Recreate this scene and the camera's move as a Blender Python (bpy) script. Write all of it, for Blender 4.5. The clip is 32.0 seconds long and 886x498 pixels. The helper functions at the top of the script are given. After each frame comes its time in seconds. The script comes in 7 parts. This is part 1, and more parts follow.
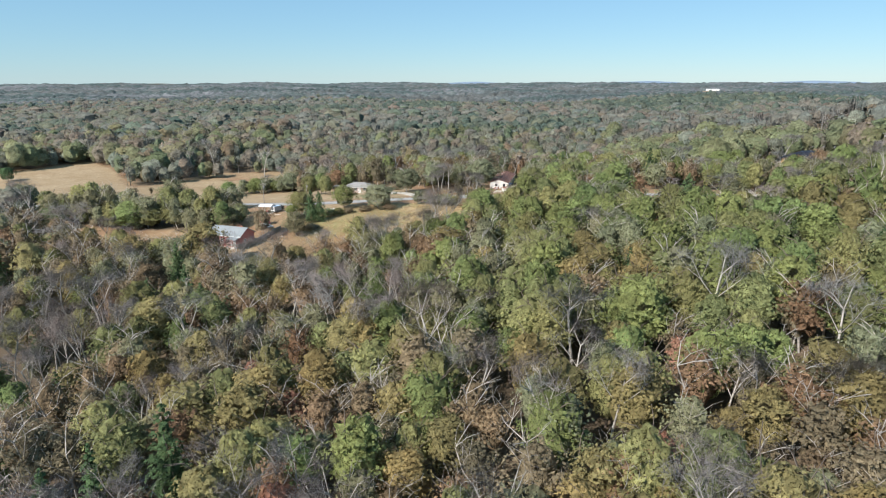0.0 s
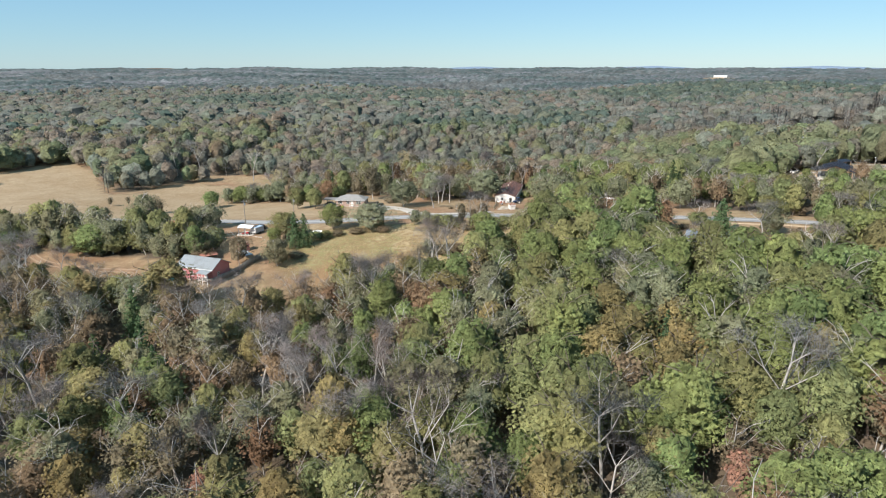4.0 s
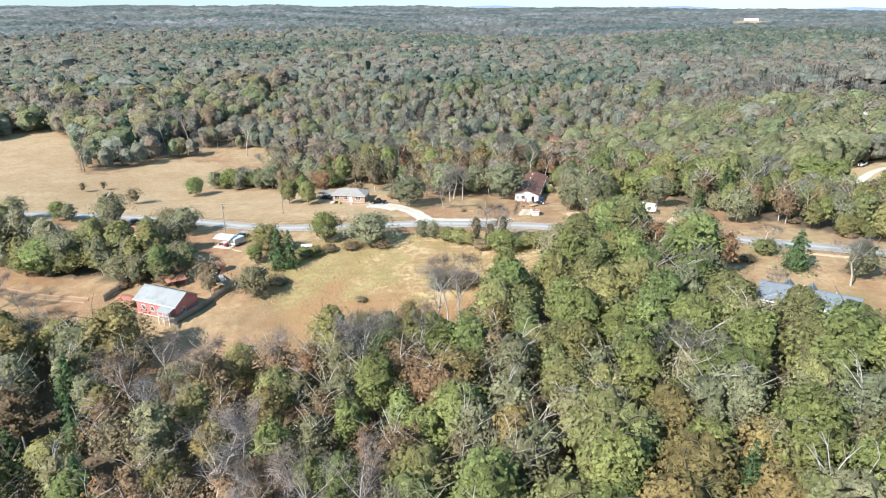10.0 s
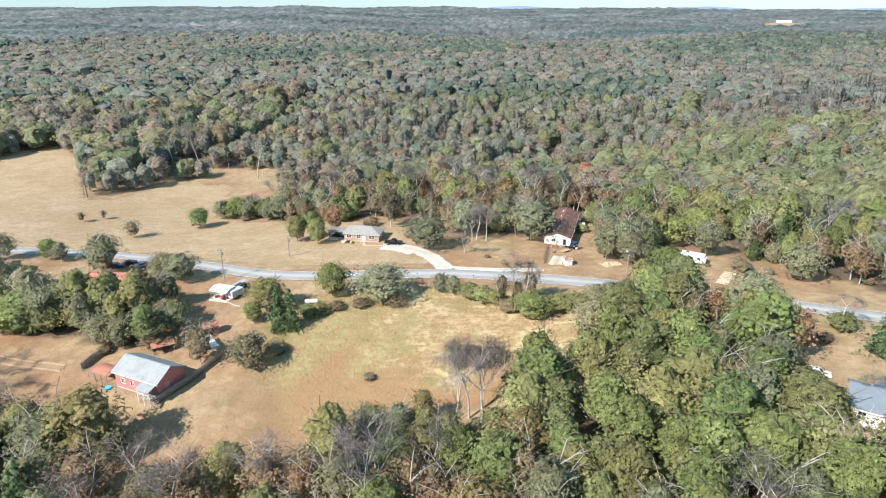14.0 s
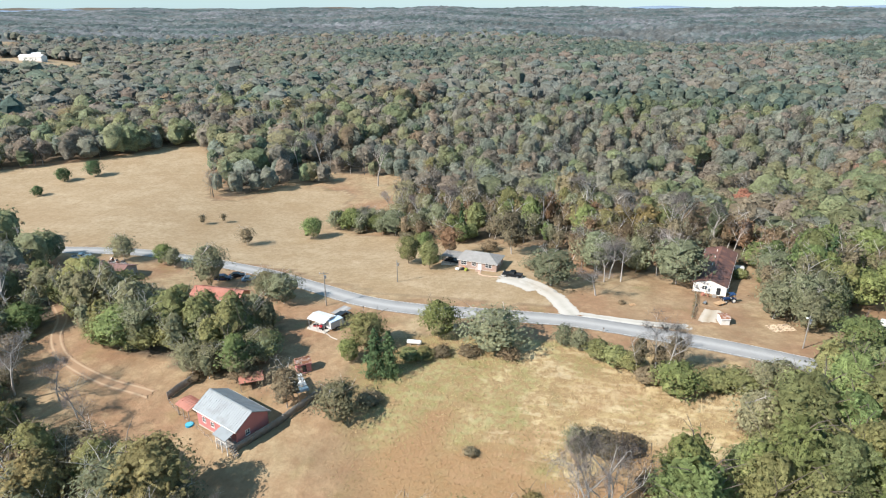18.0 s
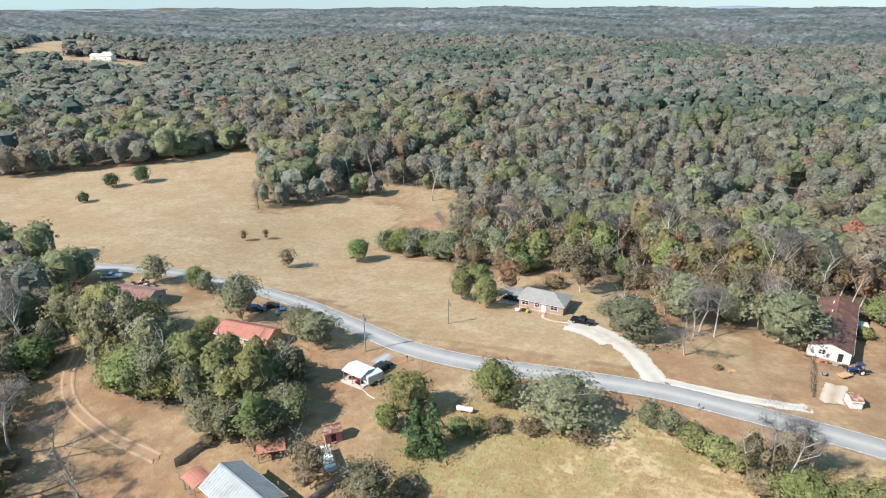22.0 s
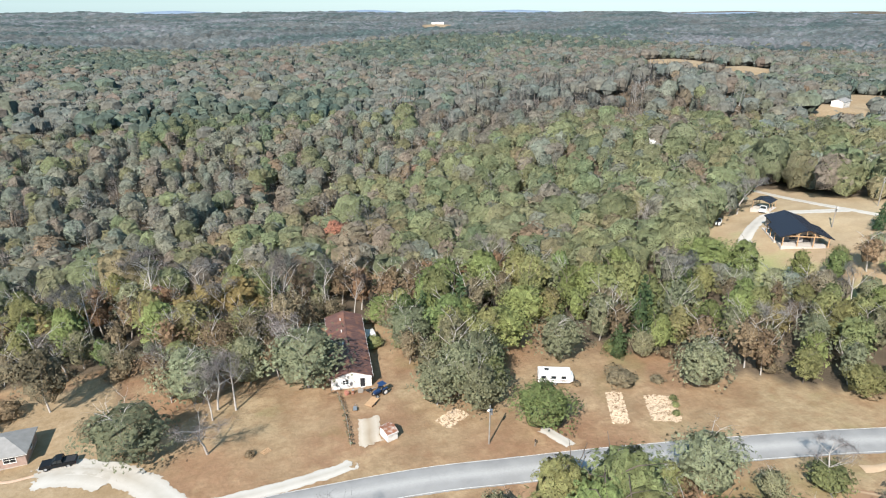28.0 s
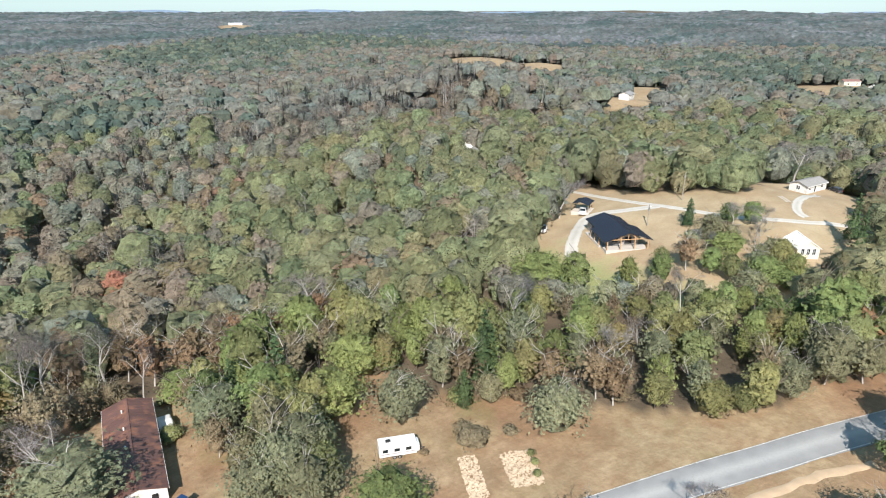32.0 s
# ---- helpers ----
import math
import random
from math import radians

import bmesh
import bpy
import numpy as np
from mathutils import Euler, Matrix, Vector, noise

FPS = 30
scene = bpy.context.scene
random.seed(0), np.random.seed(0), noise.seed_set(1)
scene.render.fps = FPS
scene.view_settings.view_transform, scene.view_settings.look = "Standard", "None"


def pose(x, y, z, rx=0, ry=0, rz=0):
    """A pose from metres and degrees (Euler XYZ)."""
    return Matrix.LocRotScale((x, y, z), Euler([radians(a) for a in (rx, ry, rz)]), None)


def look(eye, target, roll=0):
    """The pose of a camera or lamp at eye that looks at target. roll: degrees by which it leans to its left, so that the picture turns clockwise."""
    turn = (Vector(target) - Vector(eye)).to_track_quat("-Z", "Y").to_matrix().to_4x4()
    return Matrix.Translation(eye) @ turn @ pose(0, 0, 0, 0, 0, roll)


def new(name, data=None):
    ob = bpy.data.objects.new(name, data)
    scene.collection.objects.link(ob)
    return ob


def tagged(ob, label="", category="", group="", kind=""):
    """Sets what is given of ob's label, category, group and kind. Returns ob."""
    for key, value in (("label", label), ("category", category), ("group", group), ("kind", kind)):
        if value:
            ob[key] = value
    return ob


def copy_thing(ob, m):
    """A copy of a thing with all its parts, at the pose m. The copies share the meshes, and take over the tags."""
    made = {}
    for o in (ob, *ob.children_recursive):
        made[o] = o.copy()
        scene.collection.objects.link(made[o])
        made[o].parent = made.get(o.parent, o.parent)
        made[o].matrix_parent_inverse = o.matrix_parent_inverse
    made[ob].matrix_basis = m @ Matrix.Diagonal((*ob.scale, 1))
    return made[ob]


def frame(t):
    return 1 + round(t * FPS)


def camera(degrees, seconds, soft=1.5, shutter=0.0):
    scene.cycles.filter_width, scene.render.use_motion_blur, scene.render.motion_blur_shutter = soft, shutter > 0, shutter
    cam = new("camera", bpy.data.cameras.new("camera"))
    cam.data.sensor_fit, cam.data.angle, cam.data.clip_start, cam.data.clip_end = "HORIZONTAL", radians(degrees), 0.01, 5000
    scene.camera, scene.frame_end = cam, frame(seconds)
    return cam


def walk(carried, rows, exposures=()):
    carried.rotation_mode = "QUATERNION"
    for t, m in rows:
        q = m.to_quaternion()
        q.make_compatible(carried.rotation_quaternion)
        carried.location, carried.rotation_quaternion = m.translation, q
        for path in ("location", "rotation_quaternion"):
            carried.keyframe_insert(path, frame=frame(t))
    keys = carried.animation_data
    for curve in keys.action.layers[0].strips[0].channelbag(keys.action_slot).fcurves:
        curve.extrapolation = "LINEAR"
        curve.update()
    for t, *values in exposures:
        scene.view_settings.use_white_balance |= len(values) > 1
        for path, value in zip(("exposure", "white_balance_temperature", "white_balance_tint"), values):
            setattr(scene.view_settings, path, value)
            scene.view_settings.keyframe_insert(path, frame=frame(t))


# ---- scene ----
cam = camera(70.84, 32.0, soft=1.15)
# seconds, x, y, z, heading (left of north), tilt, lean
PATH = [
    (0.0, 0.00, -0.00, 46.00, 0.11, -15.18, 0.12),
    (0.5, -0.02, 3.38, 46.89, 0.09, -16.47, 0.16),
    (1.0, -0.02, 6.76, 47.77, 0.11, -16.53, 0.18),
    (1.5, 0.01, 10.12, 48.66, 0.12, -16.54, 0.18),
    (2.0, 0.09, 13.47, 49.54, 0.13, -16.55, 0.21),
    (2.5, 0.20, 16.80, 50.43, 0.14, -16.56, 0.15),
    (3.0, 0.34, 20.10, 51.33, 0.23, -16.53, 0.09),
    (3.5, 0.50, 23.38, 52.25, 0.32, -16.55, 0.07),
    (5.5, 1.46, 36.05, 56.11, 0.36, -16.61, 0.07),
    (6.0, 1.47, 39.20, 57.02, 0.33, -16.66, 0.06),
    (6.5, 1.46, 42.32, 57.93, 0.35, -16.66, 0.03),
    (7.0, 1.39, 45.39, 58.81, 0.38, -16.68, -0.05),
    (7.5, 1.31, 48.42, 59.69, 0.37, -16.70, -0.08),
    (8.0, 1.21, 51.41, 60.57, 0.31, -19.38, -0.16),
    (8.5, 1.13, 54.42, 61.50, 0.29, -21.73, -0.22),
    (9.0, 1.09, 57.45, 62.46, 0.29, -21.74, -0.24),
    (9.5, 1.05, 60.45, 63.44, 0.39, -21.77, -0.24),
    (10.0, 1.02, 63.46, 64.43, 1.58, -21.76, -0.26),
    (10.5, 0.97, 66.52, 65.40, 1.99, -21.76, -0.27),
    (11.0, 0.92, 69.58, 66.33, 2.31, -21.78, -0.24),
    (11.5, 0.89, 72.60, 67.22, 2.66, -21.81, -0.22),
    (12.0, 0.81, 75.62, 68.09, 2.99, -21.79, -0.24),
    (12.5, 0.68, 78.60, 68.92, 3.34, -21.77, -0.21),
    (13.0, 0.50, 81.55, 69.68, 3.63, -21.73, -0.16),
    (13.5, 0.30, 84.48, 70.35, 3.65, -21.78, -0.17),
    (15.5, -0.36, 96.33, 70.84, 5.17, -21.78, -0.15),
    (16.0, -0.78, 99.36, 70.86, 8.39, -21.77, -0.08),
    (16.5, -1.24, 102.33, 70.86, 10.85, -21.78, -0.03),
    (17.0, -1.78, 105.24, 70.85, 12.95, -21.78, 0.10),
    (17.5, -2.38, 108.13, 70.83, 14.07, -21.80, 0.13),
    (18.0, -3.07, 110.99, 70.82, 15.61, -21.78, 0.19),
    (18.5, -3.83, 113.83, 70.81, 16.64, -21.77, 0.21),
    (19.0, -4.70, 116.68, 70.80, 18.77, -21.74, 0.24),
    (19.5, -5.67, 119.56, 70.80, 20.59, -21.76, 0.27),
    (20.0, -6.70, 122.49, 70.80, 20.95, -21.76, 0.29),
    (20.5, -7.78, 125.46, 70.80, 20.98, -21.78, 0.29),
    (21.0, -8.88, 128.42, 70.81, 20.99, -21.78, 0.28),
    (21.5, -9.94, 131.39, 70.85, 21.00, -21.78, 0.26),
    (22.0, -10.86, 134.36, 70.90, 21.05, -21.76, 0.27),
    (22.5, -11.44, 137.26, 70.99, 20.30, -21.73, 0.30),
    (23.0, -11.53, 139.94, 71.09, 6.63, -21.85, -0.05),
    (23.5, -11.32, 142.44, 71.20, -7.11, -21.90, -0.34),
    (24.0, -10.96, 144.89, 71.31, -8.76, -21.86, -0.28),
    (24.5, -10.50, 147.35, 71.42, -8.95, -21.78, -0.20),
    (26.5, -7.01, 158.22, 71.36, -16.85, -21.60, 0.06),
    (27.0, -6.04, 160.71, 71.40, -19.72, -21.54, 0.06),
    (27.5, -5.01, 163.16, 71.46, -22.34, -21.49, 0.03),
    (28.0, -3.91, 165.54, 71.54, -24.83, -21.45, 0.00),
    (28.5, -2.70, 167.86, 71.63, -27.33, -21.44, 0.03),
    (29.0, -1.36, 170.09, 71.74, -29.82, -21.46, 0.03),
    (29.5, 0.08, 172.26, 71.85, -32.21, -21.46, 0.02),
    (30.0, 1.64, 174.39, 71.98, -34.33, -21.46, 0.01),
    (30.5, 3.33, 176.50, 72.09, -36.34, -21.47, -0.03),
    (31.0, 5.15, 178.63, 72.19, -38.38, -21.46, -0.05),
    (31.5, 7.06, 180.76, 72.27, -40.51, -21.47, -0.04),
    (32.0, 9.02, 182.89, 72.34, -41.69, -21.48, -0.07),
]
EXPOSURES = [(0.0, 0.36), (7.6, 0.34), (8.8, 0.82), (13.5, 0.79), (16.0, 0.60), (26.0, 0.57), (32.0, 0.53)]
walk(cam, [(t, pose(x, y, z, 90 + tilt, 0, turn) @ pose(0, 0, 0, 0, 0, -lean)) for t, x, y, z, turn, tilt, lean in PATH], EXPOSURES)

# ---- light: one low autumn sun from the south-west and a clear sky ----
SUN_AZ, SUN_EL = 228.0, 40.0          # degrees clockwise from north, degrees above the horizon
world = bpy.data.worlds.new("sky")
scene.world = world
world.use_nodes = True
wn = world.node_tree.nodes
sky = wn.new("ShaderNodeTexSky")
sky.sky_type, sky.sun_disc = "NISHITA", False
sky.sun_elevation, sky.sun_rotation = radians(SUN_EL), radians(SUN_AZ)
sky.air_density, sky.dust_density, sky.ozone_density, sky.altitude = 1.0, 0.0, 4.0, 150.0
wn["Background"].inputs["Strength"].default_value = 0.088
tint = wn.new("ShaderNodeMix")          # clear, dry autumn air: less yellow low in the sky
tint.data_type, tint.blend_type = "RGBA", "MULTIPLY"
tint.inputs[0].default_value, tint.inputs[7].default_value = 1.0, (0.87, 0.98, 1.10, 1)
world.node_tree.links.new(sky.outputs[0], tint.inputs[6])
air = wn.new("ShaderNodeMix")           # even pale blue of the autumn haze over the whole sky
air.data_type = "RGBA"
air.inputs[0].default_value, air.inputs[7].default_value = 0.48, (2.8, 5.6, 7.5, 1)
world.node_tree.links.new(tint.outputs[2], air.inputs[6])
world.node_tree.links.new(air.outputs[2], wn["Background"].inputs["Color"])
sun = new("sun", bpy.data.lights.new("sun", "SUN"))
sun.data.energy, sun.data.angle, sun.data.color = 5.6, radians(0.53), (1.0, 0.94, 0.88)
sun.matrix_world = look((-400, -300, 500), (-400 + math.sin(radians(SUN_AZ)) * -math.cos(radians(SUN_EL)),
                                            -300 - math.cos(radians(SUN_AZ)) * math.cos(radians(SUN_EL)), 500 - math.sin(radians(SUN_EL))))

# ---- materials ----
def material(name, rough=0.9, metal=0.0):
    m = bpy.data.materials.new(name)
    m.use_nodes = True
    b = m.node_tree.nodes["Principled BSDF"]
    b.inputs["Roughness"].default_value, b.inputs["Metallic"].default_value = rough, metal
    b.inputs["Specular IOR Level"].default_value = 0.3
    return m, m.node_tree.nodes, m.node_tree.links, b


def node(nodes, kind, **values):
    n = nodes.new("ShaderNode" + kind)
    for k, v in values.items():
        n.inputs[k.replace("_", " ")].default_value = v
    return n


def noise_of(nodes, links, scale, detail=3.0, vec=None):
    n = node(nodes, "TexNoise", Scale=scale, Detail=detail)
    if vec is not None:
        links.new(vec, n.inputs["Vector"])
    return n.outputs["Fac"]


def ramp(nodes, links, fac, stops):
    r = nodes.new("ShaderNodeValToRGB")
    while len(r.color_ramp.elements) < len(stops):
        r.color_ramp.elements.new(0.5)
    for e, (p, c) in zip(r.color_ramp.elements, stops):
        e.position, e.color = p, (*c, 1)
    links.new(fac, r.inputs["Fac"])
    return r.outputs["Color"]


def mixed(nodes, links, fac, a, b, how="MIX"):
    m = nodes.new("ShaderNodeMix")
    m.data_type, m.blend_type = "RGBA", how
    for sock, v in ((m.inputs[0], fac), (m.inputs[6], a), (m.inputs[7], b)):
        if isinstance(v, (int, float)):
            sock.default_value = v
        elif isinstance(v, tuple):
            sock.default_value = (*v, 1)
        else:
            links.new(v, sock)
    return m.outputs[2]


def math_node(nodes, links, op, a, b=0.0, clamp=False):
    m = nodes.new("ShaderNodeMath")
    m.operation, m.use_clamp = op, clamp
    for sock, v in zip(m.inputs, (a, b)):
        if isinstance(v, (int, float)):
            sock.default_value = v
        else:
            links.new(v, sock)
    return m.outputs[0]


def bumped(nodes, links, b, height, strength=0.4, distance=0.05):
    n = node(nodes, "Bump", Strength=strength, Distance=distance)
    links.new(height, n.inputs["Height"])
    links.new(n.outputs["Normal"], b.inputs["Normal"])


def plain(name, color, rough=0.7, metal=0.0, vary=0.18, scale=1.5, bump=0.0, dirt=None):
    """A painted, weathered or raw surface: the colour with patches and fine grain, in metres."""
    m, ns, ls, b = material(name, rough, metal)
    pos = ns.new("ShaderNodeNewGeometry").outputs["Position"]
    big, fine = noise_of(ns, ls, scale * 0.35, 4, pos), noise_of(ns, ls, scale * 6, 3, pos)
    lo, hi = tuple(c * (1 - vary) for c in color), tuple(min(1, c * (1 + vary)) for c in color)
    col = mixed(ns, ls, fine, ramp(ns, ls, big, [(0.3, lo), (0.7, hi)]), color)
    if dirt:
        col = mixed(ns, ls, ramp(ns, ls, noise_of(ns, ls, scale * 0.8, 5, pos), [(0.5, (0, 0, 0)), (0.72, (1, 1, 1))]), col, dirt)
    ls.new(col, b.inputs["Base Color"])
    if bump:
        bumped(ns, ls, b, fine, bump, 0.03)
    return m


def leaf_material(name, color, spread=0.2, per_object=True, grain=1.6, holes=0.0, thin=0.16, vary=0.5):
    """Foliage: a colour that varies from tree to tree, from spray to spray and from leaf to leaf. Leaves are lit by the way their clump of the crown faces. grain: leaf masses a metre; holes: gaps a metre."""
    m, ns, ls, b = material(name, 0.85)
    b.inputs["Specular IOR Level"].default_value = 0.15
    geo = ns.new("ShaderNodeNewGeometry")
    pos = geo.outputs["Position"]
    if per_object:
        tree = ns.new("ShaderNodeObjectInfo").outputs["Random"]
    else:
        own = ns.new("ShaderNodeAttribute")
        own.attribute_name = "tree"
        tree = own.outputs["Fac"]
    warm = (color[0] * 1.09, color[1] * 0.99, color[2] * 0.92)
    cool = (color[0] * 0.90, color[1] * 0.99, color[2] * 0.97)
    col = mixed(ns, ls, tree, warm, cool)
    light = math_node(ns, ls, "MULTIPLY_ADD", math_node(ns, ls, "FRACT", math_node(ns, ls, "MULTIPLY", tree, 13.7)), vary)
    light.node.inputs[2].default_value = 1 - 0.48 * vary
    leafy = noise_of(ns, ls, grain, 5, pos)
    tone = ramp(ns, ls, leafy, [(0.30, (0.66, 0.66, 0.66)), (0.5, (0.98, 0.98, 0.98)), (0.70, (1.30, 1.30, 1.25))])
    col = mixed(ns, ls, 1.0, col, tone, "MULTIPLY")
    val = math_node(ns, ls, "MULTIPLY_ADD", geo.outputs["Random Per Island"], 2 * spread)
    val.node.inputs[2].default_value = 1 - spread
    scaled = ns.new("ShaderNodeVectorMath")
    scaled.operation = "SCALE"
    ls.new(col, scaled.inputs[0])
    ls.new(math_node(ns, ls, "MULTIPLY", val, light), scaled.inputs["Scale"])
    ls.new(scaled.outputs[0], b.inputs["Base Color"])
    face = ns.new("ShaderNodeAttribute")
    face.attribute_name = "facing"
    turned = ns.new("ShaderNodeVectorTransform")
    turned.vector_type, turned.convert_from, turned.convert_to = "NORMAL", "OBJECT", "WORLD"
    ls.new(face.outputs["Vector"], turned.inputs[0])
    ls.new(turned.outputs[0], b.inputs["Normal"])
    tr = ns.new("ShaderNodeBsdfTranslucent")
    ls.new(scaled.outputs[0], tr.inputs["Color"])
    mix = ns.new("ShaderNodeMixShader")
    mix.inputs[0].default_value = thin
    ls.new(b.outputs[0], mix.inputs[1])
    ls.new(tr.outputs[0], mix.inputs[2])
    out = mix.outputs[0]
    if holes:  # gaps between the leaves of a spray
        gap = math_node(ns, ls, "GREATER_THAN", noise_of(ns, ls, holes, 2, pos), 0.452)
        cut = ns.new("ShaderNodeMixShader")
        ls.new(gap, cut.inputs[0])
        ls.new(ns.new("ShaderNodeBsdfTransparent").outputs[0], cut.inputs[1])
        ls.new(out, cut.inputs[2])
        out = cut.outputs[0]
    ls.new(out, ns["Material Output"].inputs["Surface"])
    return m


def towards(color, mean, share):
    return tuple(c + (q - c) * share for c, q in zip(color, mean))


LEAF = {  # base colours of the foliage by kind
    "green": (0.168, 0.202, 0.080), "olive": (0.194, 0.200, 0.090), "golden": (0.225, 0.188, 0.088), "rust": (0.220, 0.145, 0.092),
    "greygreen": (0.188, 0.190, 0.118), "bare": (0.300, 0.272, 0.275), "pine": (0.080, 0.125, 0.059), "red": (0.32, 0.165, 0.121), "brown": (0.195, 0.155, 0.102)}
FAR_LEAF = {  # far leafless hardwoods, thin crowns and pines, with distance haze put into the colours as grey and blue
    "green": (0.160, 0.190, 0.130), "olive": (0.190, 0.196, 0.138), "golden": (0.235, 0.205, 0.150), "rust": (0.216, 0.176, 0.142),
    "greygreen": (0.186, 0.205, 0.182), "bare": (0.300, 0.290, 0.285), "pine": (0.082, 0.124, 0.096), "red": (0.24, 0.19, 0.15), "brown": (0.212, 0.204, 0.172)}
LEAVES = {k: leaf_material(k + "_leaves", c, 0.2, True, 1.5, 0.0 if k == "bare" else 6.5) for k, c in LEAF.items()}
MID_TONE = {"greygreen": (0.192, 0.202, 0.165), "brown": (0.200, 0.176, 0.146), "bare": (0.310, 0.295, 0.285)}   # kinds with a greyer tone set for the middle distance
MID_LEAVES = {k: leaf_material(k + "_mid_leaves", MID_TONE.get(k) or towards(c, (0.185, 0.186, 0.150), 0.42), 0.15, False, 0.9, 0.0 if k == "bare" else 4.4, vary=0.4) for k, c in LEAF.items()}
# pulled further towards grey: distance haze put into the leaf colour
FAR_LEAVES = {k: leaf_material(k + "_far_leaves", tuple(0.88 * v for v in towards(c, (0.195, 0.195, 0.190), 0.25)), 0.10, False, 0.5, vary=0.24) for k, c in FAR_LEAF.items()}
BARK = plain("bark", (0.13, 0.105, 0.085), 0.95, vary=0.3, scale=2.0, bump=0.5)
PALE_BARK = plain("pale_bark", (0.40, 0.37, 0.335), 0.95, vary=0.25, scale=2.0, bump=0.4)

# ---- the lie of the land ----
HILLS = [(385, 230, 15), (385, 330, 10), (390, 150, 10), (-260, 300, -3.8), (-180, 280, 3.3), (-110, 290, -5), (-60, 240, 5.1), (0, 250, 1.1), (60, 240, 5), (150, 280, 7.3), (220, 250, 20.5), (70, 190, 4.7), (0, 195, 2.7), (-60, 175, -4.1), (-110, 220, 3.7), (0, 120, 0.3), (60, 110, 1.6), (-80, 90, -5.9), (0, 330, 2.3), (-140, 370, -3.3), (-240, 410, -0), (60, 430, -8.7), (200, 390, 14), (370, 540, 26.8), (130, 160, 11.9), (0, 20, -3.7), (-150, 150, -2.1)]
BASE, REACH = -7.3, 70.0
SWELLS = [(0.0071, 0.0023, 0.4), (-0.0034, 0.0066, 2.1), (0.0052, -0.0047, 4.0), (0.0019, 0.0035, 1.2), (0.0112, 0.0081, 5.1)]


PADS = [(157.3, 276.3, 13), (176, 233, 9), (234.4, 252.4, 11), (68.5, 173.7, 13, 1.8), (27.6, 276, 10), (27.6, 290, 10), (-38.1, 278.2, 9), (-99.8, 238.2, 9), (-145, 246.6, 12), (-68.6, 195.4, 9), (58.6, 249.6, 5)]   # levelled building plots


# clearings in the far woods: x, y, half length, half width, turn
FAR_OPEN = [(-960, 900, 95, 46, -40), (-850, 770, 62, 34, -40), (-700, 742, 70, 35, 0), (660, 835, 40, 50, 40), (610, 728, 40, 30, 40), (680, 735, 30, 30, 40), (452, 462, 30, 22, 20), (548, 503, 40, 18, 20),
            (690, 372, 60, 22, -60), (945, 2262, 70, 50, 0), (200, 378, 12, 10, 0)]


def hills(x, y):
    x, y = np.asarray(x, float), np.asarray(y, float)
    z = np.full(np.broadcast(x, y).shape, BASE)
    for hx, hy, h in HILLS:
        z = z + h * np.exp(-((x - hx) / REACH) ** 2 - ((y - hy) / REACH) ** 2)
    return z


def land(x, y):
    """Height of the open ground at x, y: low hills nearby, rolling country raised slowly outwards so that the horizon
    fits the camera's view.
    """
    x, y = np.asarray(x, float), np.asarray(y, float)
    z = hills(x, y)
    for px, py, pr, *raised in PADS:
        w = np.exp(-(((x - px) ** 2 + (y - py) ** 2) / pr ** 2) ** 2)
        z = z * (1 - w) + (hills(px, py) + sum(raised)) * w
    r = np.hypot(x, y - 150)
    far = np.clip((r - 430) / 900, 0, 1)
    z = z + far * sum(3.4 * np.sin(a * x + b * y + c) for a, b, c in SWELLS)
    for cx, cy, a, b, turn in FAR_OPEN[:10]:  # ground raised under the far fields so that the camera sees them
        z = z + 8 * np.exp(-((x - cx) / (a * 1.3)) ** 2 - ((y - cy) / (a * 1.3)) ** 2)
    return z + 23 * np.clip((r - 500) / 4200, 0, 1) ** 1.1


def inside(poly, x, y):
    """Which of the points lie in the polygon."""
    x, y = np.asarray(x, float), np.asarray(y, float)
    hit = np.zeros(x.shape, bool)
    for (x0, y0), (x1, y1) in zip(poly, poly[1:] + poly[:1]):
        cut = (y0 > y) != (y1 > y)
        hit ^= cut & (x < (x1 - x0) * (y - y0) / ((y1 - y0) or 1e-9) + x0)
    return hit


def steps(lo, hi, fine, out, grow=1.05):
    """Coordinates with an even step from lo to hi and ever longer ones out to the edge on both sides."""
    mid = list(np.arange(lo, hi + 0.1, fine))
    s, up, down = fine, [mid[-1]], [mid[0]]
    while up[-1] < out:
        s *= grow
        up.append(up[-1] + s)
    s = fine
    while down[-1] > -out:
        s *= grow
        down.append(down[-1] - s)
    return np.array(down[:0:-1] + mid + up[1:])


GX, GY = steps(-330, 260, 2.5, 4600), steps(60, 460, 2.5, 4600)
GZ = land(*np.meshgrid(GX, GY))


def ground_z(x, y):
    """Height of the ground sheet itself, as it is meshed."""
    i = np.clip(np.searchsorted(GX, x) - 1, 0, len(GX) - 2)
    j = np.clip(np.searchsorted(GY, y) - 1, 0, len(GY) - 2)
    u, v = (x - GX[i]) / (GX[i + 1] - GX[i]), (y - GY[j]) / (GY[j + 1] - GY[j])
    return (GZ[j, i] * (1 - u) + GZ[j, i + 1] * u) * (1 - v) + (GZ[j + 1, i] * (1 - u) + GZ[j + 1, i + 1] * u) * v


def gz(x, y):
    return float(ground_z(np.float64(x), np.float64(y)))


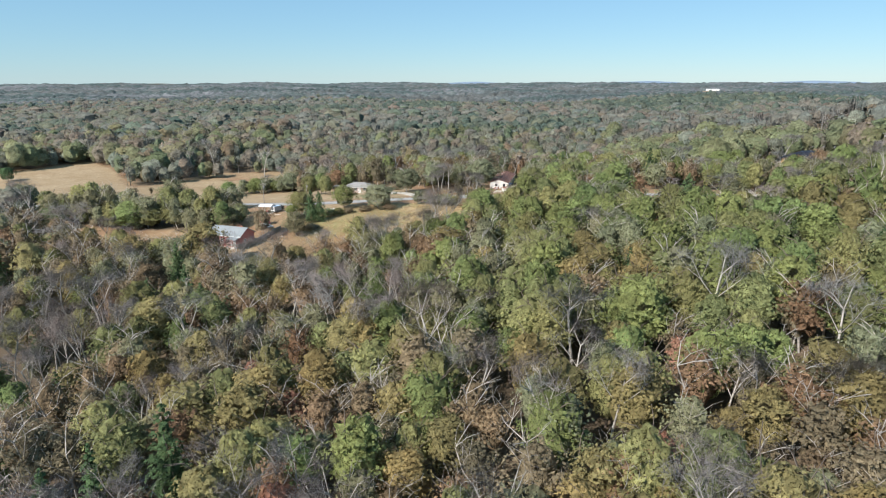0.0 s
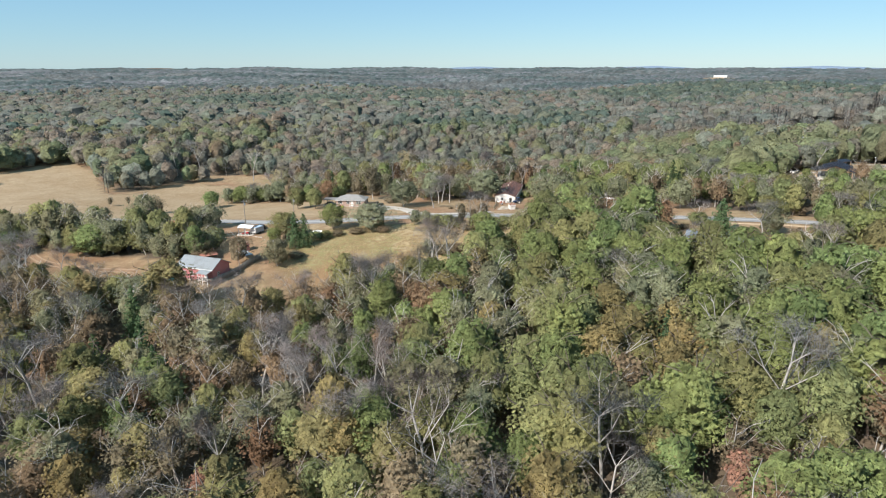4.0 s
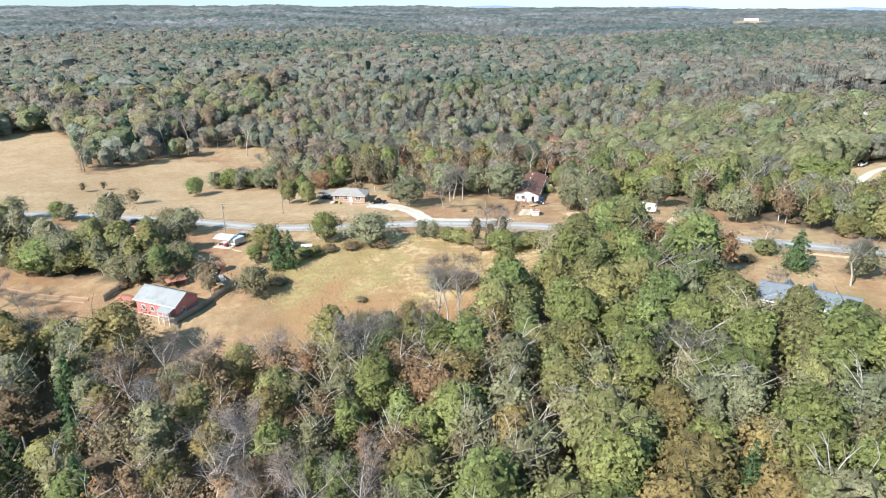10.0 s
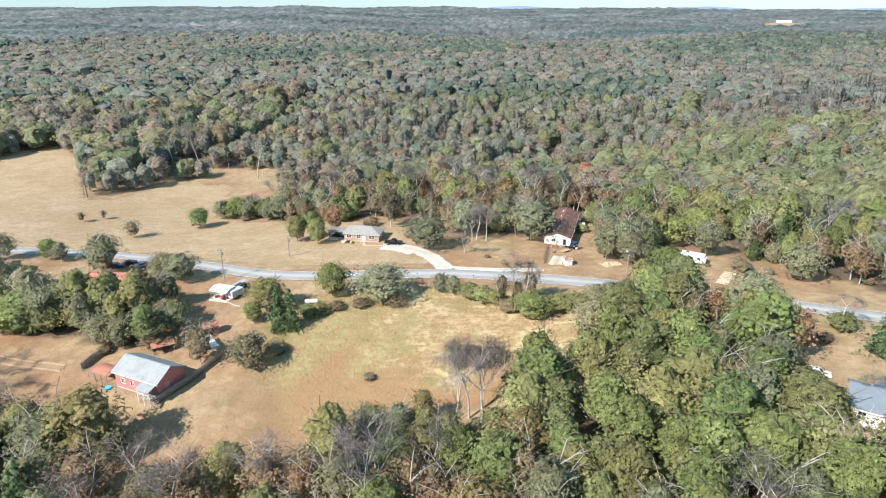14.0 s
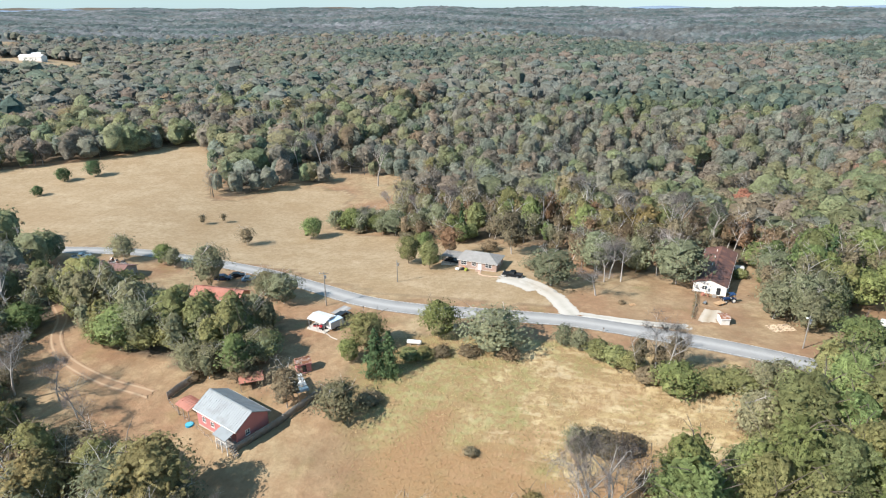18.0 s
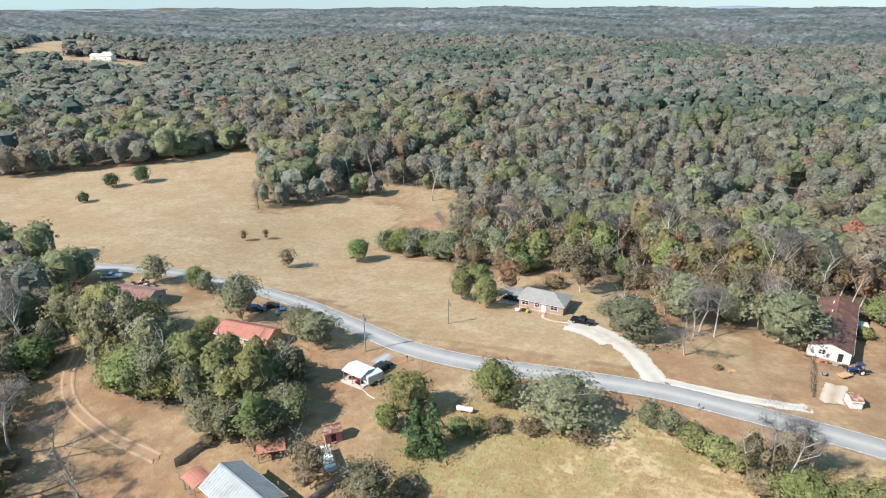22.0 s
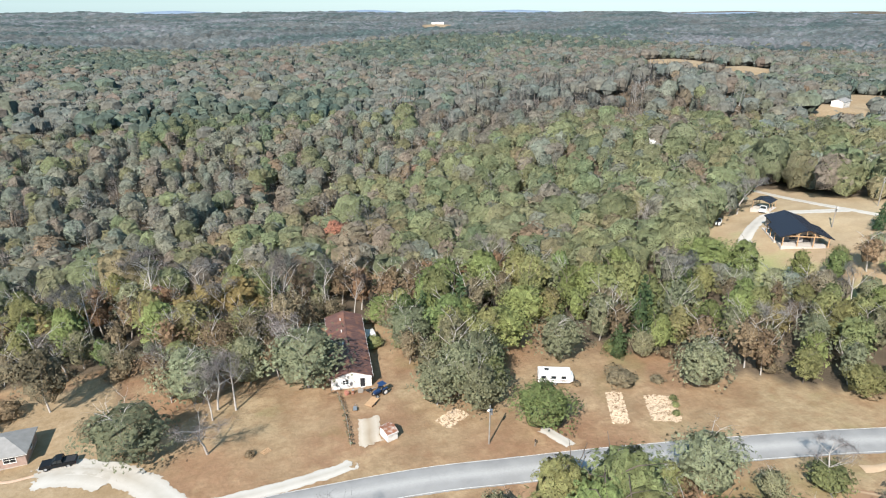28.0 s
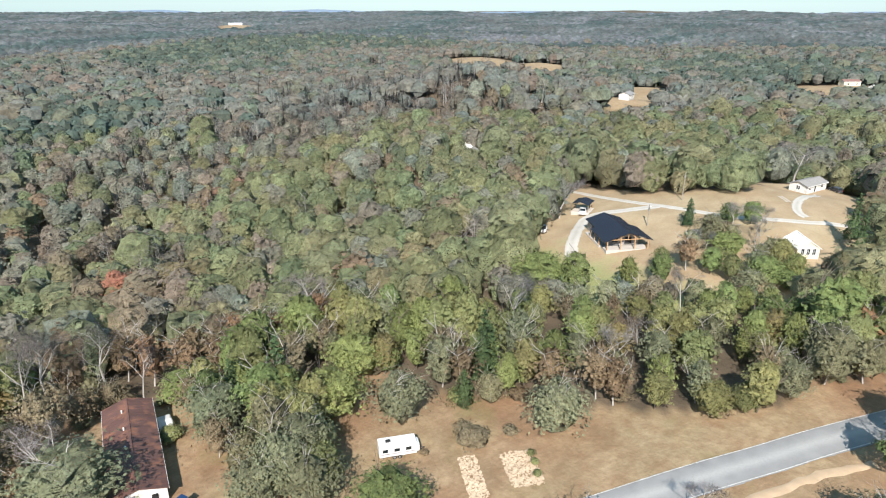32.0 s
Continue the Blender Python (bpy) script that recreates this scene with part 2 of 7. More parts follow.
def mesh_of(name, verts, faces, size, mats=(), facing=None):
    """A mesh from arrays of corners and of faces with the same number of corners each. facing: which way the foliage at each corner faces."""
    verts, faces = np.asarray(verts, np.float32).reshape(-1, 3), np.asarray(faces, np.int32).reshape(-1)
    me = bpy.data.meshes.new(name)
    n = len(faces) // size
    me.vertices.add(len(verts))
    me.vertices.foreach_set("co", verts.ravel())
    me.loops.add(len(faces))
    me.loops.foreach_set("vertex_index", faces)
    me.polygons.add(n)
    me.polygons.foreach_set("loop_start", np.arange(n, dtype=np.int32) * size)
    me.update(calc_edges=True)
    for m in mats:
        me.materials.append(m)
    if facing is not None:
        me.attributes.new("facing", "FLOAT_VECTOR", "POINT").data.foreach_set("vector", np.asarray(facing, np.float32).ravel())
    return me


# ---- open ground and what covers it ----
OPEN = {
    "west_field": [(-420, 262), (-420, 320), (-315, 335), (-292, 358), (-269, 380), (-255, 403), (-238, 424), (-210, 395), (-180, 350), (-172, 335), (-160, 338),
                   (-150, 374), (-116, 364), (-104, 316), (-60, 300), (-45, 302), (-22, 300), (-12, 268), (-14, 250), (-60, 252), (-110, 270), (-190, 264)],
    "verges": [(-195, 252), (-120, 258), (-75, 244), (-45, 236), (30, 228), (60, 216), (90, 204), (140, 182), (146, 194), (100, 215), (89, 226), (76, 250),
               (62, 268), (52, 256), (48, 250), (36, 262), (40, 296), (10, 302), (8, 270), (4, 282), (-12, 290), (-30, 296), (-40, 262), (-100, 275), (-195, 274)],
    "sage_field": [(-55, 226), (-30, 236), (34, 228), (33, 216), (23, 205), (18, 195), (7, 188), (-14, 182), (-34, 176), (-52, 166), (-66, 172), (-60, 190), (-52, 204)],
    "barn_yard": [(-134, 203), (-133, 218), (-122, 212), (-104, 207), (-84, 204), (-72, 206), (-70, 215), (-76, 228), (-70, 238), (-50, 234), (-44, 226), (-44, 205), (-50, 190), (-58, 172), (-76, 180), (-92, 184), (-112, 192)],
    "west_yards": [(-170, 240), (-160, 262), (-120, 262), (-72, 246), (-60, 236), (-66, 226), (-82, 232), (-96, 232), (-110, 228), (-128, 238), (-150, 236)],
    "white_yard": [(57, 212), (90, 205), (104, 196), (100, 172), (66, 166), (54, 176), (56, 188), (64, 194)],
    "blue_yard": [(124, 280), (137, 292), (150, 300), (168, 304), (189, 314), (196, 310), (192, 294), (196, 278), (206, 262), (222, 262), (245, 264), (262, 258), (255, 240), (225, 232), (200, 226), (183, 217), (150, 226), (136, 240), (132, 251), (122, 258), (118, 266)],
    "back_field": [(-106, 316), (-122, 362), (-145, 390), (-104, 391), (-86, 374), (-90, 350), (-84, 326), (-80, 319)],
    "barn_side": [(60, 262), (72, 262), (70, 275), (62, 278)],
}


def far_open(x, y, apron=0.09):
    """Far fields, the larger ones cleared of trees towards the camera so that they show in its view."""
    hit = np.zeros(np.shape(x), bool)
    for cx, cy, a, b, turn in FAR_OPEN:
        t = radians(turn)
        ways = (0.0, 0.4, 0.8) if a > 20 and apron else (0.0,)
        for w in ways:
            mx, my = cx - w * apron * (cx + 5), cy - w * apron * (cy - 140)
            u, v = (x - mx) * math.cos(t) + (y - my) * math.sin(t), -(x - mx) * math.sin(t) + (y - my) * math.cos(t)
            hit |= (u / a) ** 2 + (v / b) ** 2 < 1 + 0.3 * wobble(x, y, 40)
    return hit


def open_at(x, y):
    hit = np.zeros(np.shape(x), bool)
    for poly in OPEN.values():
        hit |= inside(poly, x, y)
    return hit


def wobble(x, y, size):
    """Smooth, irregular values from -1 to 1 that change over that many metres."""
    k = 2 * math.pi / size
    return (np.sin(k * (x + 0.3 * y) + 1.7 * np.sin(k * 0.61 * y + 0.4)) + np.sin(k * (0.83 * y - 0.42 * x) + 1.9 * np.sin(k * 0.53 * x + 2.0))
            + 0.6 * np.sin(k * 2.3 * (x - y) + 3.0 * np.sin(k * 0.9 * y))) / 2.6


xx, yy = np.meshgrid(GX, GY)
jx, jy = xx + 2.2 * wobble(xx, yy, 17), yy + 2.2 * wobble(yy, xx, 13)
straw = (inside(OPEN["west_field"], jx, jy) | far_open(xx, yy)) * 1.0
sage = inside(OPEN["sage_field"], jx, jy) * np.clip((jx + 0.5 * (jy - 190) + 52) / 16, 0, 1)
near_open = open_at(jx, jy) | open_at(jx + 4, jy + 3) | open_at(jx - 4, jy - 3) | open_at(jx - 3, jy + 4) | open_at(jx + 3, jy - 4)
lawn = (near_open & (straw < 0.5) & (sage < 0.99)) * (1 - sage)
nx, ny = len(GX), len(GY)
quads = np.stack([a.ravel() for a in (np.arange(nx * ny).reshape(ny, nx)[:-1, :-1], np.arange(nx * ny).reshape(ny, nx)[:-1, 1:],
                                      np.arange(nx * ny).reshape(ny, nx)[1:, 1:], np.arange(nx * ny).reshape(ny, nx)[1:, :-1])], 1)
me = mesh_of("ground", np.stack([xx, yy, GZ], 2), quads, 4)
cover = me.color_attributes.new("cover", "FLOAT_COLOR", "POINT")
cover.data.foreach_set("color", np.stack([straw, sage, lawn, np.ones_like(straw)], 2).astype(np.float32).ravel())
me.polygons.foreach_set("use_smooth", np.ones(len(quads), bool))
ground = tagged(new("ground", me), "rolling ground of leaf litter, dry straw-coloured grass and red clay", "ground", kind="structure")

GROUND, ns, ls, b = material("ground", 0.95)
pos = ns.new("ShaderNodeNewGeometry").outputs["Position"]
att = ns.new("ShaderNodeAttribute")
att.attribute_name = "cover"
sep = ns.new("ShaderNodeSeparateColor")
ls.new(att.outputs["Color"], sep.inputs[0])
n_big, n_mid, n_fine = noise_of(ns, ls, 0.035, 4, pos), noise_of(ns, ls, 0.16, 5, pos), noise_of(ns, ls, 1.6, 6, pos)
litter = ramp(ns, ls, n_mid, [(0.3, (0.090, 0.072, 0.050)), (0.7, (0.165, 0.125, 0.085))])
hay = ramp(ns, ls, n_mid, [(0.28, (0.37, 0.28, 0.17)), (0.55, (0.46, 0.36, 0.235)), (0.75, (0.54, 0.435, 0.295))])
# faint mowing lines across the hay field
stretch = node(ns, "Mapping", Rotation=(0, 0, radians(28)), Scale=(0.03, 0.45, 1))
ls.new(pos, stretch.inputs["Vector"])
hay = mixed(ns, ls, math_node(ns, ls, "MULTIPLY", noise_of(ns, ls, 1.0, 4, stretch.outputs[0]), 0.55), hay, (0.33, 0.235, 0.13))
sedge = ramp(ns, ls, n_mid, [(0.3, (0.25, 0.165, 0.085)), (0.5, (0.42, 0.32, 0.165)), (0.66, (0.58, 0.47, 0.27))])
# bleached streaks that lie down the slope, green weeds on the west side, bare orange soil along the south edge
lay = node(ns, "Mapping", Rotation=(0, 0, radians(35)), Scale=(0.10, 0.55, 1))
ls.new(pos, lay.inputs["Vector"])
sedge = mixed(ns, ls, ramp(ns, ls, noise_of(ns, ls, 1.0, 5, lay.outputs[0]), [(0.48, (0, 0, 0)), (0.58, (0.6, 0.6, 0.6))]), sedge, (0.56, 0.46, 0.29))
place = ns.new("ShaderNodeSeparateXYZ")
ls.new(pos, place.inputs[0])
west = math_node(ns, ls, "MULTIPLY", math_node(ns, ls, "SUBTRACT", 2.0, place.outputs[0]), 1 / 90)
west = math_node(ns, ls, "ADD", west, noise_of(ns, ls, 0.14, 5, pos))
sedge = mixed(ns, ls, ramp(ns, ls, west, [(0.62, (0, 0, 0)), (0.78, (0.65, 0.65, 0.65))]), sedge, (0.225, 0.225, 0.085))
south = math_node(ns, ls, "MULTIPLY", math_node(ns, ls, "SUBTRACT", 204.0, place.outputs[1]), 1 / 60)
south = math_node(ns, ls, "ADD", south, noise_of(ns, ls, 0.10, 5, pos))
sedge = mixed(ns, ls, ramp(ns, ls, south, [(0.50, (0, 0, 0)), (0.68, (0.8, 0.8, 0.8))]), sedge, (0.30, 0.172, 0.088))
clay = ramp(ns, ls, n_mid, [(0.3, (0.25, 0.145, 0.085)), (0.55, (0.33, 0.205, 0.12)), (0.8, (0.41, 0.275, 0.165))])
turf = mixed(ns, ls, ramp(ns, ls, n_big, [(0.42, (0, 0, 0)), (0.62, (1, 1, 1))]), clay, ramp(ns, ls, n_mid, [(0.3, (0.30, 0.225, 0.13)), (0.7, (0.43, 0.33, 0.20))]))
turf = mixed(ns, ls, ramp(ns, ls, noise_of(ns, ls, 0.075, 3, pos), [(0.60, (0, 0, 0)), (0.74, (0.6, 0.6, 0.6))]), turf, (0.20, 0.19, 0.075))
blotch = noise_of(ns, ls, 0.42, 5, pos)
turf = mixed(ns, ls, ramp(ns, ls, blotch, [(0.46, (0, 0, 0)), (0.74, (0.5, 0.5, 0.5))]), turf, (0.235, 0.125, 0.065))
turf = mixed(ns, ls, ramp(ns, ls, noise_of(ns, ls, 0.23, 5, pos), [(0.55, (0, 0, 0)), (0.72, (0.6, 0.6, 0.6))]), turf, (0.46, 0.34, 0.20))
hay = mixed(ns, ls, ramp(ns, ls, blotch, [(0.45, (0, 0, 0)), (0.75, (0.5, 0.5, 0.5))]), hay, (0.30, 0.21, 0.115))
hay = mixed(ns, ls, ramp(ns, ls, n_big, [(0.42, (0, 0, 0)), (0.66, (0.5, 0.5, 0.5))]), hay, (0.30, 0.20, 0.105))
metre = noise_of(ns, ls, 0.75, 6, pos)
sedge = mixed(ns, ls, ramp(ns, ls, metre, [(0.40, (0.85, 0.85, 0.85)), (0.58, (0, 0, 0))]), sedge, (0.30, 0.205, 0.105))
sedge = mixed(ns, ls, ramp(ns, ls, noise_of(ns, ls, 0.05, 3, pos), [(0.50, (0, 0, 0)), (0.66, (0.75, 0.75, 0.75))]), sedge, (0.31, 0.19, 0.10))
turf = mixed(ns, ls, ramp(ns, ls, metre, [(0.38, (0.35, 0.35, 0.35)), (0.6, (0, 0, 0))]), turf, (0.22, 0.145, 0.08))
hay = mixed(ns, ls, ramp(ns, ls, metre, [(0.38, (0.45, 0.45, 0.45)), (0.6, (0, 0, 0))]), hay, (0.27, 0.19, 0.105))
# mown lawn round the house on the hill: pale dry grass, still green on its west side
east = math_node(ns, ls, "MULTIPLY", math_node(ns, ls, "SUBTRACT", place.outputs[0], 104.0), 1 / 20, True)
north = math_node(ns, ls, "MULTIPLY", math_node(ns, ls, "SUBTRACT", place.outputs[1], 214.0), 1 / 12, True)
hill_lawn = math_node(ns, ls, "MULTIPLY", east, north)
turf = mixed(ns, ls, math_node(ns, ls, "MULTIPLY", hill_lawn, 0.65), turf, ramp(ns, ls, n_mid, [(0.3, (0.40, 0.31, 0.19)), (0.7, (0.50, 0.41, 0.27))]))
moist = math_node(ns, ls, "MULTIPLY", math_node(ns, ls, "SUBTRACT", 150.0, place.outputs[0]), 1 / 26)
moist = math_node(ns, ls, "ADD", moist, math_node(ns, ls, "SUBTRACT", n_mid, 0.5))
turf = mixed(ns, ls, math_node(ns, ls, "MULTIPLY", hill_lawn, ramp(ns, ls, moist, [(0.1, (0, 0, 0)), (0.5, (0.85, 0.85, 0.85))])), turf, (0.27, 0.30, 0.12))
col = mixed(ns, ls, sep.outputs[0], litter, hay)
col = mixed(ns, ls, sep.outputs[1], col, sedge)
col = mixed(ns, ls, sep.outputs[2], col, turf)
col = mixed(ns, ls, math_node(ns, ls, "MULTIPLY", n_fine, 0.55), col, mixed(ns, ls, 1.0, col, (0.55, 0.5, 0.45), "MULTIPLY"))
ls.new(col, b.inputs["Base Color"])
bumped(ns, ls, b, n_fine, 0.5, 0.25)
me.materials.append(GROUND)


# ---- roads, drives and tracks ----
def part(name, me_or_bm, mat, parent, label=""):
    """ONE mesh object under a thing or a part."""
    if isinstance(me_or_bm, bmesh.types.BMesh):
        me = bpy.data.meshes.new(name)
        me_or_bm.to_mesh(me)
        me_or_bm.free()
    else:
        me = me_or_bm
    if mat is not None and not me.materials:
        me.materials.append(mat)
    ob = new(name, me)
    ob.parent = parent
    return tagged(ob, label)


def smooth_line(pts, step=2.0):
    """Points every few metres along a smooth curve through the given ones."""
    p = [Vector(q) for q in pts]
    p = [p[0] * 2 - p[1]] + p + [p[-1] * 2 - p[-2]]
    out = []
    for a, b, c, d in zip(p, p[1:], p[2:], p[3:]):
        n = max(2, int((c - b).length / step))
        for i in range(n):
            t = i / n
            out.append(0.5 * ((2 * b) + (c - a) * t + (2 * a - 5 * b + 4 * c - d) * t * t + (3 * b - a - 3 * c + d) * t ** 3))
    return out + [p[-2]]


def ribbon(name, pts, width, mat, lift, across=5, ragged=0.0, flare=0.0):
    """A strip laid on the ground along a line. Its first colour layer holds the place across it, from 0 to 1."""
    line = smooth_line(pts, 1.0 if len(pts) < 8 else 2.0)
    verts, side, ends = [], [], []
    gone = [0.0]
    for p, q in zip(line, line[1:]):
        gone.append(gone[-1] + (q - p).length)
    for i, q in enumerate(line):
        d = (line[min(i + 1, len(line) - 1)] - line[max(i - 1, 0)]).normalized()
        n = Vector((-d.y, d.x))
        w = width / 2 * (1 + flare * max(0.0, 1 - (gone[-1] - gone[i]) / 8.0) ** 2)
        end = min(gone[i], gone[-1] - gone[i]) / min(4.0, gone[-1] / 7)
        for k in range(across + 1):
            s = k / across
            edge = ragged * (wobble(q.x * 1.0, q.y + 40 * (k > 0), 5.0) if k in (0, across) else 0)
            o = q + n * ((2 * s - 1) * (w + edge))
            drop = -0.10 if k in (0, across) else 0
            verts.append((o.x, o.y, gz(o.x, o.y) + lift + drop))
            side.append((s, s, s, 1))
            ends.append((end, end, end, 1))
    m = across + 1
    faces = [(i * m + k, (i + 1) * m + k, (i + 1) * m + k + 1, i * m + k + 1) for i in range(len(line) - 1) for k in range(across)]
    me = mesh_of(name, verts, [f[::-1] for f in faces], 4, (mat,))
    at = me.color_attributes.new("across", "FLOAT_COLOR", "POINT")
    at.data.foreach_set("color", np.array(side, np.float32).ravel())
    at = me.color_attributes.new("ends", "FLOAT_COLOR", "POINT")
    at.data.foreach_set("color", np.array(ends, np.float32).ravel())
    me.polygons.foreach_set("use_smooth", np.ones(len(faces), bool))
    return new(name, me)


def road_material(name, low, high, wear, bands, fray=0.0):
    """A travelled surface: mottled, with paler or barer bands where wheels run."""
    m, ns, ls, b = material(name, 0.9)
    pos = ns.new("ShaderNodeNewGeometry").outputs["Position"]
    at = ns.new("ShaderNodeAttribute")
    at.attribute_name = "across"
    base = ramp(ns, ls, noise_of(ns, ls, 0.35, 6, pos), [(0.3, low), (0.7, high)])
    stripes = ramp(ns, ls, at.outputs["Fac"], [(p, (v, v, v)) for p, v in bands])
    grit = noise_of(ns, ls, 3.0, 5, pos)
    base = mixed(ns, ls, math_node(ns, ls, "MULTIPLY", stripes, math_node(ns, ls, "MULTIPLY_ADD", grit, 0.8)), base, wear)
    ls.new(base, b.inputs["Base Color"])
    bumped(ns, ls, b, grit, 0.3, 0.03)
    if fray:  # grass and soil creep in over the edges
        edge = math_node(ns, ls, "SUBTRACT", 0.5, math_node(ns, ls, "ABSOLUTE", math_node(ns, ls, "SUBTRACT", at.outputs["Fac"], 0.5)))
        keep = math_node(ns, ls, "GREATER_THAN", edge, math_node(ns, ls, "MULTIPLY", noise_of(ns, ls, 1.1, 5, pos), fray))
        tip = ns.new("ShaderNodeAttribute")
        tip.attribute_name = "ends"
        thin = math_node(ns, ls, "GREATER_THAN", tip.outputs["Fac"], math_node(ns, ls, "MULTIPLY_ADD", noise_of(ns, ls, 0.9, 5, pos), 1.6))
        thin.node.inputs[2].default_value = -0.58
        keep = math_node(ns, ls, "MULTIPLY", keep, thin)
        cut = ns.new("ShaderNodeMixShader")
        ls.new(keep, cut.inputs[0])
        ls.new(ns.new("ShaderNodeBsdfTransparent").outputs[0], cut.inputs[1])
        ls.new(b.outputs[0], cut.inputs[2])
        ls.new(cut.outputs[0], ns["Material Output"].inputs["Surface"])
    return m


ASPHALT = road_material("old_asphalt", (0.205, 0.202, 0.198), (0.275, 0.27, 0.262), (0.40, 0.39, 0.37), [(0.0, 0.0), (0.3, 0.3), (0.47, 0.9), (0.53, 0.9), (0.7, 0.3), (1.0, 0.0)], 0.05)
LANE = road_material("thin_gravel", (0.33, 0.26, 0.18), (0.42, 0.34, 0.25), (0.52, 0.46, 0.38), [(0.0, 0.0), (0.25, 0.9), (0.5, 0.0), (0.75, 0.9), (1.0, 0.0)], 0.26)
GRAVEL = road_material("white_gravel", (0.36, 0.325, 0.27), (0.47, 0.435, 0.38), (0.54, 0.51, 0.46), [(0.0, 0.0), (0.25, 0.8), (0.5, 0.1), (0.75, 0.8), (1.0, 0.0)], 0.24)
DIRT = road_material("clay_track", (0.25, 0.155, 0.092), (0.32, 0.205, 0.122), (0.43, 0.31, 0.20), [(0.0, 0.0), (0.2, 0.0), (0.28, 1.0), (0.36, 0.0), (0.64, 0.0), (0.72, 1.0), (0.8, 0.0), (1.0, 0.0)], 0.3)
PALE_CLAY = plain("pale_clay", (0.47, 0.34, 0.22), 0.95, vary=0.2, scale=1.5, bump=0.3)
ROAD = [(-330, 240), (-260, 245), (-210, 254), (-188, 258.5), (-163, 265), (-146, 268), (-123, 267), (-101, 262), (-80, 253), (-63, 246), (-47, 243.5), (-32, 243.8), (-18, 244),
        (-6, 243.5), (11, 240), (26, 236), (38, 231.5), (50, 227), (66, 220.4), (78.8, 215), (87.7, 211.1), (96.7, 206.9), (110.9, 200.6), (150, 182), (190, 162), (240, 140)]
road = tagged(ribbon("road", ROAD, 6.4, ASPHALT, 0.16, 6, 0.15), "worn pale grey two-lane asphalt country road with thin white edge lines", "road", kind="structure")
LINE = plain("worn_road_paint", (0.62, 0.61, 0.57), 0.8, vary=0.2, scale=2.0, dirt=(0.38, 0.37, 0.35))
ROAD_LINE = smooth_line(ROAD, 2.0)
for side in (-2.85, 2.85):
    pts = []
    for i, q in enumerate(ROAD_LINE):
        d = (ROAD_LINE[min(i + 1, len(ROAD_LINE) - 1)] - ROAD_LINE[max(i - 1, 0)]).normalized()
        pts.append((q.x - d.y * side, q.y + d.x * side))
    verts = []
    for i, (px, py) in enumerate(pts):
        d = Vector(pts[min(i + 1, len(pts) - 1)]) - Vector(pts[max(i - 1, 0)])
        d.normalize()
        verts += [(px + d.y * k, py - d.x * k, gz(px, py) + 0.185) for k in (-0.055, 0.055)]
    ob = part("edge_line", mesh_of("edge_line", verts, [(2 * i, 2 * i + 1, 2 * i + 3, 2 * i + 2) for i in range(len(pts) - 1)], 4, (LINE,)), None, road, "thin worn white edge line")
DRIVES = [
    ("gravel_driveway", [(-31, 270.5), (-22, 266), (-15, 258.5), (-11, 251), (-9.0, 247.0), (-6.0, 241.6)], 6.4, GRAVEL, "curved white gravel driveway off the road"),
    ("gravel_pad", [(-35.0, 267.8), (-30, 268.2), (-25, 266.4), (-20, 262.4), (-16.5, 258)], 8.5, GRAVEL, "wide white gravel pad beside the ranch house"),
    ("gravel_lane", [(-12, 249), (-3.5, 247.2), (9, 245.6), (17, 245.6), (22.0, 247.4)], 3.4, GRAVEL, "narrow worn gravel lane along the road"),
    ("gravel_apron", [(21.6, 246.5), (21.4, 250), (22.6, 254), (23.6, 259)], 5.2, LANE, "thin pale gravel apron before the barn"),
    ("short_driveway", [(-64.6, 243.2), (-65.5, 240.5), (-66.5, 236)], 3.2, ASPHALT, "short grey driveway to the carport"),
    ("trailer_driveway", [(49.4, 229.6), (49.6, 232.2), (48.6, 236.5), (47.6, 240)], 2.6, GRAVEL, "short white gravel driveway stub"),
    ("clay_track", [(-150, 232), (-136, 222), (-129, 213), (-119, 206), (-105, 201.6), (-93, 200), (-86, 198.5)], 4.4, DIRT, "rutted red clay track round the trees"),
    ("house_lane", [(185, 271), (183.1, 276.9), (177, 283.7), (171.7, 289.8), (165.8, 291.6), (155.5, 287), (146, 281.6), (139, 275.7), (134.5, 267)], 4.6, GRAVEL, "white gravel loop round the black-roofed house"),
    ("hill_lane", [(193, 325), (189.5, 310.6), (185.9, 295.4), (183.9, 282.7), (183.6, 272), (183.6, 262.2), (185.9, 252.3), (190.4, 244.8), (195.6, 237.8), (201, 232), (212, 214)], 3.2, GRAVEL, "long pale gravel lane across the lawn"),
    ("lane_spur", [(213, 254), (209.5, 250.5), (206, 246.6)], 2.4, LANE, "short gravel spur beside the far white house"),
    ("white_house_lane", [(74, 206), (80, 200), (84, 190)], 4.5, DIRT, "sandy driveway turning off the road"),
    ("clay_bank", [(83, 206.4), (90, 203.6), (98, 200.2), (106, 195.6)], 1.6, PALE_CLAY, "bare pale strip of clay below the road"),
    ("cottage_lane", [(199, 234.7), (198.2, 238), (199.6, 242), (204.4, 244.9), (213.5, 247.2), (224, 247.4), (234, 247)], 3.4, GRAVEL, "pale gravel loop to the far white house"),
]
for name, pts, width, mat, label in DRIVES:
    tagged(ribbon(name, pts, width, mat, 0.10, 4, 0.35, 1.5 if name == "gravel_driveway" else 0.0), label, "driveway", kind="structure")

# ---- trees: made once by kind, then copied ----
rng = np.random.default_rng(7)


def unit(v):
    return v / np.maximum(np.linalg.norm(v, axis=-1, keepdims=True), 1e-9)


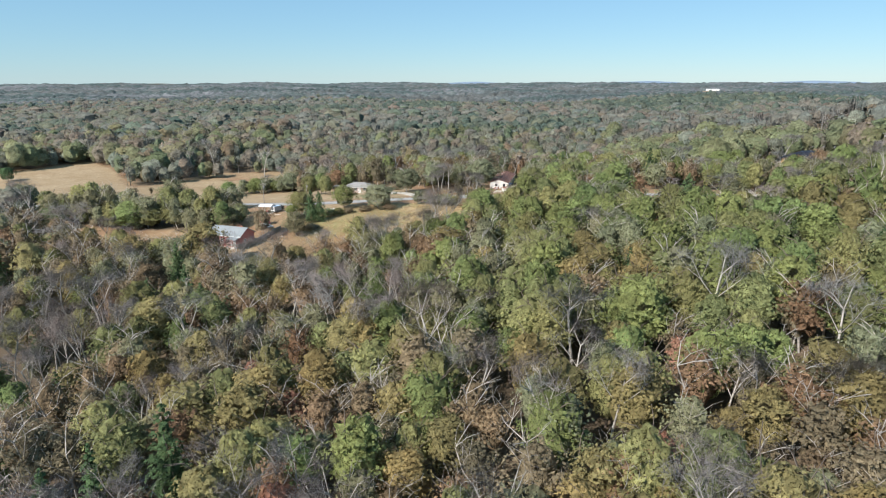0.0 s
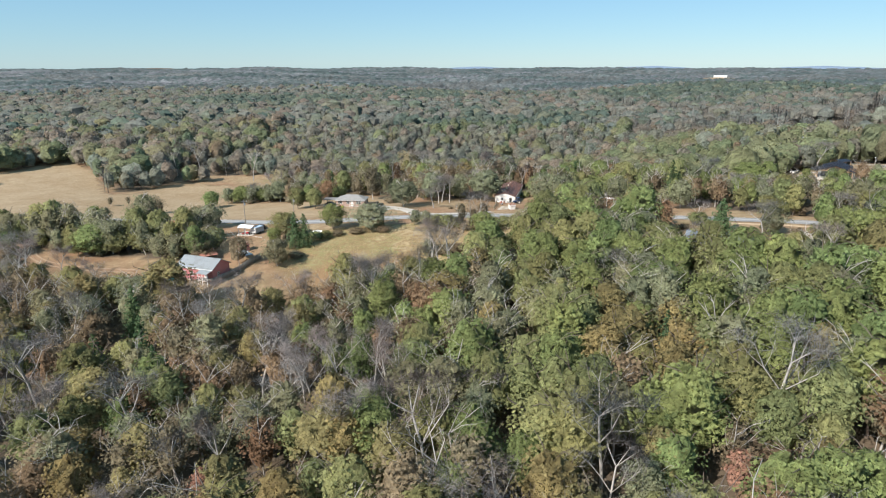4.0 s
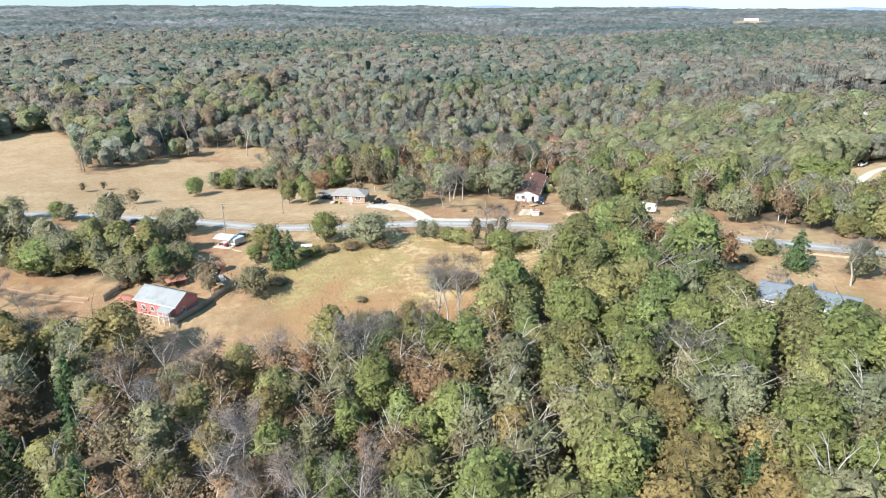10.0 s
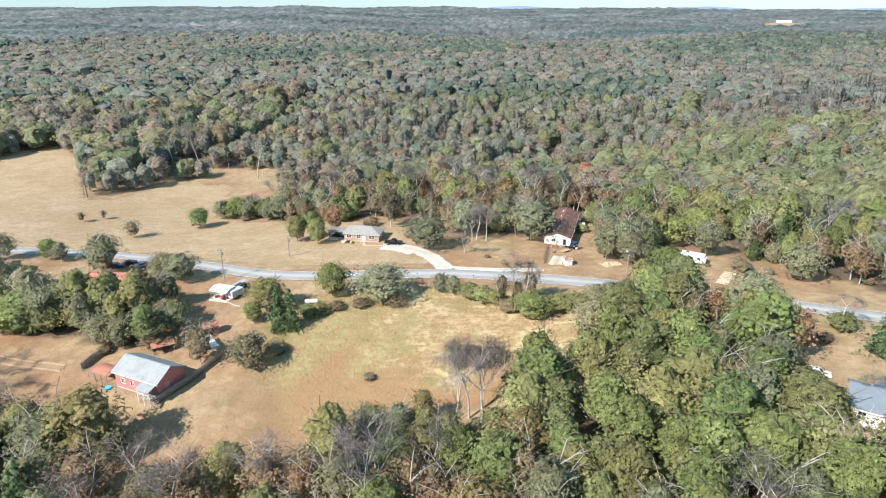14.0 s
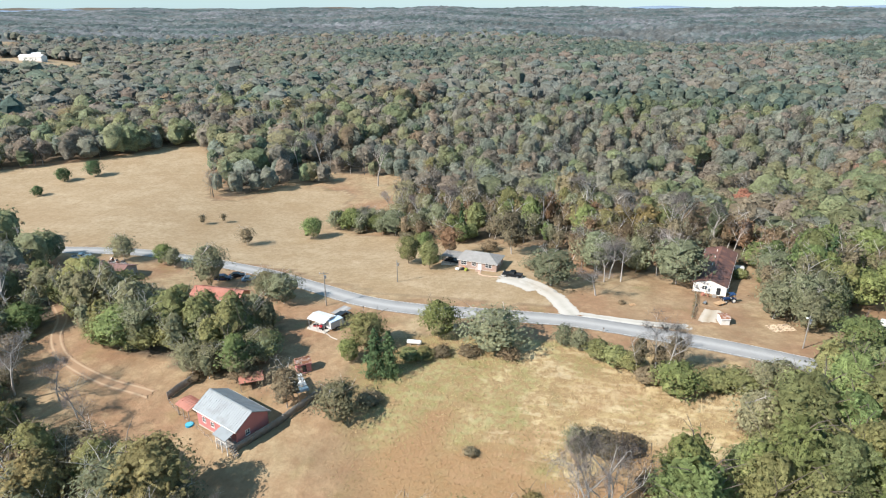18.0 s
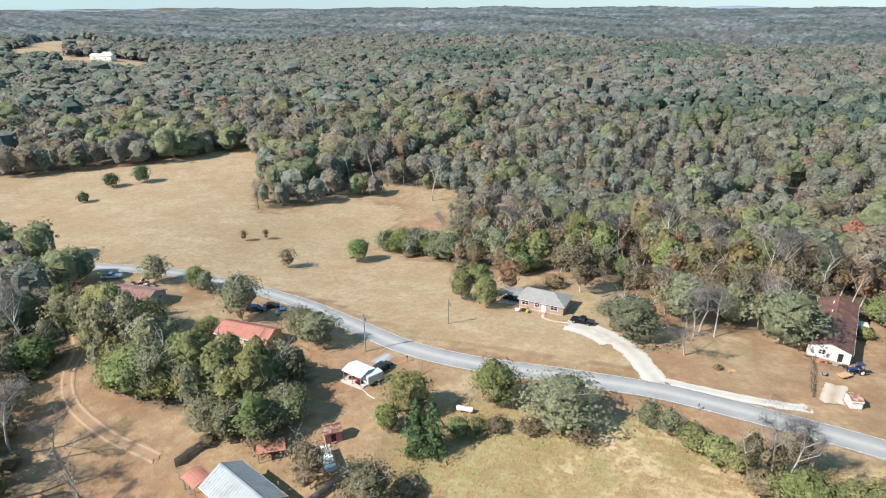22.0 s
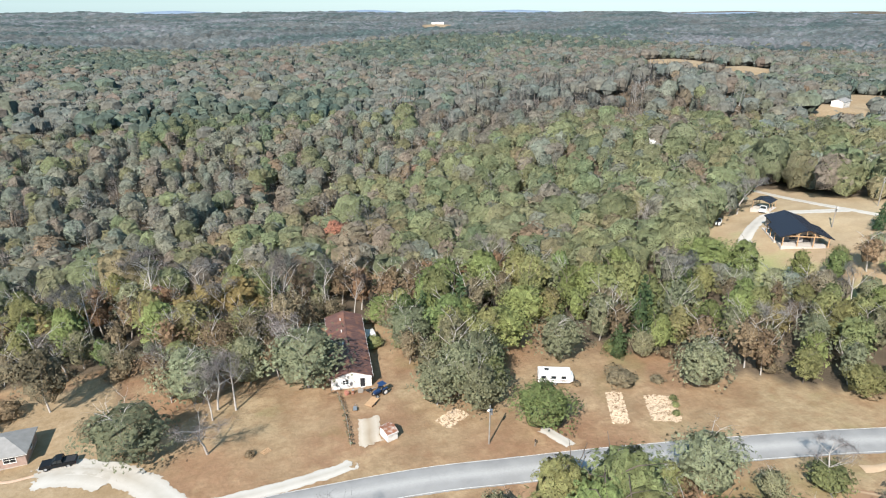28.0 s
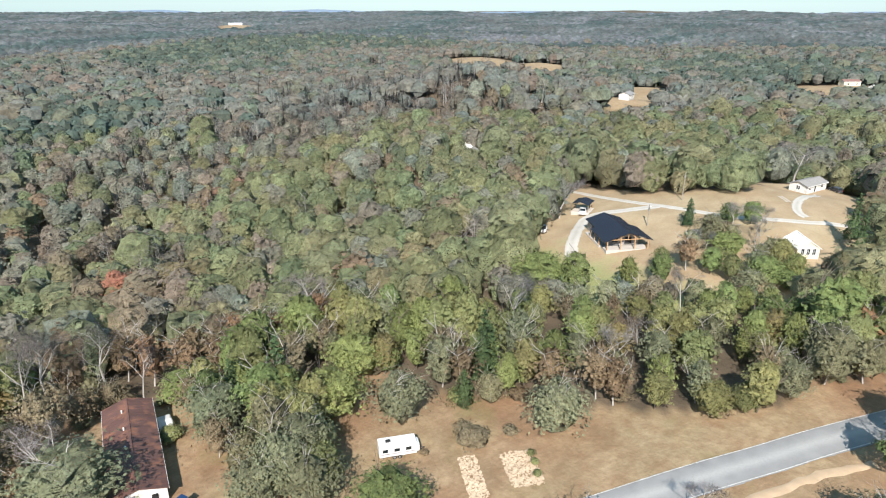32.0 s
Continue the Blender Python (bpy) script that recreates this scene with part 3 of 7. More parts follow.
def sprays(r, centres, normals, size, fold=0.35):
    """Folded four-cornered leaf sprays at the centres, facing roughly along the normals."""
    n = len(centres)
    nrm = unit(normals + 0.55 * r.normal(size=(n, 3)))
    a = unit(np.cross(nrm, r.normal(size=(n, 3))))
    b = np.cross(nrm, a)
    s = size * r.uniform(0.6, 1.25, (n, 1))
    w = s * r.uniform(0.45, 0.9, (n, 1))
    lift = nrm * s * fold * r.uniform(-1, 1, (n, 1))
    v = np.stack([centres - a * s, centres - b * w + lift, centres + a * s, centres + b * w + lift * 0.4], 1)
    up = nrm * np.where((nrm * normals).sum(1, keepdims=True) < 0, -1, 1)
    face = np.repeat(unit(0.75 * unit(normals) + 0.42 * up), 4, 0)
    return v.reshape(-1, 3), np.arange(4 * n), face


def crown_points(r, kind, radius, low, high, clumps, per):
    """Leaf places and facings for a crown from low to high above the ground: rounded clumps in a dome, or tiers of a conifer."""
    cs, ns_ = [], []
    mid, half = (low + high) / 2, (high - low) / 2
    for i in range(clumps):
        if kind == "cone":
            f = (i + r.uniform(0, 1)) / clumps
            a = i * 2.4 + r.uniform(-0.5, 0.5)
            rad = radius * (1.02 - f) ** 0.85 * r.uniform(0.55, 0.95)
            c = np.array([rad * math.cos(a), rad * math.sin(a), low + (high - low) * f * 0.97])
            cr = np.array([0.36, 0.36, 0.22]) * radius * (1.15 - f)
        else:
            d = unit(r.normal(size=3))
            d[2] = abs(d[2]) * 1.25 - 0.5
            k = r.uniform(0.55, 0.88)
            c = np.array([d[0] * radius * k, d[1] * radius * k, mid + d[2] * half * k])
            cr = np.array([1, 1, 0.75]) * radius * r.uniform(0.28, 0.46)
        d = unit(r.normal(size=(per, 3)))
        d[:, 2] = np.where(d[:, 2] < -0.25, -d[:, 2], d[:, 2])
        p = c + d * cr * r.uniform(0.62, 1.08, (per, 1))
        cs.append(p)
        ns_.append(d + 0.5 * unit(p - np.array([0, 0, low])) + np.array([0, 0, 0.3]))
    return np.concatenate(cs), np.concatenate(ns_)


def crown_core(r, shape, radius, low, high, rings, seg, rough=0.2):
    """The dense inside of a crown: a lumpy, uneven shell of separate facets."""
    mid, half = (low + high) / 2, (high - low) / 2
    out = []
    for i in range(rings + 1):
        f = i / rings
        if shape == "cone":
            rad, z = radius * 0.78 * (1.03 - f) ** 0.9, low + (high - low) * 0.96 * f
        else:
            a = -0.95 + (math.pi / 2 + 0.88) * f
            rad, z = radius * 0.86 * max(0.0, math.cos(a)) ** 0.7, mid + half * 0.9 * math.sin(a)
        a0 = r.uniform(0, 0.5)
        for k in range(seg):
            b = a0 + 2 * math.pi * (k + r.uniform(-0.2, 0.2)) / seg
            w = 1 + rough * r.uniform(-1, 1)
            out.append((max(rad, 0.02) * w * math.cos(b), max(rad, 0.02) * w * math.sin(b), z + half * 0.14 * r.uniform(-1, 1)))
    v = np.array(out).reshape(rings + 1, seg, 3)
    n = np.roll(v, -1, axis=1)
    v = np.stack([v[:-1], n[:-1], n[1:], v[1:]], 2).reshape(-1, 3)
    face = unit(v * np.array([1, 1, radius / half]) - np.array([0, 0, (mid - 0.45 * half) * radius / half]))
    return v, unit(face + 0.38 * r.normal(size=face.shape) + np.array([0, 0, 0.2]))


def tube(verts, faces, p0, p1, r0, r1, sides=4):
    p0, p1 = np.asarray(p0, float), np.asarray(p1, float)
    d = unit(p1 - p0)
    u = unit(np.cross(d, [0.3, 0.9, 0.2]))
    w = np.cross(d, u)
    k = len(verts)
    for p, rad in ((p0, r0), (p1, r1)):
        for i in range(sides):
            t = 2 * math.pi * i / sides
            verts.append(p + (u * math.cos(t) + w * math.sin(t)) * rad)
    for i in range(sides):
        j = (i + 1) % sides
        faces.append((k + i, k + j, k + sides + j, k + sides + i))


def limbs(r, height, radius, low, depth, spread=0.75, sides=3, thick=1.0):
    """A tapered, slightly crooked trunk with limbs that fork again and again."""
    verts, faces = [], []
    rad0 = 0.016 * height * thick

    def grow(p, d, length, rad, level):
        q = p
        n = 3 if level == 0 else 2
        for i in range(n):
            d = unit(d + 0.13 * r.normal(size=3) + np.array([0, 0, 0.06]))
            q2 = q + d * length / n
            tube(verts, faces, q, q2, rad * (1 - 0.5 * i / n), rad * (1 - 0.5 * (i + 1) / n), 5 if level == 0 else sides)
            q = q2
            if level < depth and (i > 0 or level > 0):
                for _ in range(2 if level else 3):
                    a = r.uniform(0, 2 * math.pi)
                    out = np.array([math.cos(a), math.sin(a), 0])
                    grow(q, unit(d * (1 - spread * 0.45) + out * spread + np.array([0, 0, 0.18])), length * r.uniform(0.42, 0.62), rad * 0.40, level + 1)
        return q

    grow(np.zeros(3), np.array([0, 0, 1.0]), height * 0.8, rad0, 0)
    v = np.array(verts)
    h = np.hypot(v[:, 0], v[:, 1])
    v[:, :2] *= np.minimum(1, radius * 1.02 / np.maximum(h, 1e-6))[:, None]
    v[:, 2] = np.minimum(v[:, 2], height)
    return v, np.array(faces)


def twigs(r, tips, length, width):
    """Fine bare shoots that rise from the tips."""
    n = len(tips)
    d = unit(r.normal(size=(n, 3)) + np.array([0, 0, 0.7]))
    s = unit(np.cross(d, r.normal(size=(n, 3)))) * width
    ln = length * r.uniform(0.5, 1.3, (n, 1))
    v = np.stack([tips - s, tips + s, tips + d * ln + s * 0.3, tips + d * ln - s * 0.3], 1)
    return v.reshape(-1, 3), np.arange(4 * n), np.repeat(unit(d + np.array([-0.25, -0.3, 0.5])), 4, 0)


KINDS = {  # shape, height, crown radius, crown's foot, clumps, sprays each, spray size, leaves
    "green": ("dome", 15.5, 4.7, 1.4, 34, 30, 0.40, "green"), "olive": ("dome", 15.0, 4.6, 1.4, 33, 30, 0.40, "olive"), "golden": ("dome", 14.5, 4.5, 1.4, 31, 30, 0.40, "golden"),
    "rust": ("dome", 14.0, 4.2, 2.2, 30, 28, 0.36, "rust"), "brown": ("dome", 14.5, 4.3, 2.2, 30, 28, 0.35, "brown"), "greygreen": ("dome", 14.0, 4.4, 1.5, 32, 30, 0.36, "greygreen"),
    "bare": ("bare", 15.0, 4.3, 5.0, 0, 0, 0, "bare"), "pine": ("cone", 15.0, 3.4, 1.6, 46, 20, 0.36, "pine"), "red": ("dome", 12.0, 3.4, 1.6, 24, 30, 0.36, "red"),
    "cedar": ("cone", 8.0, 2.9, 0.15, 60, 22, 0.24, "pine"), "round": ("dome", 7.5, 4.0, 0.2, 40, 34, 0.27, "green"), "round_grey": ("dome", 7.5, 4.0, 0.3, 40, 34, 0.27, "greygreen"),
    "oak_grey": ("dome", 10.0, 5.2, 0.5, 46, 32, 0.31, "greygreen"), "oak_olive": ("dome", 10.0, 5.1, 0.5, 46, 32, 0.31, "olive"), "oak_brown": ("dome", 10.0, 5.0, 0.9, 44, 28, 0.28, "brown"),
    "holly": ("dome", 5.0, 2.9, 0.0, 30, 32, 0.22, "pine"),
    "shrub": ("dome", 2.6, 1.9, 0.0, 20, 28, 0.18, "olive"), "brush": ("dome", 2.2, 1.9, 0.0, 18, 24, 0.16, "brown")}
WORDS = {"green": "tall oak with a dense green crown of clumped leaves", "olive": "broad oak with olive-green autumn leaves", "golden": "oak turning golden brown in autumn",
         "rust": "hardwood tree with rust-brown autumn leaves", "brown": "hardwood with thin dull brown leaves", "greygreen": "thin-leaved grey-green tree with pale limbs",
         "bare": "leafless grey hardwood with pale forking branches", "pine": "dark green conifer with layered boughs", "red": "small maple with brick-red leaves",
         "cedar": "dense dark green conical cedar branched to the ground", "round": "low round green tree in the open", "round_grey": "low round grey-green tree with pale limbs",
         "oak_grey": "broad grey-green oak standing in the open", "oak_olive": "broad olive-green oak standing in the open", "oak_brown": "broad oak with thin brown leaves in the open",
         "holly": "dense round dark green bush-like tree in a hay field",
         "shrub": "rounded olive-green shrub with dense small leaves", "brush": "low tangle of dry brown brush"}


def tree_model(kind, seed):
    r = np.random.default_rng(seed)
    shape, height, radius, low, clumps, per, size, leaf = KINDS[kind]
    per, size = int(per * 1.05), size * 0.80
    root = new({"cedar": "cedar_tree", "shrub": "shrub", "brush": "brush"}.get(kind, kind + "_tree"))
    root.empty_display_size = 0.5
    if shape == "bare":
        v, f = limbs(r, height, radius, low, 3, 0.7, 3, 1.0)
        part("trunk", mesh_of("trunk", v, f, 4, (PALE_BARK,)), None, root)
        hi = v[v[:, 2] > height * 0.38]
        tv, tf, face = twigs(r, hi[r.integers(0, len(hi), 900)] + r.normal(size=(900, 3)) * 0.4, 1.6, 0.021)
        part("crown", mesh_of("crown", tv, tf, 4, (LEAVES["bare"],), face), None, root, "bare greyish twigs")
    else:
        sparse = kind in ("brown", "rust", "oak_brown")
        pale = kind in ("greygreen", "brown", "rust", "round_grey", "oak_grey", "oak_brown")
        v, f = limbs(r, height * (0.94 if pale else 0.9 if shape == "dome" else 0.97), radius * (1.0 if shape == "dome" else 0.3), low, (2 if pale else 1) if shape == "dome" and height > 5 else 0, 0.8, 3, 0.85 if pale else 1.0)
        part("trunk", mesh_of("trunk", v, f, 4, (PALE_BARK if pale else BARK,)), None, root)
        c, n = crown_points(r, shape, radius, low, height, clumps, per)
        if pale:  # thin leaves that let the pale limbs show
            keep = r.uniform(size=len(c)) < 0.78
            c, n = c[keep], n[keep]
        lv, _, face = sprays(r, c, n, size)
        fill = 0.50 if sparse else 0.62 if pale else 0.70
        core, core_face = crown_core(r, shape, radius * fill, low + 0.03 * height, height * (0.82 if sparse else 0.88), 9, 13, 0.34)
        lv, face = np.concatenate([core, lv]), np.concatenate([core_face, face])
        part("crown", mesh_of("crown", lv, np.arange(len(lv)), 4, (LEAVES[leaf],), face), None, root)
    return tagged(root, WORDS[kind], "shrub" if kind in ("shrub", "brush") else "tree")


MODELS = {k: [tree_model(k, 100 * i + j) for j in range(3)] for i, k in enumerate(KINDS)}
USED = set()


def drop_unused():
    """Takes away the first model of each kind where no place was given to it."""
    for k, models in EVERY:
        for ob in models:
            if ob.name in scene.objects and ob.matrix_basis.translation.length < 0.01:
                for o in (*ob.children_recursive, ob):
                    bpy.data.objects.remove(o)


EVERY = list(MODELS.items())


def plant(kind, x, y, scale=1.0, wide=1.0, turn=None, which=None, label="", group="woodland trees"):
    """One tree on the ground at x, y."""
    i = int(rng.integers(0, 3)) if which is None else which
    m = Matrix.LocRotScale((x, y, gz(x, y) - 0.15), Euler((0, 0, rng.uniform(0, 6.28) if turn is None else turn)), (scale * wide, scale * wide, scale))
    ob = MODELS[kind][i]
    if (kind, i) not in USED:
        USED.add((kind, i))
        ob.matrix_basis = m
    else:
        ob = copy_thing(ob, Matrix.LocRotScale(m.translation, m.to_quaternion(), None))
        ob.scale = (scale * wide, scale * wide, scale)
    return tagged(ob, label, group=group)


# which kinds grow where: shares of each kind
ORDER = list(LEAF)
MIXES = {
    "west_slope": dict(green=0.4, olive=1.6, golden=1.3, rust=1.3, brown=3.6, greygreen=1.6, bare=4.4, pine=0.3, red=0.1),
    "dark_slope": dict(green=0.8, olive=1.7, golden=1.2, rust=1.0, brown=4.0, greygreen=2.2, bare=1.4, pine=0.5),
    "strip": dict(greygreen=4, olive=3, green=1.2),
    "creek": dict(green=1.0, olive=2.2, golden=2.8, rust=2.0, brown=2.8, greygreen=1.6, bare=3.4, red=0.15),
    "east_hill": dict(green=4.6, olive=3.6, golden=0.7, rust=0.3, brown=0.8, greygreen=2.0, bare=0.5, pine=0.2),
    "barn_wood": dict(green=1.5, olive=1.5, golden=0.7, rust=1.2, brown=2.6, greygreen=2.4, bare=0.8, pine=0.3, red=0.1),
    "north_east": dict(green=4.0, olive=2.8, golden=0.4, rust=0.4, brown=0.9, greygreen=1.8, bare=0.3, pine=0.4),
    "valley": dict(green=0.5, olive=0.8, golden=0.2, rust=0.4, brown=2.2, greygreen=5.0, bare=2.6, pine=0.25),
    "hill_wood": dict(green=1.4, olive=2.2, golden=0.5, rust=0.9, brown=3.6, greygreen=1.6, bare=1.4, pine=1.0),
    "crest": dict(green=1.6, olive=2.4, golden=2.2, rust=1.6, brown=2.4, greygreen=1.6, bare=1.0, red=0.12),
    "north_west": dict(green=1.2, olive=0.8, golden=0.3, rust=0.8, brown=2.4, greygreen=4.0, bare=1.6, pine=1.2),
    "far": dict(green=1.0, olive=1.0, golden=0.25, rust=1.0, brown=4.0, greygreen=2.6, bare=2.0, pine=0.6),
    "brown_ridge": dict(brown=5, rust=3.2, bare=1.6, greygreen=0.8, olive=0.8, pine=0.5),
    "dead_stand": dict(bare=6, brown=1.2, greygreen=0.8),
    "pines": dict(pine=7, green=1.0, greygreen=0.4),
}


CREEK_Y, CREEK_X = (340, 380, 428, 482, 561, 658, 675), (-175, -158, -143, -131, -147, -134, -61)   # the wooded creek that parts the grey bottomland from the hill
DEAD_STAND = [(150, 500), (220, 640), (400, 690), (380, 560), (350, 528), (309, 485), (224, 508), (190, 490)]
PLANTED = [[(-60, 600), (-7, 672), (71, 690), (160, 710), (150, 650), (117, 575), (66, 590), (2, 551)], [(284, 1295), (975, 1217), (879, 1107), (228, 984)],
           [(-323, 808), (-402, 985), (-331, 1119), (-147, 1068), (-126, 918), (-234, 815)], [(-106, 1204), (38, 1300), (19, 990), (-82, 1007)]]   # stands of planted pine


def region(x, y):
    """The kind of wood at a place, decided by outlines fitted to the camera's view, by side and drifting patches."""
    x1, y1 = x + 14 * wobble(x, y, 90), y + 14 * wobble(y, x, 75)
    if -142 < x < -64 and 203 < y < 242:
        return "strip"
    if y > 450 and inside(DEAD_STAND, x1 * 0.4 + x * 0.6, y1 * 0.4 + y * 0.6) and wobble(x, y, 60) > -0.75:
        return "dead_stand"
    if y > 520 and any(inside(p, x1, y1) for p in PLANTED):
        return "pines"
    if 590 < x < 900 and 380 < y < 620 and wobble(x, y, 120) > -0.3:
        return "pines"
    if y1 > 520:
        band = wobble(x * 0.45, y * 1.25, 360)
        if band > 0.55 and y1 > 760:
            return "pines"
        if x1 < np.interp(y1, CREEK_Y, CREEK_X) and y1 < 800:
            return "hill_wood"
        if -160 < x1 < 140 and y1 < 640:
            return "valley"
        return "valley" if band < -0.45 and y1 < 1200 else "far" if wobble(x * 0.7, y, 520) > -0.2 else "brown_ridge"
    crest = np.interp(x1, (-42, 29, 114, 156, 218, 310, 420), (315, 404, 472, 468, 492, 478, 400))
    if y1 > 300 and x1 > -42 and y1 < crest:
        return "crest" if y1 > crest - 40 or x1 < 60 else "north_east"
    if y1 > 360:
        return "hill_wood" if x1 < np.interp(y1, CREEK_Y, CREEK_X) else "valley"
    if x1 < -60 and y1 > 290:
        return "valley" if x1 > -200 else "north_west"
    if y1 > 262 and x1 < 45:
        return "barn_wood"
    if y1 > 240:
        return "north_east"
    if x1 > -8 + 0.12 * (y1 - 100) and x1 > 2:
        return "east_hill" if y1 > 92 + 0.1 * x1 else "creek"
    if x1 > -42:
        return "creek"
    return "dark_slope" if y1 > 128 and x1 < -58 else "west_slope"


def kind_at(x, y):
    mix = MIXES[region(x, y)]
    w = np.array([mix.get(k, 0) for k in ORDER], float)
    for i, k in enumerate(ORDER):  # trees of a kind keep company
        w[i] *= (1 + 0.95 * wobble(x + 57 * i, y - 31 * i, 41 + 3 * i)) ** 1.6
    return ORDER[int(rng.choice(len(ORDER), p=w / w.sum()))]


def scatter(x0, x1, y0, y1, gap, jitter=0.46):
    """Places on a loose, staggered grid."""
    gx, gy = np.meshgrid(np.arange(x0, x1, gap), np.arange(y0, y1, gap * 0.9))
    gx = gx + (np.arange(gx.shape[0]) % 2)[:, None] * gap / 2
    gx, gy = gx + rng.uniform(-jitter, jitter, gx.shape) * gap, gy + rng.uniform(-jitter, jitter, gx.shape) * gap
    return gx.ravel(), gy.ravel()


# the part of the country over which the land is in view, as wedges from three places on the way
WEDGES = [((0, 0), -37, 37), ((-8, 128), -60, 18), ((-10, 145), -28, 46), ((8, 182), 2, 82)]


def in_view(x, y, margin=8.0):
    hit = np.zeros(np.shape(x), bool)
    for (ox, oy), a, b in WEDGES:
        ax = np.degrees(np.arctan2(x - ox, y - oy))
        near = np.degrees(np.arctan2(margin, np.maximum(np.hypot(x - ox, y - oy), 1)))
        hit |= (ax > a - near) & (ax < b + near)
    return hit


NEAR = [(-150, 40), (150, 40), (150, 215), (118, 262), (75, 300), (-25, 335), (-110, 345), (-160, 300), (-150, 150)]   # where each tree is a thing of its own
KEEP_CLEAR = []   # circles x, y, radius round houses and single trees, and where trees would hide houses from the camera


def lighter(kind):
    """The same tree with fewer, larger sprays, for the woods that stay farther off."""
    shape, height, radius, low, clumps, per, size, leaf = KINDS[kind]
    KINDS[kind] = (shape, height, radius, low * 0.6, clumps - 2, int(per * 0.48), size * 1.5, leaf)
    models = [tree_model(kind, 5000 + 10 * ORDER.index(kind) + j) for j in range(3)]
    KINDS[kind] = (shape, height, radius, low, clumps, per, size, leaf)
    return models


FRONT = [(-75, 40), (75, 40), (92, 130), (66, 215), (20, 215), (-60, 185), (-105, 190), (-110, 120)]   # the woods that the way leads over


def near_wood():
    x, y = scatter(-160, 160, 40, 345, 6.4)
    ok = inside(NEAR, x, y) & in_view(x, y) & ~open_at(x, y)
    for cx, cy, cr in KEEP_CLEAR:
        ok &= np.hypot(x - cx, y - cy) > cr
    todo = []
    for px, py in zip(x[ok], y[ok]):
        k = kind_at(px, py)
        s = rng.uniform(0.72, 1.16) * (1.06 if region(px, py) == "east_hill" else 0.98)
        if open_at(np.array([px - 7, px + 7, px, px]), np.array([py, py, py - 7, py + 7])).any():
            s *= rng.uniform(0.62, 0.95)
            if k != "bare" and rng.uniform() < 0.65:  # edge trees are leafy to the ground
                k = {"green": "round", "olive": "oak_olive", "golden": "oak_olive", "pine": "cedar", "greygreen": "oak_grey"}.get(k, "oak_brown")
                s *= 13.0 / KINDS[k][1]
            if rng.uniform() < 0.85:  # undergrowth along the edge of the wood
                u = ("brush", "shrub", "brush", "round_grey")[int(rng.integers(0, 4))]
                ux, uy = float(px + rng.uniform(-3.4, 3.4)), float(py + rng.uniform(-3.4, 3.4))
                if not inside(OPEN["verges"], ux, uy) and not open_at(ux, uy):
                    plant(u, ux, uy, rng.uniform(2.0, 4.0) / KINDS[u][1], rng.uniform(1.0, 1.4), group="undergrowth")
        # kept low so that the camera sees the house on the hill
        if px > 95 and 215 < py < 282:
            s *= 0.68
        todo.append((k, float(px), float(py), s, bool(inside(FRONT, px, py))))
    for k, px, py, s, front in todo:
        if front:
            plant(k, px, py, s, rng.uniform(0.9, 1.2))
    for k in ORDER:
        if k != "bare":
            MODELS[k] = lighter(k)
            EVERY.append((k, MODELS[k]))
            USED.difference_update({(k, j) for j in range(3)})
    for k, px, py, s, front in todo:
        if not front:
            plant(k, px, py, s, rng.uniform(0.9, 1.2))


def joined(name, kinds, places, model, label, mats):
    """Woods too far to tell tree from tree: per kind one mesh of many small crowns."""
    for k in ORDER:
        rows = [(x, y, s) for x, y, s, kk in zip(*places, kinds) if kk == k]
        if not rows:
            continue
        rows = np.array(rows)
        temps = [model(k, np.random.default_rng(900 + 17 * j)) for j in range(6)]
        size = len(temps[0][0])
        pick = rng.integers(0, len(temps), len(rows))
        a = rng.uniform(0, 2 * math.pi, len(rows))
        wide = rng.uniform(0.85, 1.2, len(rows))
        z = ground_z(rows[:, 0], rows[:, 1])
        out, face = np.empty((len(rows), size, 3), np.float32), np.empty((len(rows), size, 3), np.float32)
        for j, (t, tf) in enumerate(temps):
            sel = pick == j
            c, s = np.cos(a[sel])[:, None], np.sin(a[sel])[:, None]
            sc = rows[sel, 2][:, None]
            sw = sc * wide[sel][:, None]
            out[sel, :, 0] = rows[sel, 0][:, None] + sw * (t[None, :, 0] * c - t[None, :, 1] * s)
            out[sel, :, 1] = rows[sel, 1][:, None] + sw * (t[None, :, 0] * s + t[None, :, 1] * c)
            out[sel, :, 2] = z[sel][:, None] + sc * t[None, :, 2]
            face[sel, :, 0] = tf[None, :, 0] * c - tf[None, :, 1] * s
            face[sel, :, 1] = tf[None, :, 0] * s + tf[None, :, 1] * c
            face[sel, :, 2] = tf[None, :, 2]
        n = out.shape[0] * size
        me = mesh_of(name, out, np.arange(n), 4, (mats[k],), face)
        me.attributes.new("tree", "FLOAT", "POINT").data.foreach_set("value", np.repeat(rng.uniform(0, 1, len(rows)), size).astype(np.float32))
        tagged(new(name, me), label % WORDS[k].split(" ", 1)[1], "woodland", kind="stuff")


def stems(r, n, height, width, spread):
    """Bare upright trunks, each of two crossed blades."""
    c = np.repeat(np.stack([r.normal(size=n) * spread, r.normal(size=n) * spread, np.zeros(n)], 1), 2, 0)
    a = np.repeat(r.uniform(0, math.pi, n), 2) + np.tile([0, math.pi / 2], n)
    s = np.stack([np.cos(a), np.sin(a), 0 * a], 1) * width
    top = c + np.repeat(np.stack([r.normal(size=n) * 0.5, r.normal(size=n) * 0.5, height * r.uniform(0.8, 1.0, n)], 1), 2, 0)
    v = np.stack([c - s, c + s, top + s * 0.35, top - s * 0.35], 1).reshape(-1, 3)
    return v, np.tile(unit(np.array([-0.5, -0.6, 0.4])), (len(v), 1))


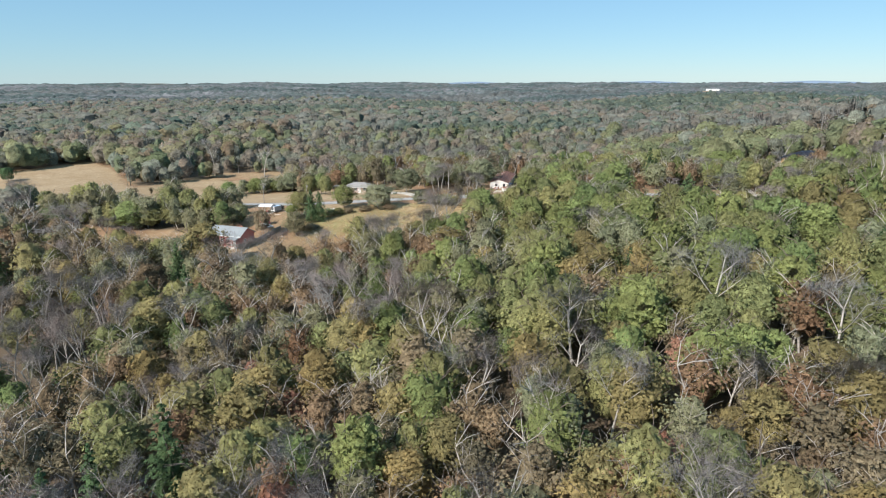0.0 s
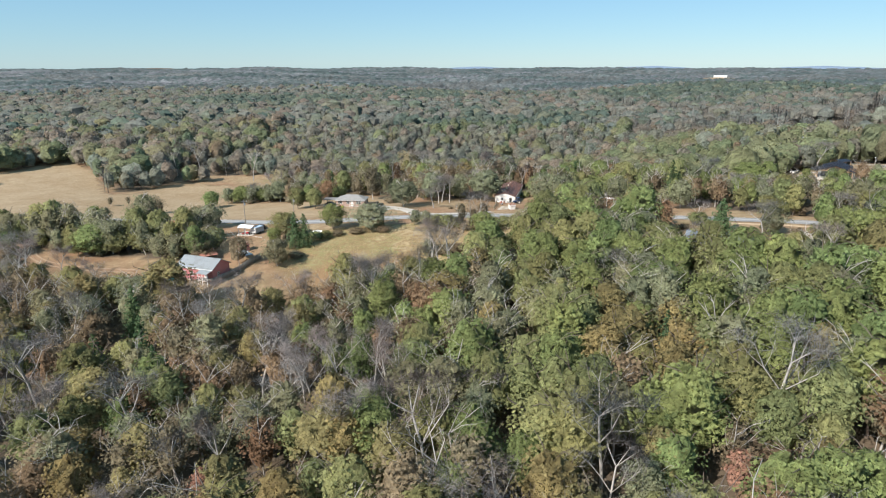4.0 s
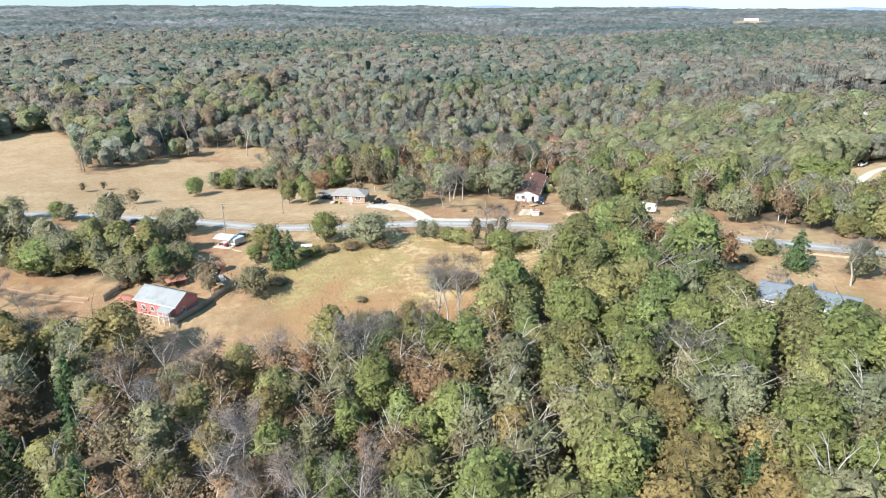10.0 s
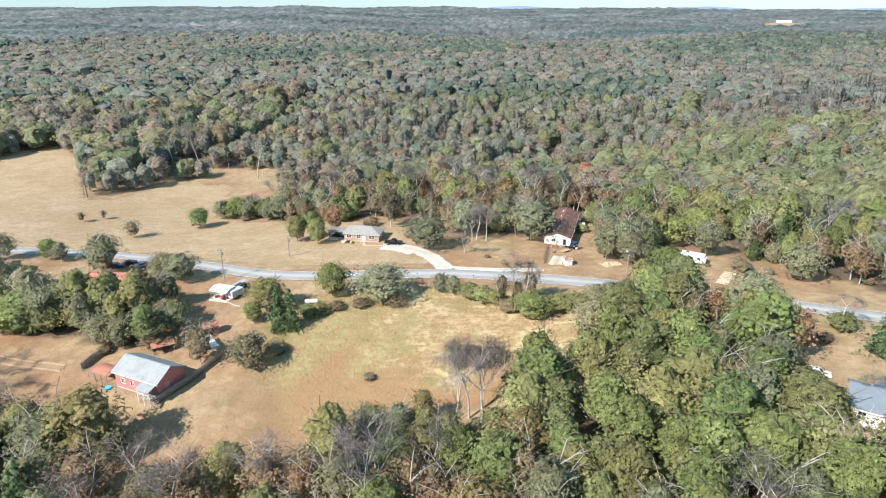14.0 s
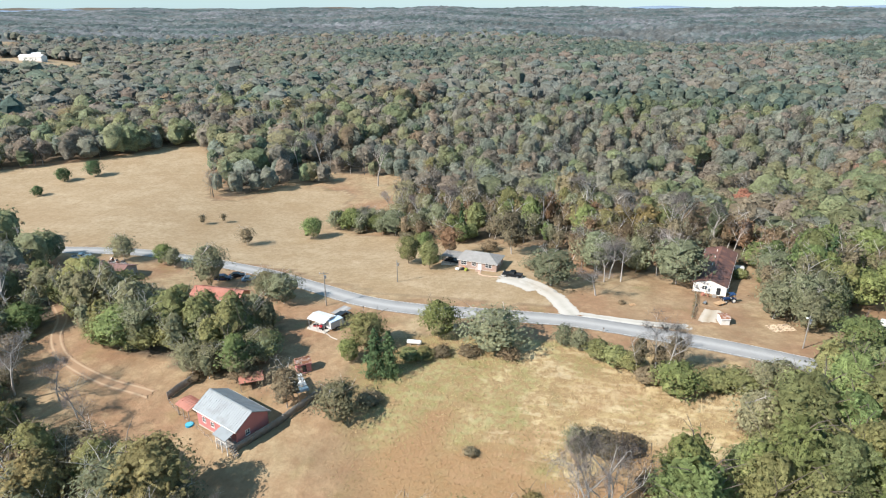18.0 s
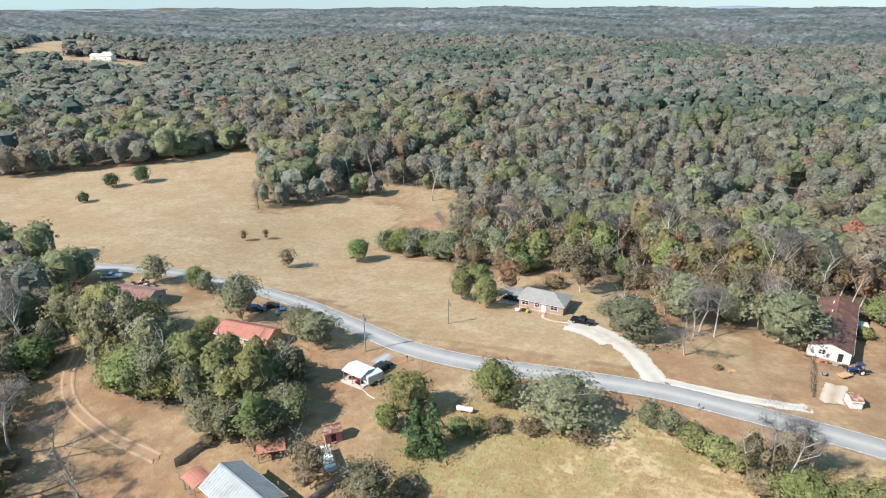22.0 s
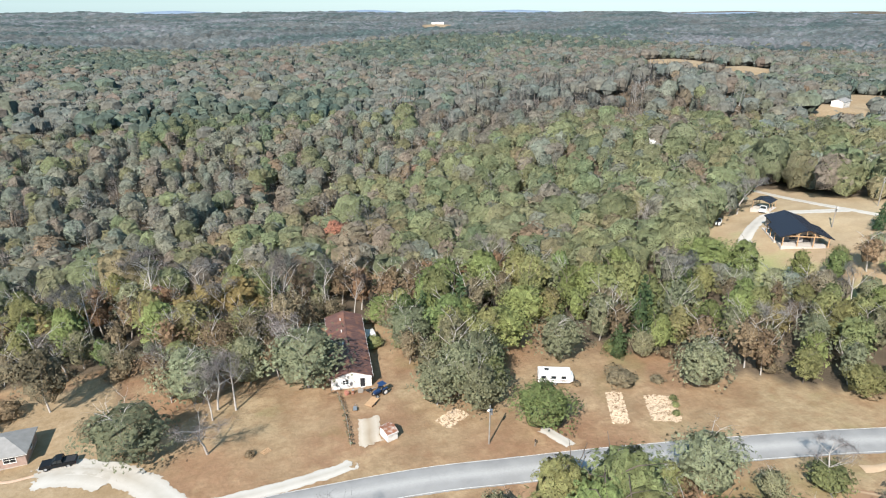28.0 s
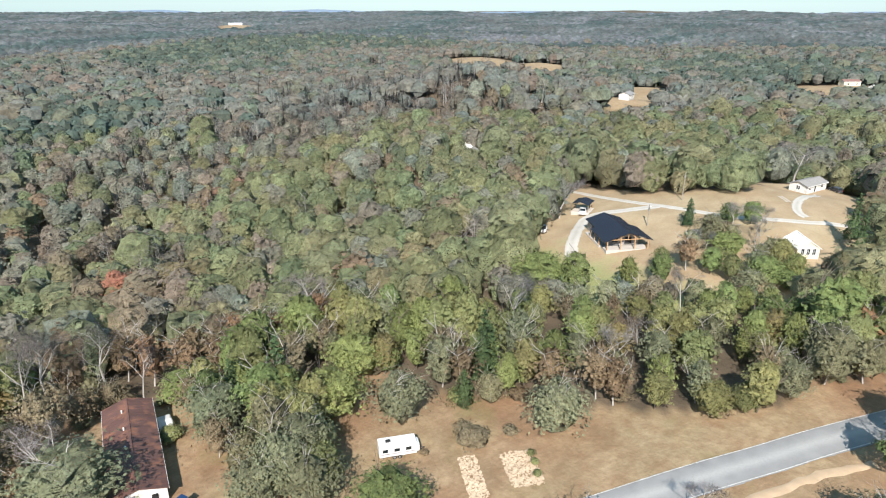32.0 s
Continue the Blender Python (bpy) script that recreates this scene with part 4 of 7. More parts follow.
def both(*pairs):
    return np.concatenate([p[0] for p in pairs]), np.concatenate([p[-1] for p in pairs])


def mid_crown(kind, r):
    shape, height, radius, low, *_ = KINDS[kind]
    if shape == "bare":
        u = r.uniform(0.3, 0.88, 90)
        tips = np.stack([r.normal(size=90) * radius * 0.5 * (1.2 - u), r.normal(size=90) * radius * 0.5 * (1.2 - u), u * height], 1)
        tips = np.concatenate([tips, np.tile([0, 0, height * 0.4], (8, 1)) + r.normal(size=(8, 3)) * 0.3])
        v, _, f = twigs(r, tips, 2.4, 0.055)
        v.reshape(-1, 4, 3)[-8:, 2:] += (v.reshape(-1, 4, 3)[-8:, 2:] - v.reshape(-1, 4, 3)[-8:, :2]) * 1.0
        return both((v, f), stems(r, 1, height * 0.85, 0.17, 0.3))
    if kind == "pine":
        shape, radius = "dome", 3.4
    c, n = crown_points(r, shape, radius * 1.26, low * 0.5, height * 0.86, 14, 5)
    core = crown_core(r, shape, radius * (0.98 if kind in ("greygreen", "brown", "rust") else 1.08), low * 0.3, height * 0.75, 4, 7, 0.22)
    return both(core, sprays(r, c, n, 0.72))


def far_crown(kind, r):
    shape, height, radius, low, *_ = KINDS[kind]
    if shape == "bare":
        tips = np.stack([r.normal(size=22) * radius * 0.45, r.normal(size=22) * radius * 0.45, r.uniform(0.35, 0.8, 22) * height], 1)
        return both(twigs(r, tips, 3.2, 0.15), stems(r, 2, height * 0.95, 0.26, 1.6))
    if kind == "pine":
        shape, radius = "dome", 3.8
    c, n = crown_points(r, shape, radius * 1.3, height * 0.3, height * 0.88, 8, 1)
    core = crown_core(r, shape, radius * 1.45, height * 0.04, height * 0.78, 3, 7, 0.15)
    v, f = both(core, sprays(r, c, n, 1.15))
    return v, unit(0.6 * f + np.array([0, 0, 0.6]))   # facings leaned upwards to flatten the shading of far crowns


def ring_wood(name, inner, outer, gap, model, label, scale, mats):
    x, y = scatter(-outer, outer, 0 if outer > 600 else -40, 150 + outer, gap)
    r = np.hypot(x, y - 150)
    r = r + 45 * wobble(x, y, 130) * (r > 300) + rng.normal(size=len(x)) * 0.06 * r * (r > 380)
    ok = (r >= inner) & (r < outer) & in_view(x, y, 20) & ~open_at(x, y) & ~far_open(x, y)
    if inner == 0:
        ok &= ~inside(NEAR, x, y)
    away = x - np.interp(y, CREEK_Y, CREEK_X)
    ok &= (np.abs(away) > 3.5) | (y < 390) | (y > 670)
    x, y, away = x[ok], y[ok], away[ok]
    kinds = [kind_at(px, py) for px, py in zip(x, y)]
    lumps = 1 + 0.20 * wobble(x, y, 58) + 0.16 * wobble(y, x, 140)   # the canopy rises and falls with age and soil
    lumps = lumps * np.where(inside([(95, 225), (165, 225), (165, 262), (110, 282), (95, 262)], x, y), 0.62, 1.0)   # trees kept low so that the black-roofed house shows in the camera's view
    lumps = lumps * np.where((y > 360) & (y < 680), np.where(away < 0, 1.12, np.where(x < 150, 0.86, 1.0)), 1.0)   # taller on the hill, lower in the bottomland
    joined(name, kinds, (x, y, np.clip(rng.normal(1.0, 0.17, len(x)), 0.6, 1.45) * lumps * scale), model, label, mats)

# ---- building kit ----
SIDING_WHITE = plain("white_siding", (0.72, 0.70, 0.66), 0.6, vary=0.08, scale=1.0, dirt=(0.5, 0.45, 0.38))
SIDING_PINK = plain("red_pink_siding", (0.46, 0.185, 0.175), 0.65, vary=0.12, scale=0.8)
SIDING_PEACH = plain("peach_siding", (0.66, 0.46, 0.30), 0.7, vary=0.1)
SIDING_CREAM = plain("cream_siding", (0.70, 0.64, 0.48), 0.65, vary=0.08)
SIDING_GREY = plain("grey_siding", (0.30, 0.28, 0.27), 0.7, vary=0.12)
BRICK = plain("brick_wall", (0.38, 0.27, 0.22), 0.85, vary=0.25, scale=4.0, bump=0.3)
METAL_GREY = plain("weathered_zinc_roof", (0.30, 0.32, 0.325), 0.6, 0.15, vary=0.12, scale=0.6, dirt=(0.24, 0.25, 0.25))
METAL_BROWN = plain("brown_metal_roof", (0.13, 0.070, 0.058), 0.55, 0.1, vary=0.3, scale=0.7, dirt=(0.28, 0.13, 0.08))
METAL_RED = plain("red_metal_roof", (0.43, 0.19, 0.14), 0.5, 0.1, vary=0.18, scale=0.8, dirt=(0.42, 0.15, 0.10))
METAL_RUST = plain("rusty_roof", (0.27, 0.12, 0.07), 0.8, 0.1, vary=0.3, scale=2.0, dirt=(0.5, 0.45, 0.4))
METAL_BLACK = plain("black_metal_roof", (0.022, 0.027, 0.040), 0.38, 0.2, vary=0.15, scale=0.5)
METAL_WHITE = plain("white_metal_roof", (0.78, 0.77, 0.74), 0.45, 0.05, vary=0.06)
SHINGLE_GREY = plain("grey_shingles", (0.27, 0.26, 0.245), 0.95, vary=0.2, scale=3.0, bump=0.3)
SHINGLE_BLUE = plain("blue_grey_shingles", (0.155, 0.185, 0.215), 0.95, vary=0.15, scale=3.0, bump=0.3)
SHINGLE_BROWN = plain("brown_red_shingles", (0.235, 0.135, 0.115), 0.95, vary=0.2, scale=3.0, bump=0.3)
TIMBER = plain("weathered_timber", (0.27, 0.245, 0.215), 0.9, vary=0.3, scale=3.0, bump=0.4)
NEW_TIMBER = plain("raw_timber", (0.46, 0.29, 0.16), 0.8, vary=0.2, scale=3.0)
CONCRETE = plain("concrete", (0.50, 0.46, 0.41), 0.9, vary=0.15, scale=2.0, bump=0.2)
TRIM = plain("white_trim", (0.75, 0.74, 0.71), 0.6, vary=0.05)
DARK = plain("dark_paint", (0.03, 0.03, 0.032), 0.6, vary=0.2)
RUBBER = plain("rubber", (0.022, 0.022, 0.022), 0.85, vary=0.2)
STEEL = plain("galvanised_steel", (0.45, 0.46, 0.47), 0.4, 0.7, vary=0.1)
GLASS, ns, ls, b = material("window_glass", 0.06)
b.inputs["Base Color"].default_value = (0.02, 0.026, 0.03, 1)
b.inputs["Specular IOR Level"].default_value = 0.6


def paint(name, color, rough=0.3, metal=0.1):
    return plain(name, color, rough, metal, vary=0.06)


def box(bm, x0, x1, y0, y1, z0, z1, bevel=0.0):
    m = Matrix.LocRotScale(((x0 + x1) / 2, (y0 + y1) / 2, (z0 + z1) / 2), None, (x1 - x0, y1 - y0, z1 - z0))
    vs = bmesh.ops.create_cube(bm, size=1.0, matrix=m)["verts"]
    if bevel:
        bmesh.ops.bevel(bm, geom=list({e for v in vs for e in v.link_edges}), offset=bevel, segments=2, affect="EDGES", profile=0.6)
    return bm


def boxes(*rows, bevel=0.0):
    bm = bmesh.new()
    for r in rows:
        box(bm, *r, bevel=bevel)
    return bm


def rod(bm, p0, p1, r0, r1=None, sides=8):
    p0, p1 = Vector(p0), Vector(p1)
    d = p1 - p0
    m = Matrix.Translation((p0 + p1) / 2) @ d.to_track_quat("Z", "Y").to_matrix().to_4x4()
    bmesh.ops.create_cone(bm, cap_ends=True, segments=sides, radius1=r0, radius2=r0 if r1 is None else r1, depth=d.length, matrix=m)
    return bm


def rods(*rows, sides=8):
    bm = bmesh.new()
    for r in rows:
        rod(bm, *r, sides=sides)
    return bm


def plate(bm, corners, thick):
    """A slab under four (or three) corners given anticlockwise from above."""
    up = [bm.verts.new(c) for c in corners]
    dn = [bm.verts.new((c[0], c[1], c[2] - thick)) for c in corners]
    bm.faces.new(up)
    bm.faces.new(dn[::-1])
    for i in range(len(up)):
        j = (i + 1) % len(up)
        bm.faces.new((up[j], up[i], dn[i], dn[j]))
    return bm


def prism(bm, outline, y0, y1):
    """A solid between y0 and y1 with the given outline in x and z."""
    a = [bm.verts.new((x, y0, z)) for x, z in outline]
    c = [bm.verts.new((x, y1, z)) for x, z in outline]
    bm.faces.new(a)
    bm.faces.new(c[::-1])
    for i in range(len(a)):
        j = (i + 1) % len(a)
        bm.faces.new((a[j], a[i], c[i], c[j]))
    bmesh.ops.recalc_face_normals(bm, faces=bm.faces[:])
    return bm


def thing(name, label, category, x, y, heading=0.0, z=None, group="", lift=0.0):
    """The Empty at a thing's base."""
    ob = new(name)
    ob.empty_display_size = 0.5
    ob.matrix_basis = pose(x, y, (gz(x, y) if z is None else z) + lift, 0, 0, heading)
    return tagged(ob, label, category, group)


def corner_floor(x, y, heading, length, width):
    """The lowest and highest ground under a rectangle."""
    h = radians(heading)
    zs = [gz(x + a * length / 2 * math.cos(h) - c * width / 2 * math.sin(h), y + a * length / 2 * math.sin(h) + c * width / 2 * math.cos(h)) for a in (-1, 0, 1) for c in (-1, 0, 1)]
    return min(zs), max(zs)


def house(name, label, x, y, heading, length, width, wall_h, rise, wall_mat, roof_mat, roof="gable", over=0.45, openings=(), ribs=0.0, trim=TRIM, category="house", gable_mat=None, chimney=None):
    """A house: walls with openings right through, a roof with thickness, windows and doors. openings: side, place along it, foot, width, height, kind."""
    lo, hi = corner_floor(x, y, heading, length, width)
    root = thing(name, label, category, x, y, heading, hi + 0.05)
    L, W, t, h = length / 2, width / 2, 0.16, wall_h
    part("foundation", boxes((-L + 0.03, L - 0.03, -W + 0.03, W - 0.03, lo - hi - 0.5, 0.02)), CONCRETE, root)
    wins = []
    for side in "snew":
        span = L if side in "sn" else W - t
        cuts = sorted((p - w / 2, p + w / 2, z, z + hh, kind) for s, p, z, w, hh, kind in openings if s == side)
        rows, at = [], -span
        for a, c, z0, z1, kind in cuts:
            rows += [(at, a, 0, h), (a, c, 0, z0), (a, c, z1, h)]
            at = c
        rows.append((at, span, 0, h))
        bm = bmesh.new()
        for a, c, z0, z1 in rows:
            if c - a > 0.01 and z1 - z0 > 0.01:
                if side in "sn":
                    y0 = -W if side == "s" else W - t
                    box(bm, a, c, y0, y0 + t, z0, z1)
                else:
                    x0 = -L if side == "w" else L - t
                    box(bm, x0, x0 + t, a, c, z0, z1)
        if roof == "gable" and side in "ew":
            x0 = -L if side == "w" else L - t
            vs = []
            for xx_ in (x0, x0 + t):
                vs.append([bm.verts.new((xx_, -W, h)), bm.verts.new((xx_, W, h)), bm.verts.new((xx_, 0, h + rise))])
            bm.faces.new(vs[0])
            bm.faces.new(vs[1][::-1])
            for i in range(3):
                j = (i + 1) % 3
                bm.faces.new((vs[0][j], vs[0][i], vs[1][i], vs[1][j]))
            bmesh.ops.recalc_face_normals(bm, faces=bm.faces[:])
        bmesh.ops.remove_doubles(bm, verts=bm.verts[:], dist=0.001)
        part("wall", bm, gable_mat if gable_mat and side in "ew" else wall_mat, root)
        wins += [(side, a, c, z0, z1, kind) for a, c, z0, z1, kind in cuts]
    for side, a, c, z0, z1, kind in wins:
        out = -1 if side in "sw" else 1
        face = (W if side in "sn" else L) * out

        def put(u0, u1, d0, d1, w0, w1):
            d0, d1 = sorted((face + d0 * out, face + d1 * out))
            return (u0, u1, d0, d1, w0, w1) if side in "sn" else (d0, d1, u0, u1, w0, w1)
        f = 0.09
        frame_ = part("window" if kind == "window" else "door", boxes(put(a - f, c + f, 0.003, 0.05, z1, z1 + f), put(a - f, c + f, 0.003, 0.08, z0 - f, z0) if kind == "window" else put(a, c, 0.003, 0.3, -0.02, 0.04),
                      put(a - f, a, 0.003, 0.05, z0, z1), put(c, c + f, 0.003, 0.05, z0, z1)), trim, root)
        if kind == "window":
            part("pane", boxes(put(a, c, -0.08, -0.05, z0, z1)), GLASS, frame_)
            part("mullion", boxes(put((a + c) / 2 - 0.03, (a + c) / 2 + 0.03, -0.045, 0.0, z0, z1), put(a, c, -0.045, -0.002, (z0 + z1) / 2 - 0.025, (z0 + z1) / 2 + 0.025)), trim, frame_)
        else:
            part("door_leaf", boxes(put(a, c, -0.09, -0.04, z0, z1)), DARK if kind == "dark" else trim, frame_)
            part("knob", boxes(put(c - 0.16, c - 0.09, -0.04, 0.02, 0.95, 1.02)), STEEL, frame_)
    o, th = over, 0.14
    k = rise / W
    e = h - k * o
    if roof == "gable":
        top = h + rise + 0.10
        for s in (-1, 1):
            bm = bmesh.new()
            cs = [(-L - o, s * (W + o), e + 0.10), (L + o, s * (W + o), e + 0.10), (L + o, 0, top), (-L - o, 0, top)]
            plate(bm, cs if s < 0 else cs[::-1], th)
            slope = part("roof", bm, roof_mat, root)
            if ribs:
                bm = bmesh.new()
                n = int((2 * L + 2 * o) / ribs)
                for i in range(n + 1):
                    xr = -L - o + 0.03 + i * (2 * L + 2 * o - 0.06) / n
                    cs = [(xr - 0.025, s * (W + o), e + 0.135), (xr + 0.025, s * (W + o), e + 0.135), (xr + 0.025, s * 0.02, top + 0.035), (xr - 0.025, s * 0.02, top + 0.035)]
                    plate(bm, cs if s < 0 else cs[::-1], 0.04)
                part("roof_ribs", bm, roof_mat, slope)
        part("ridge_cap", boxes((-L - o, L + o, -0.16, 0.16, top - 0.02, top + 0.05)), roof_mat, root)
        for s in (-1, 1):
            part("fascia", boxes((-L - o, L + o, s * (W + o) - 0.02 + 0.025 * s, s * (W + o) + 0.02 + 0.025 * s, e - 0.14, e + 0.09)), trim, root)
    else:
        top, rl = h + rise, max(0.3, L - W)
        pts = {"sw": (-L - o, -W - o, e), "se": (L + o, -W - o, e), "ne": (L + o, W + o, e), "nw": (-L - o, W + o, e), "rw": (-rl, 0, top), "re": (rl, 0, top)}
        for keys in (("sw", "se", "re", "rw"), ("ne", "nw", "rw", "re"), ("se", "ne", "re"), ("nw", "sw", "rw")):
            bm = bmesh.new()
            plate(bm, [pts[q] for q in keys], 0.1)
            part("roof", bm, roof_mat, root)
        part("soffit", boxes((-L - o + 0.02, L + o - 0.02, -W - o + 0.02, W + o - 0.02, e - 0.22, e - 0.11)), trim, root)
    if chimney:
        cx, cy, cw, ch, cm = chimney
        c = part("chimney", boxes((cx - cw, cx + cw, cy - cw * 0.7, cy + cw * 0.7, 0, ch)), cm, root)
        part("chimney_cap", boxes((cx - cw - 0.08, cx + cw + 0.08, cy - cw * 0.7 - 0.08, cy + cw * 0.7 + 0.08, ch + 0.003, ch + 0.15)), METAL_RUST, c)
    return root


def canopy(name, label, x, y, heading, length, width, height, rise, roof_mat, post_mat=STEEL, arch=False, category="carport", slab=True):
    """An open carport: posts, beams and a low roof."""
    lo, hi = corner_floor(x, y, heading, length, width)
    root = thing(name, label, category, x, y, heading, hi)
    L, W = length / 2, width / 2
    for sx in (-1, 0, 1):
        for sy in (-1, 1):
            part("post", boxes((sx * (L - 0.15) - 0.06, sx * (L - 0.15) + 0.06, sy * (W - 0.12) - 0.06, sy * (W - 0.12) + 0.06, lo - hi - 0.2, height)), post_mat, root)
    for sy in (-1, 1):
        part("beam", boxes((-L, L, sy * (W - 0.12) - 0.05, sy * (W - 0.12) + 0.05, height + 0.003, height + 0.14)), post_mat, root)
    n = 6 if arch else 2
    bm = bmesh.new()
    prof = [(-W - 0.15 + (2 * W + 0.3) * i / n, height + 0.16 + rise * (math.sin(math.pi * i / n) if arch else 1 - abs(2 * i / n - 1))) for i in range(n + 1)]
    for (y0, z0), (y1, z1) in zip(prof, prof[1:]):
        plate(bm, [(-L - 0.2, y0, z0), (L + 0.2, y0, z0), (L + 0.2, y1, z1), (-L - 0.2, y1, z1)], 0.06)
    roof_ = part("roof", bm, roof_mat, root)
    bm = bmesh.new()
    for i in range(int(length / 0.6) + 1):
        xr = -L - 0.17 + i * (length + 0.34) / int(length / 0.6)
        for (y0, z0), (y1, z1) in zip(prof, prof[1:]):
            plate(bm, [(xr - 0.03, y0, z0 + 0.03), (xr + 0.03, y0, z0 + 0.03), (xr + 0.03, y1, z1 + 0.03), (xr - 0.03, y1, z1 + 0.03)], 0.03)
    part("roof_ribs", bm, roof_mat, roof_)
    if slab:
        part("slab", boxes((-L - 0.3, L + 0.3, -W - 0.3, W + 0.3, lo - hi - 0.3, 0.05)), CONCRETE, root)
    return root


def wheel(parent, x, y, z, r, w, rim=STEEL):
    ob = part("wheel", rods(((x, y - w / 2, z), (x, y + w / 2, z), r), sides=14), RUBBER, parent)
    part("rim", rods(((x, y - w / 2 - 0.012, z), (x, y + w / 2 + 0.012, z), r * 0.58), sides=10), rim, ob)
    return ob


def vehicle(kind, label, x, y, heading, mat, group=""):
    """A pickup, car or van from its side outline, with glass, wheels, lights and bumpers."""
    name = {"pickup": "pickup_truck", "car": "car", "suv": "suv"}[kind]
    root = thing(name, label, {"pickup": "pickup", "car": "car", "suv": "car"}[kind], x, y, heading, group=group, lift=0.05)
    ln, w, r = {"pickup": (5.6, 1.95, 0.40), "car": (4.6, 1.78, 0.33), "suv": (4.8, 1.9, 0.37)}[kind]
    f = ln / 2
    low = {"pickup": [(-f, 0.55), (f - 0.05, 0.45), (f, 0.75), (f - 0.15, 1.02), (0.9, 1.12), (-f, 1.1)],
           "car": [(-f, 0.4), (f - 0.05, 0.33), (f, 0.62), (f - 0.2, 0.78), (0.8, 0.92), (-f + 0.3, 0.95), (-f, 0.8)],
           "suv": [(-f, 0.42), (f - 0.05, 0.38), (f, 0.72), (f - 0.2, 0.95), (0.95, 1.05), (-f, 1.08)]}[kind]
    body = bmesh.new()
    prism(body, low, -w / 2, w / 2)
    bmesh.ops.bevel(body, geom=body.edges[:], offset=0.07, segments=2, affect="EDGES")
    body_ = part("body", body, mat, root)
    cab = {"pickup": [(-0.85, 1.1), (1.0, 1.1), (0.35, 1.72), (-0.7, 1.75)], "car": [(-1.75, 0.93), (1.0, 0.9), (0.25, 1.4), (-1.1, 1.42)],
           "suv": [(-f + 0.1, 1.06), (1.15, 1.04), (0.45, 1.68), (-f + 0.35, 1.7)]}[kind]
    glass = bmesh.new()
    prism(glass, cab, -w / 2 + 0.13, w / 2 - 0.13)
    part("cab_glass", glass, GLASS, root)
    top = [(cab[3][0] - 0.04, cab[3][1] - 0.05), (cab[2][0] + 0.05, cab[2][1] - 0.05), (cab[2][0] - 0.1, cab[2][1] + 0.05), (cab[3][0] + 0.1, cab[3][1] + 0.05)]
    roof_ = bmesh.new()
    prism(roof_, top, -w / 2 + 0.11, w / 2 - 0.11)
    part("roof", roof_, mat, root)
    for s in (-1, 1):
        for a, c in ((cab[0], cab[3]), (cab[1], cab[2]), (((cab[0][0] + cab[1][0]) / 2, cab[0][1]), ((cab[3][0] + cab[2][0]) / 2, cab[3][1]))):
            part("pillar", rods(((a[0], s * (w / 2 - 0.12), a[1]), (c[0], s * (w / 2 - 0.12), c[1]), 0.05), sides=5), mat, root)
        part("mirror", boxes((0.75, 0.95, s * (w / 2 + 0.1) - 0.09, s * (w / 2 + 0.1) + 0.09, 1.05, 1.22), bevel=0.03), DARK, root)
        part("headlight", boxes((f - 0.14, f + 0.012, s * (w / 2 - 0.28) - 0.16, s * (w / 2 - 0.28) + 0.16, 0.68, 0.82), bevel=0.02), TRIM, root)
        part("tail_light", boxes((-f - 0.012, -f + 0.1, s * (w / 2 - 0.14) - 0.07, s * (w / 2 - 0.14) + 0.07, 0.7, 0.95), bevel=0.02), TAIL, root)
        for xw in (f - 1.0, -f + 1.15):
            wheel(root, xw, s * (w / 2 - 0.1), r, r, 0.24)
    part("front_bumper", boxes((f - 0.08, f + 0.09, -w / 2 + 0.06, w / 2 - 0.06, 0.42, 0.6), bevel=0.03), STEEL, root)
    part("rear_bumper", boxes((-f - 0.1, -f + 0.05, -w / 2 + 0.06, w / 2 - 0.06, 0.45, 0.62), bevel=0.03), STEEL, root)
    if kind == "pickup":
        part("bed_liner", boxes((-f + 0.1, -0.95, -w / 2 + 0.14, w / 2 - 0.14, 1.09, 1.115)), DARK, body_)
        for s in (-1, 1):
            part("bed_rail", boxes((-f + 0.04, -0.88, s * (w / 2 - 0.09) - 0.05, s * (w / 2 - 0.09) + 0.05, 1.08, 1.19), bevel=0.015), mat, root)
        part("tailgate", boxes((-f + 0.01, -f + 0.08, -w / 2 + 0.14, w / 2 - 0.14, 0.75, 1.18)), mat, root)
    return root


TAIL = paint("tail_light_red", (0.4, 0.02, 0.02))


def utility_pole(x, y, height, label, lamp=False, crossarm=False, group="utility poles"):
    root = thing("utility_pole", label, "utility pole", x, y, 20, group=group)
    part("pole", rods(((0, 0, -0.4), (0, 0, height), 0.15, 0.10), sides=9), TIMBER, root)
    if crossarm:
        arm = part("crossarm", boxes((-1.2, 1.2, -0.06, 0.06, height - 0.5, height - 0.38)), TIMBER, root)
        for i in (-1, 0, 1):
            part("insulator", rods(((i * 1.05, 0, height - 0.38), (i * 1.05, 0, height - 0.2), 0.05), sides=6), TRIM, arm)
    t = part("transformer", rods(((0.33, 0, height - 1.9), (0.33, 0, height - 1.0), 0.24), sides=10), STEEL, root)
    part("bracket", boxes((0.1, 0.33, -0.04, 0.04, height - 1.5, height - 1.4)), STEEL, t)
    if lamp:
        a = part("lamp_arm", rods(((0, 0, height - 0.5), (-0.9, -0.5, height - 0.2), 0.035), sides=5), STEEL, root)
        part("lamp_head", boxes((-1.2, -0.8, -0.72, -0.4, height - 0.32, height - 0.1), bevel=0.05), TRIM, a)
    return root


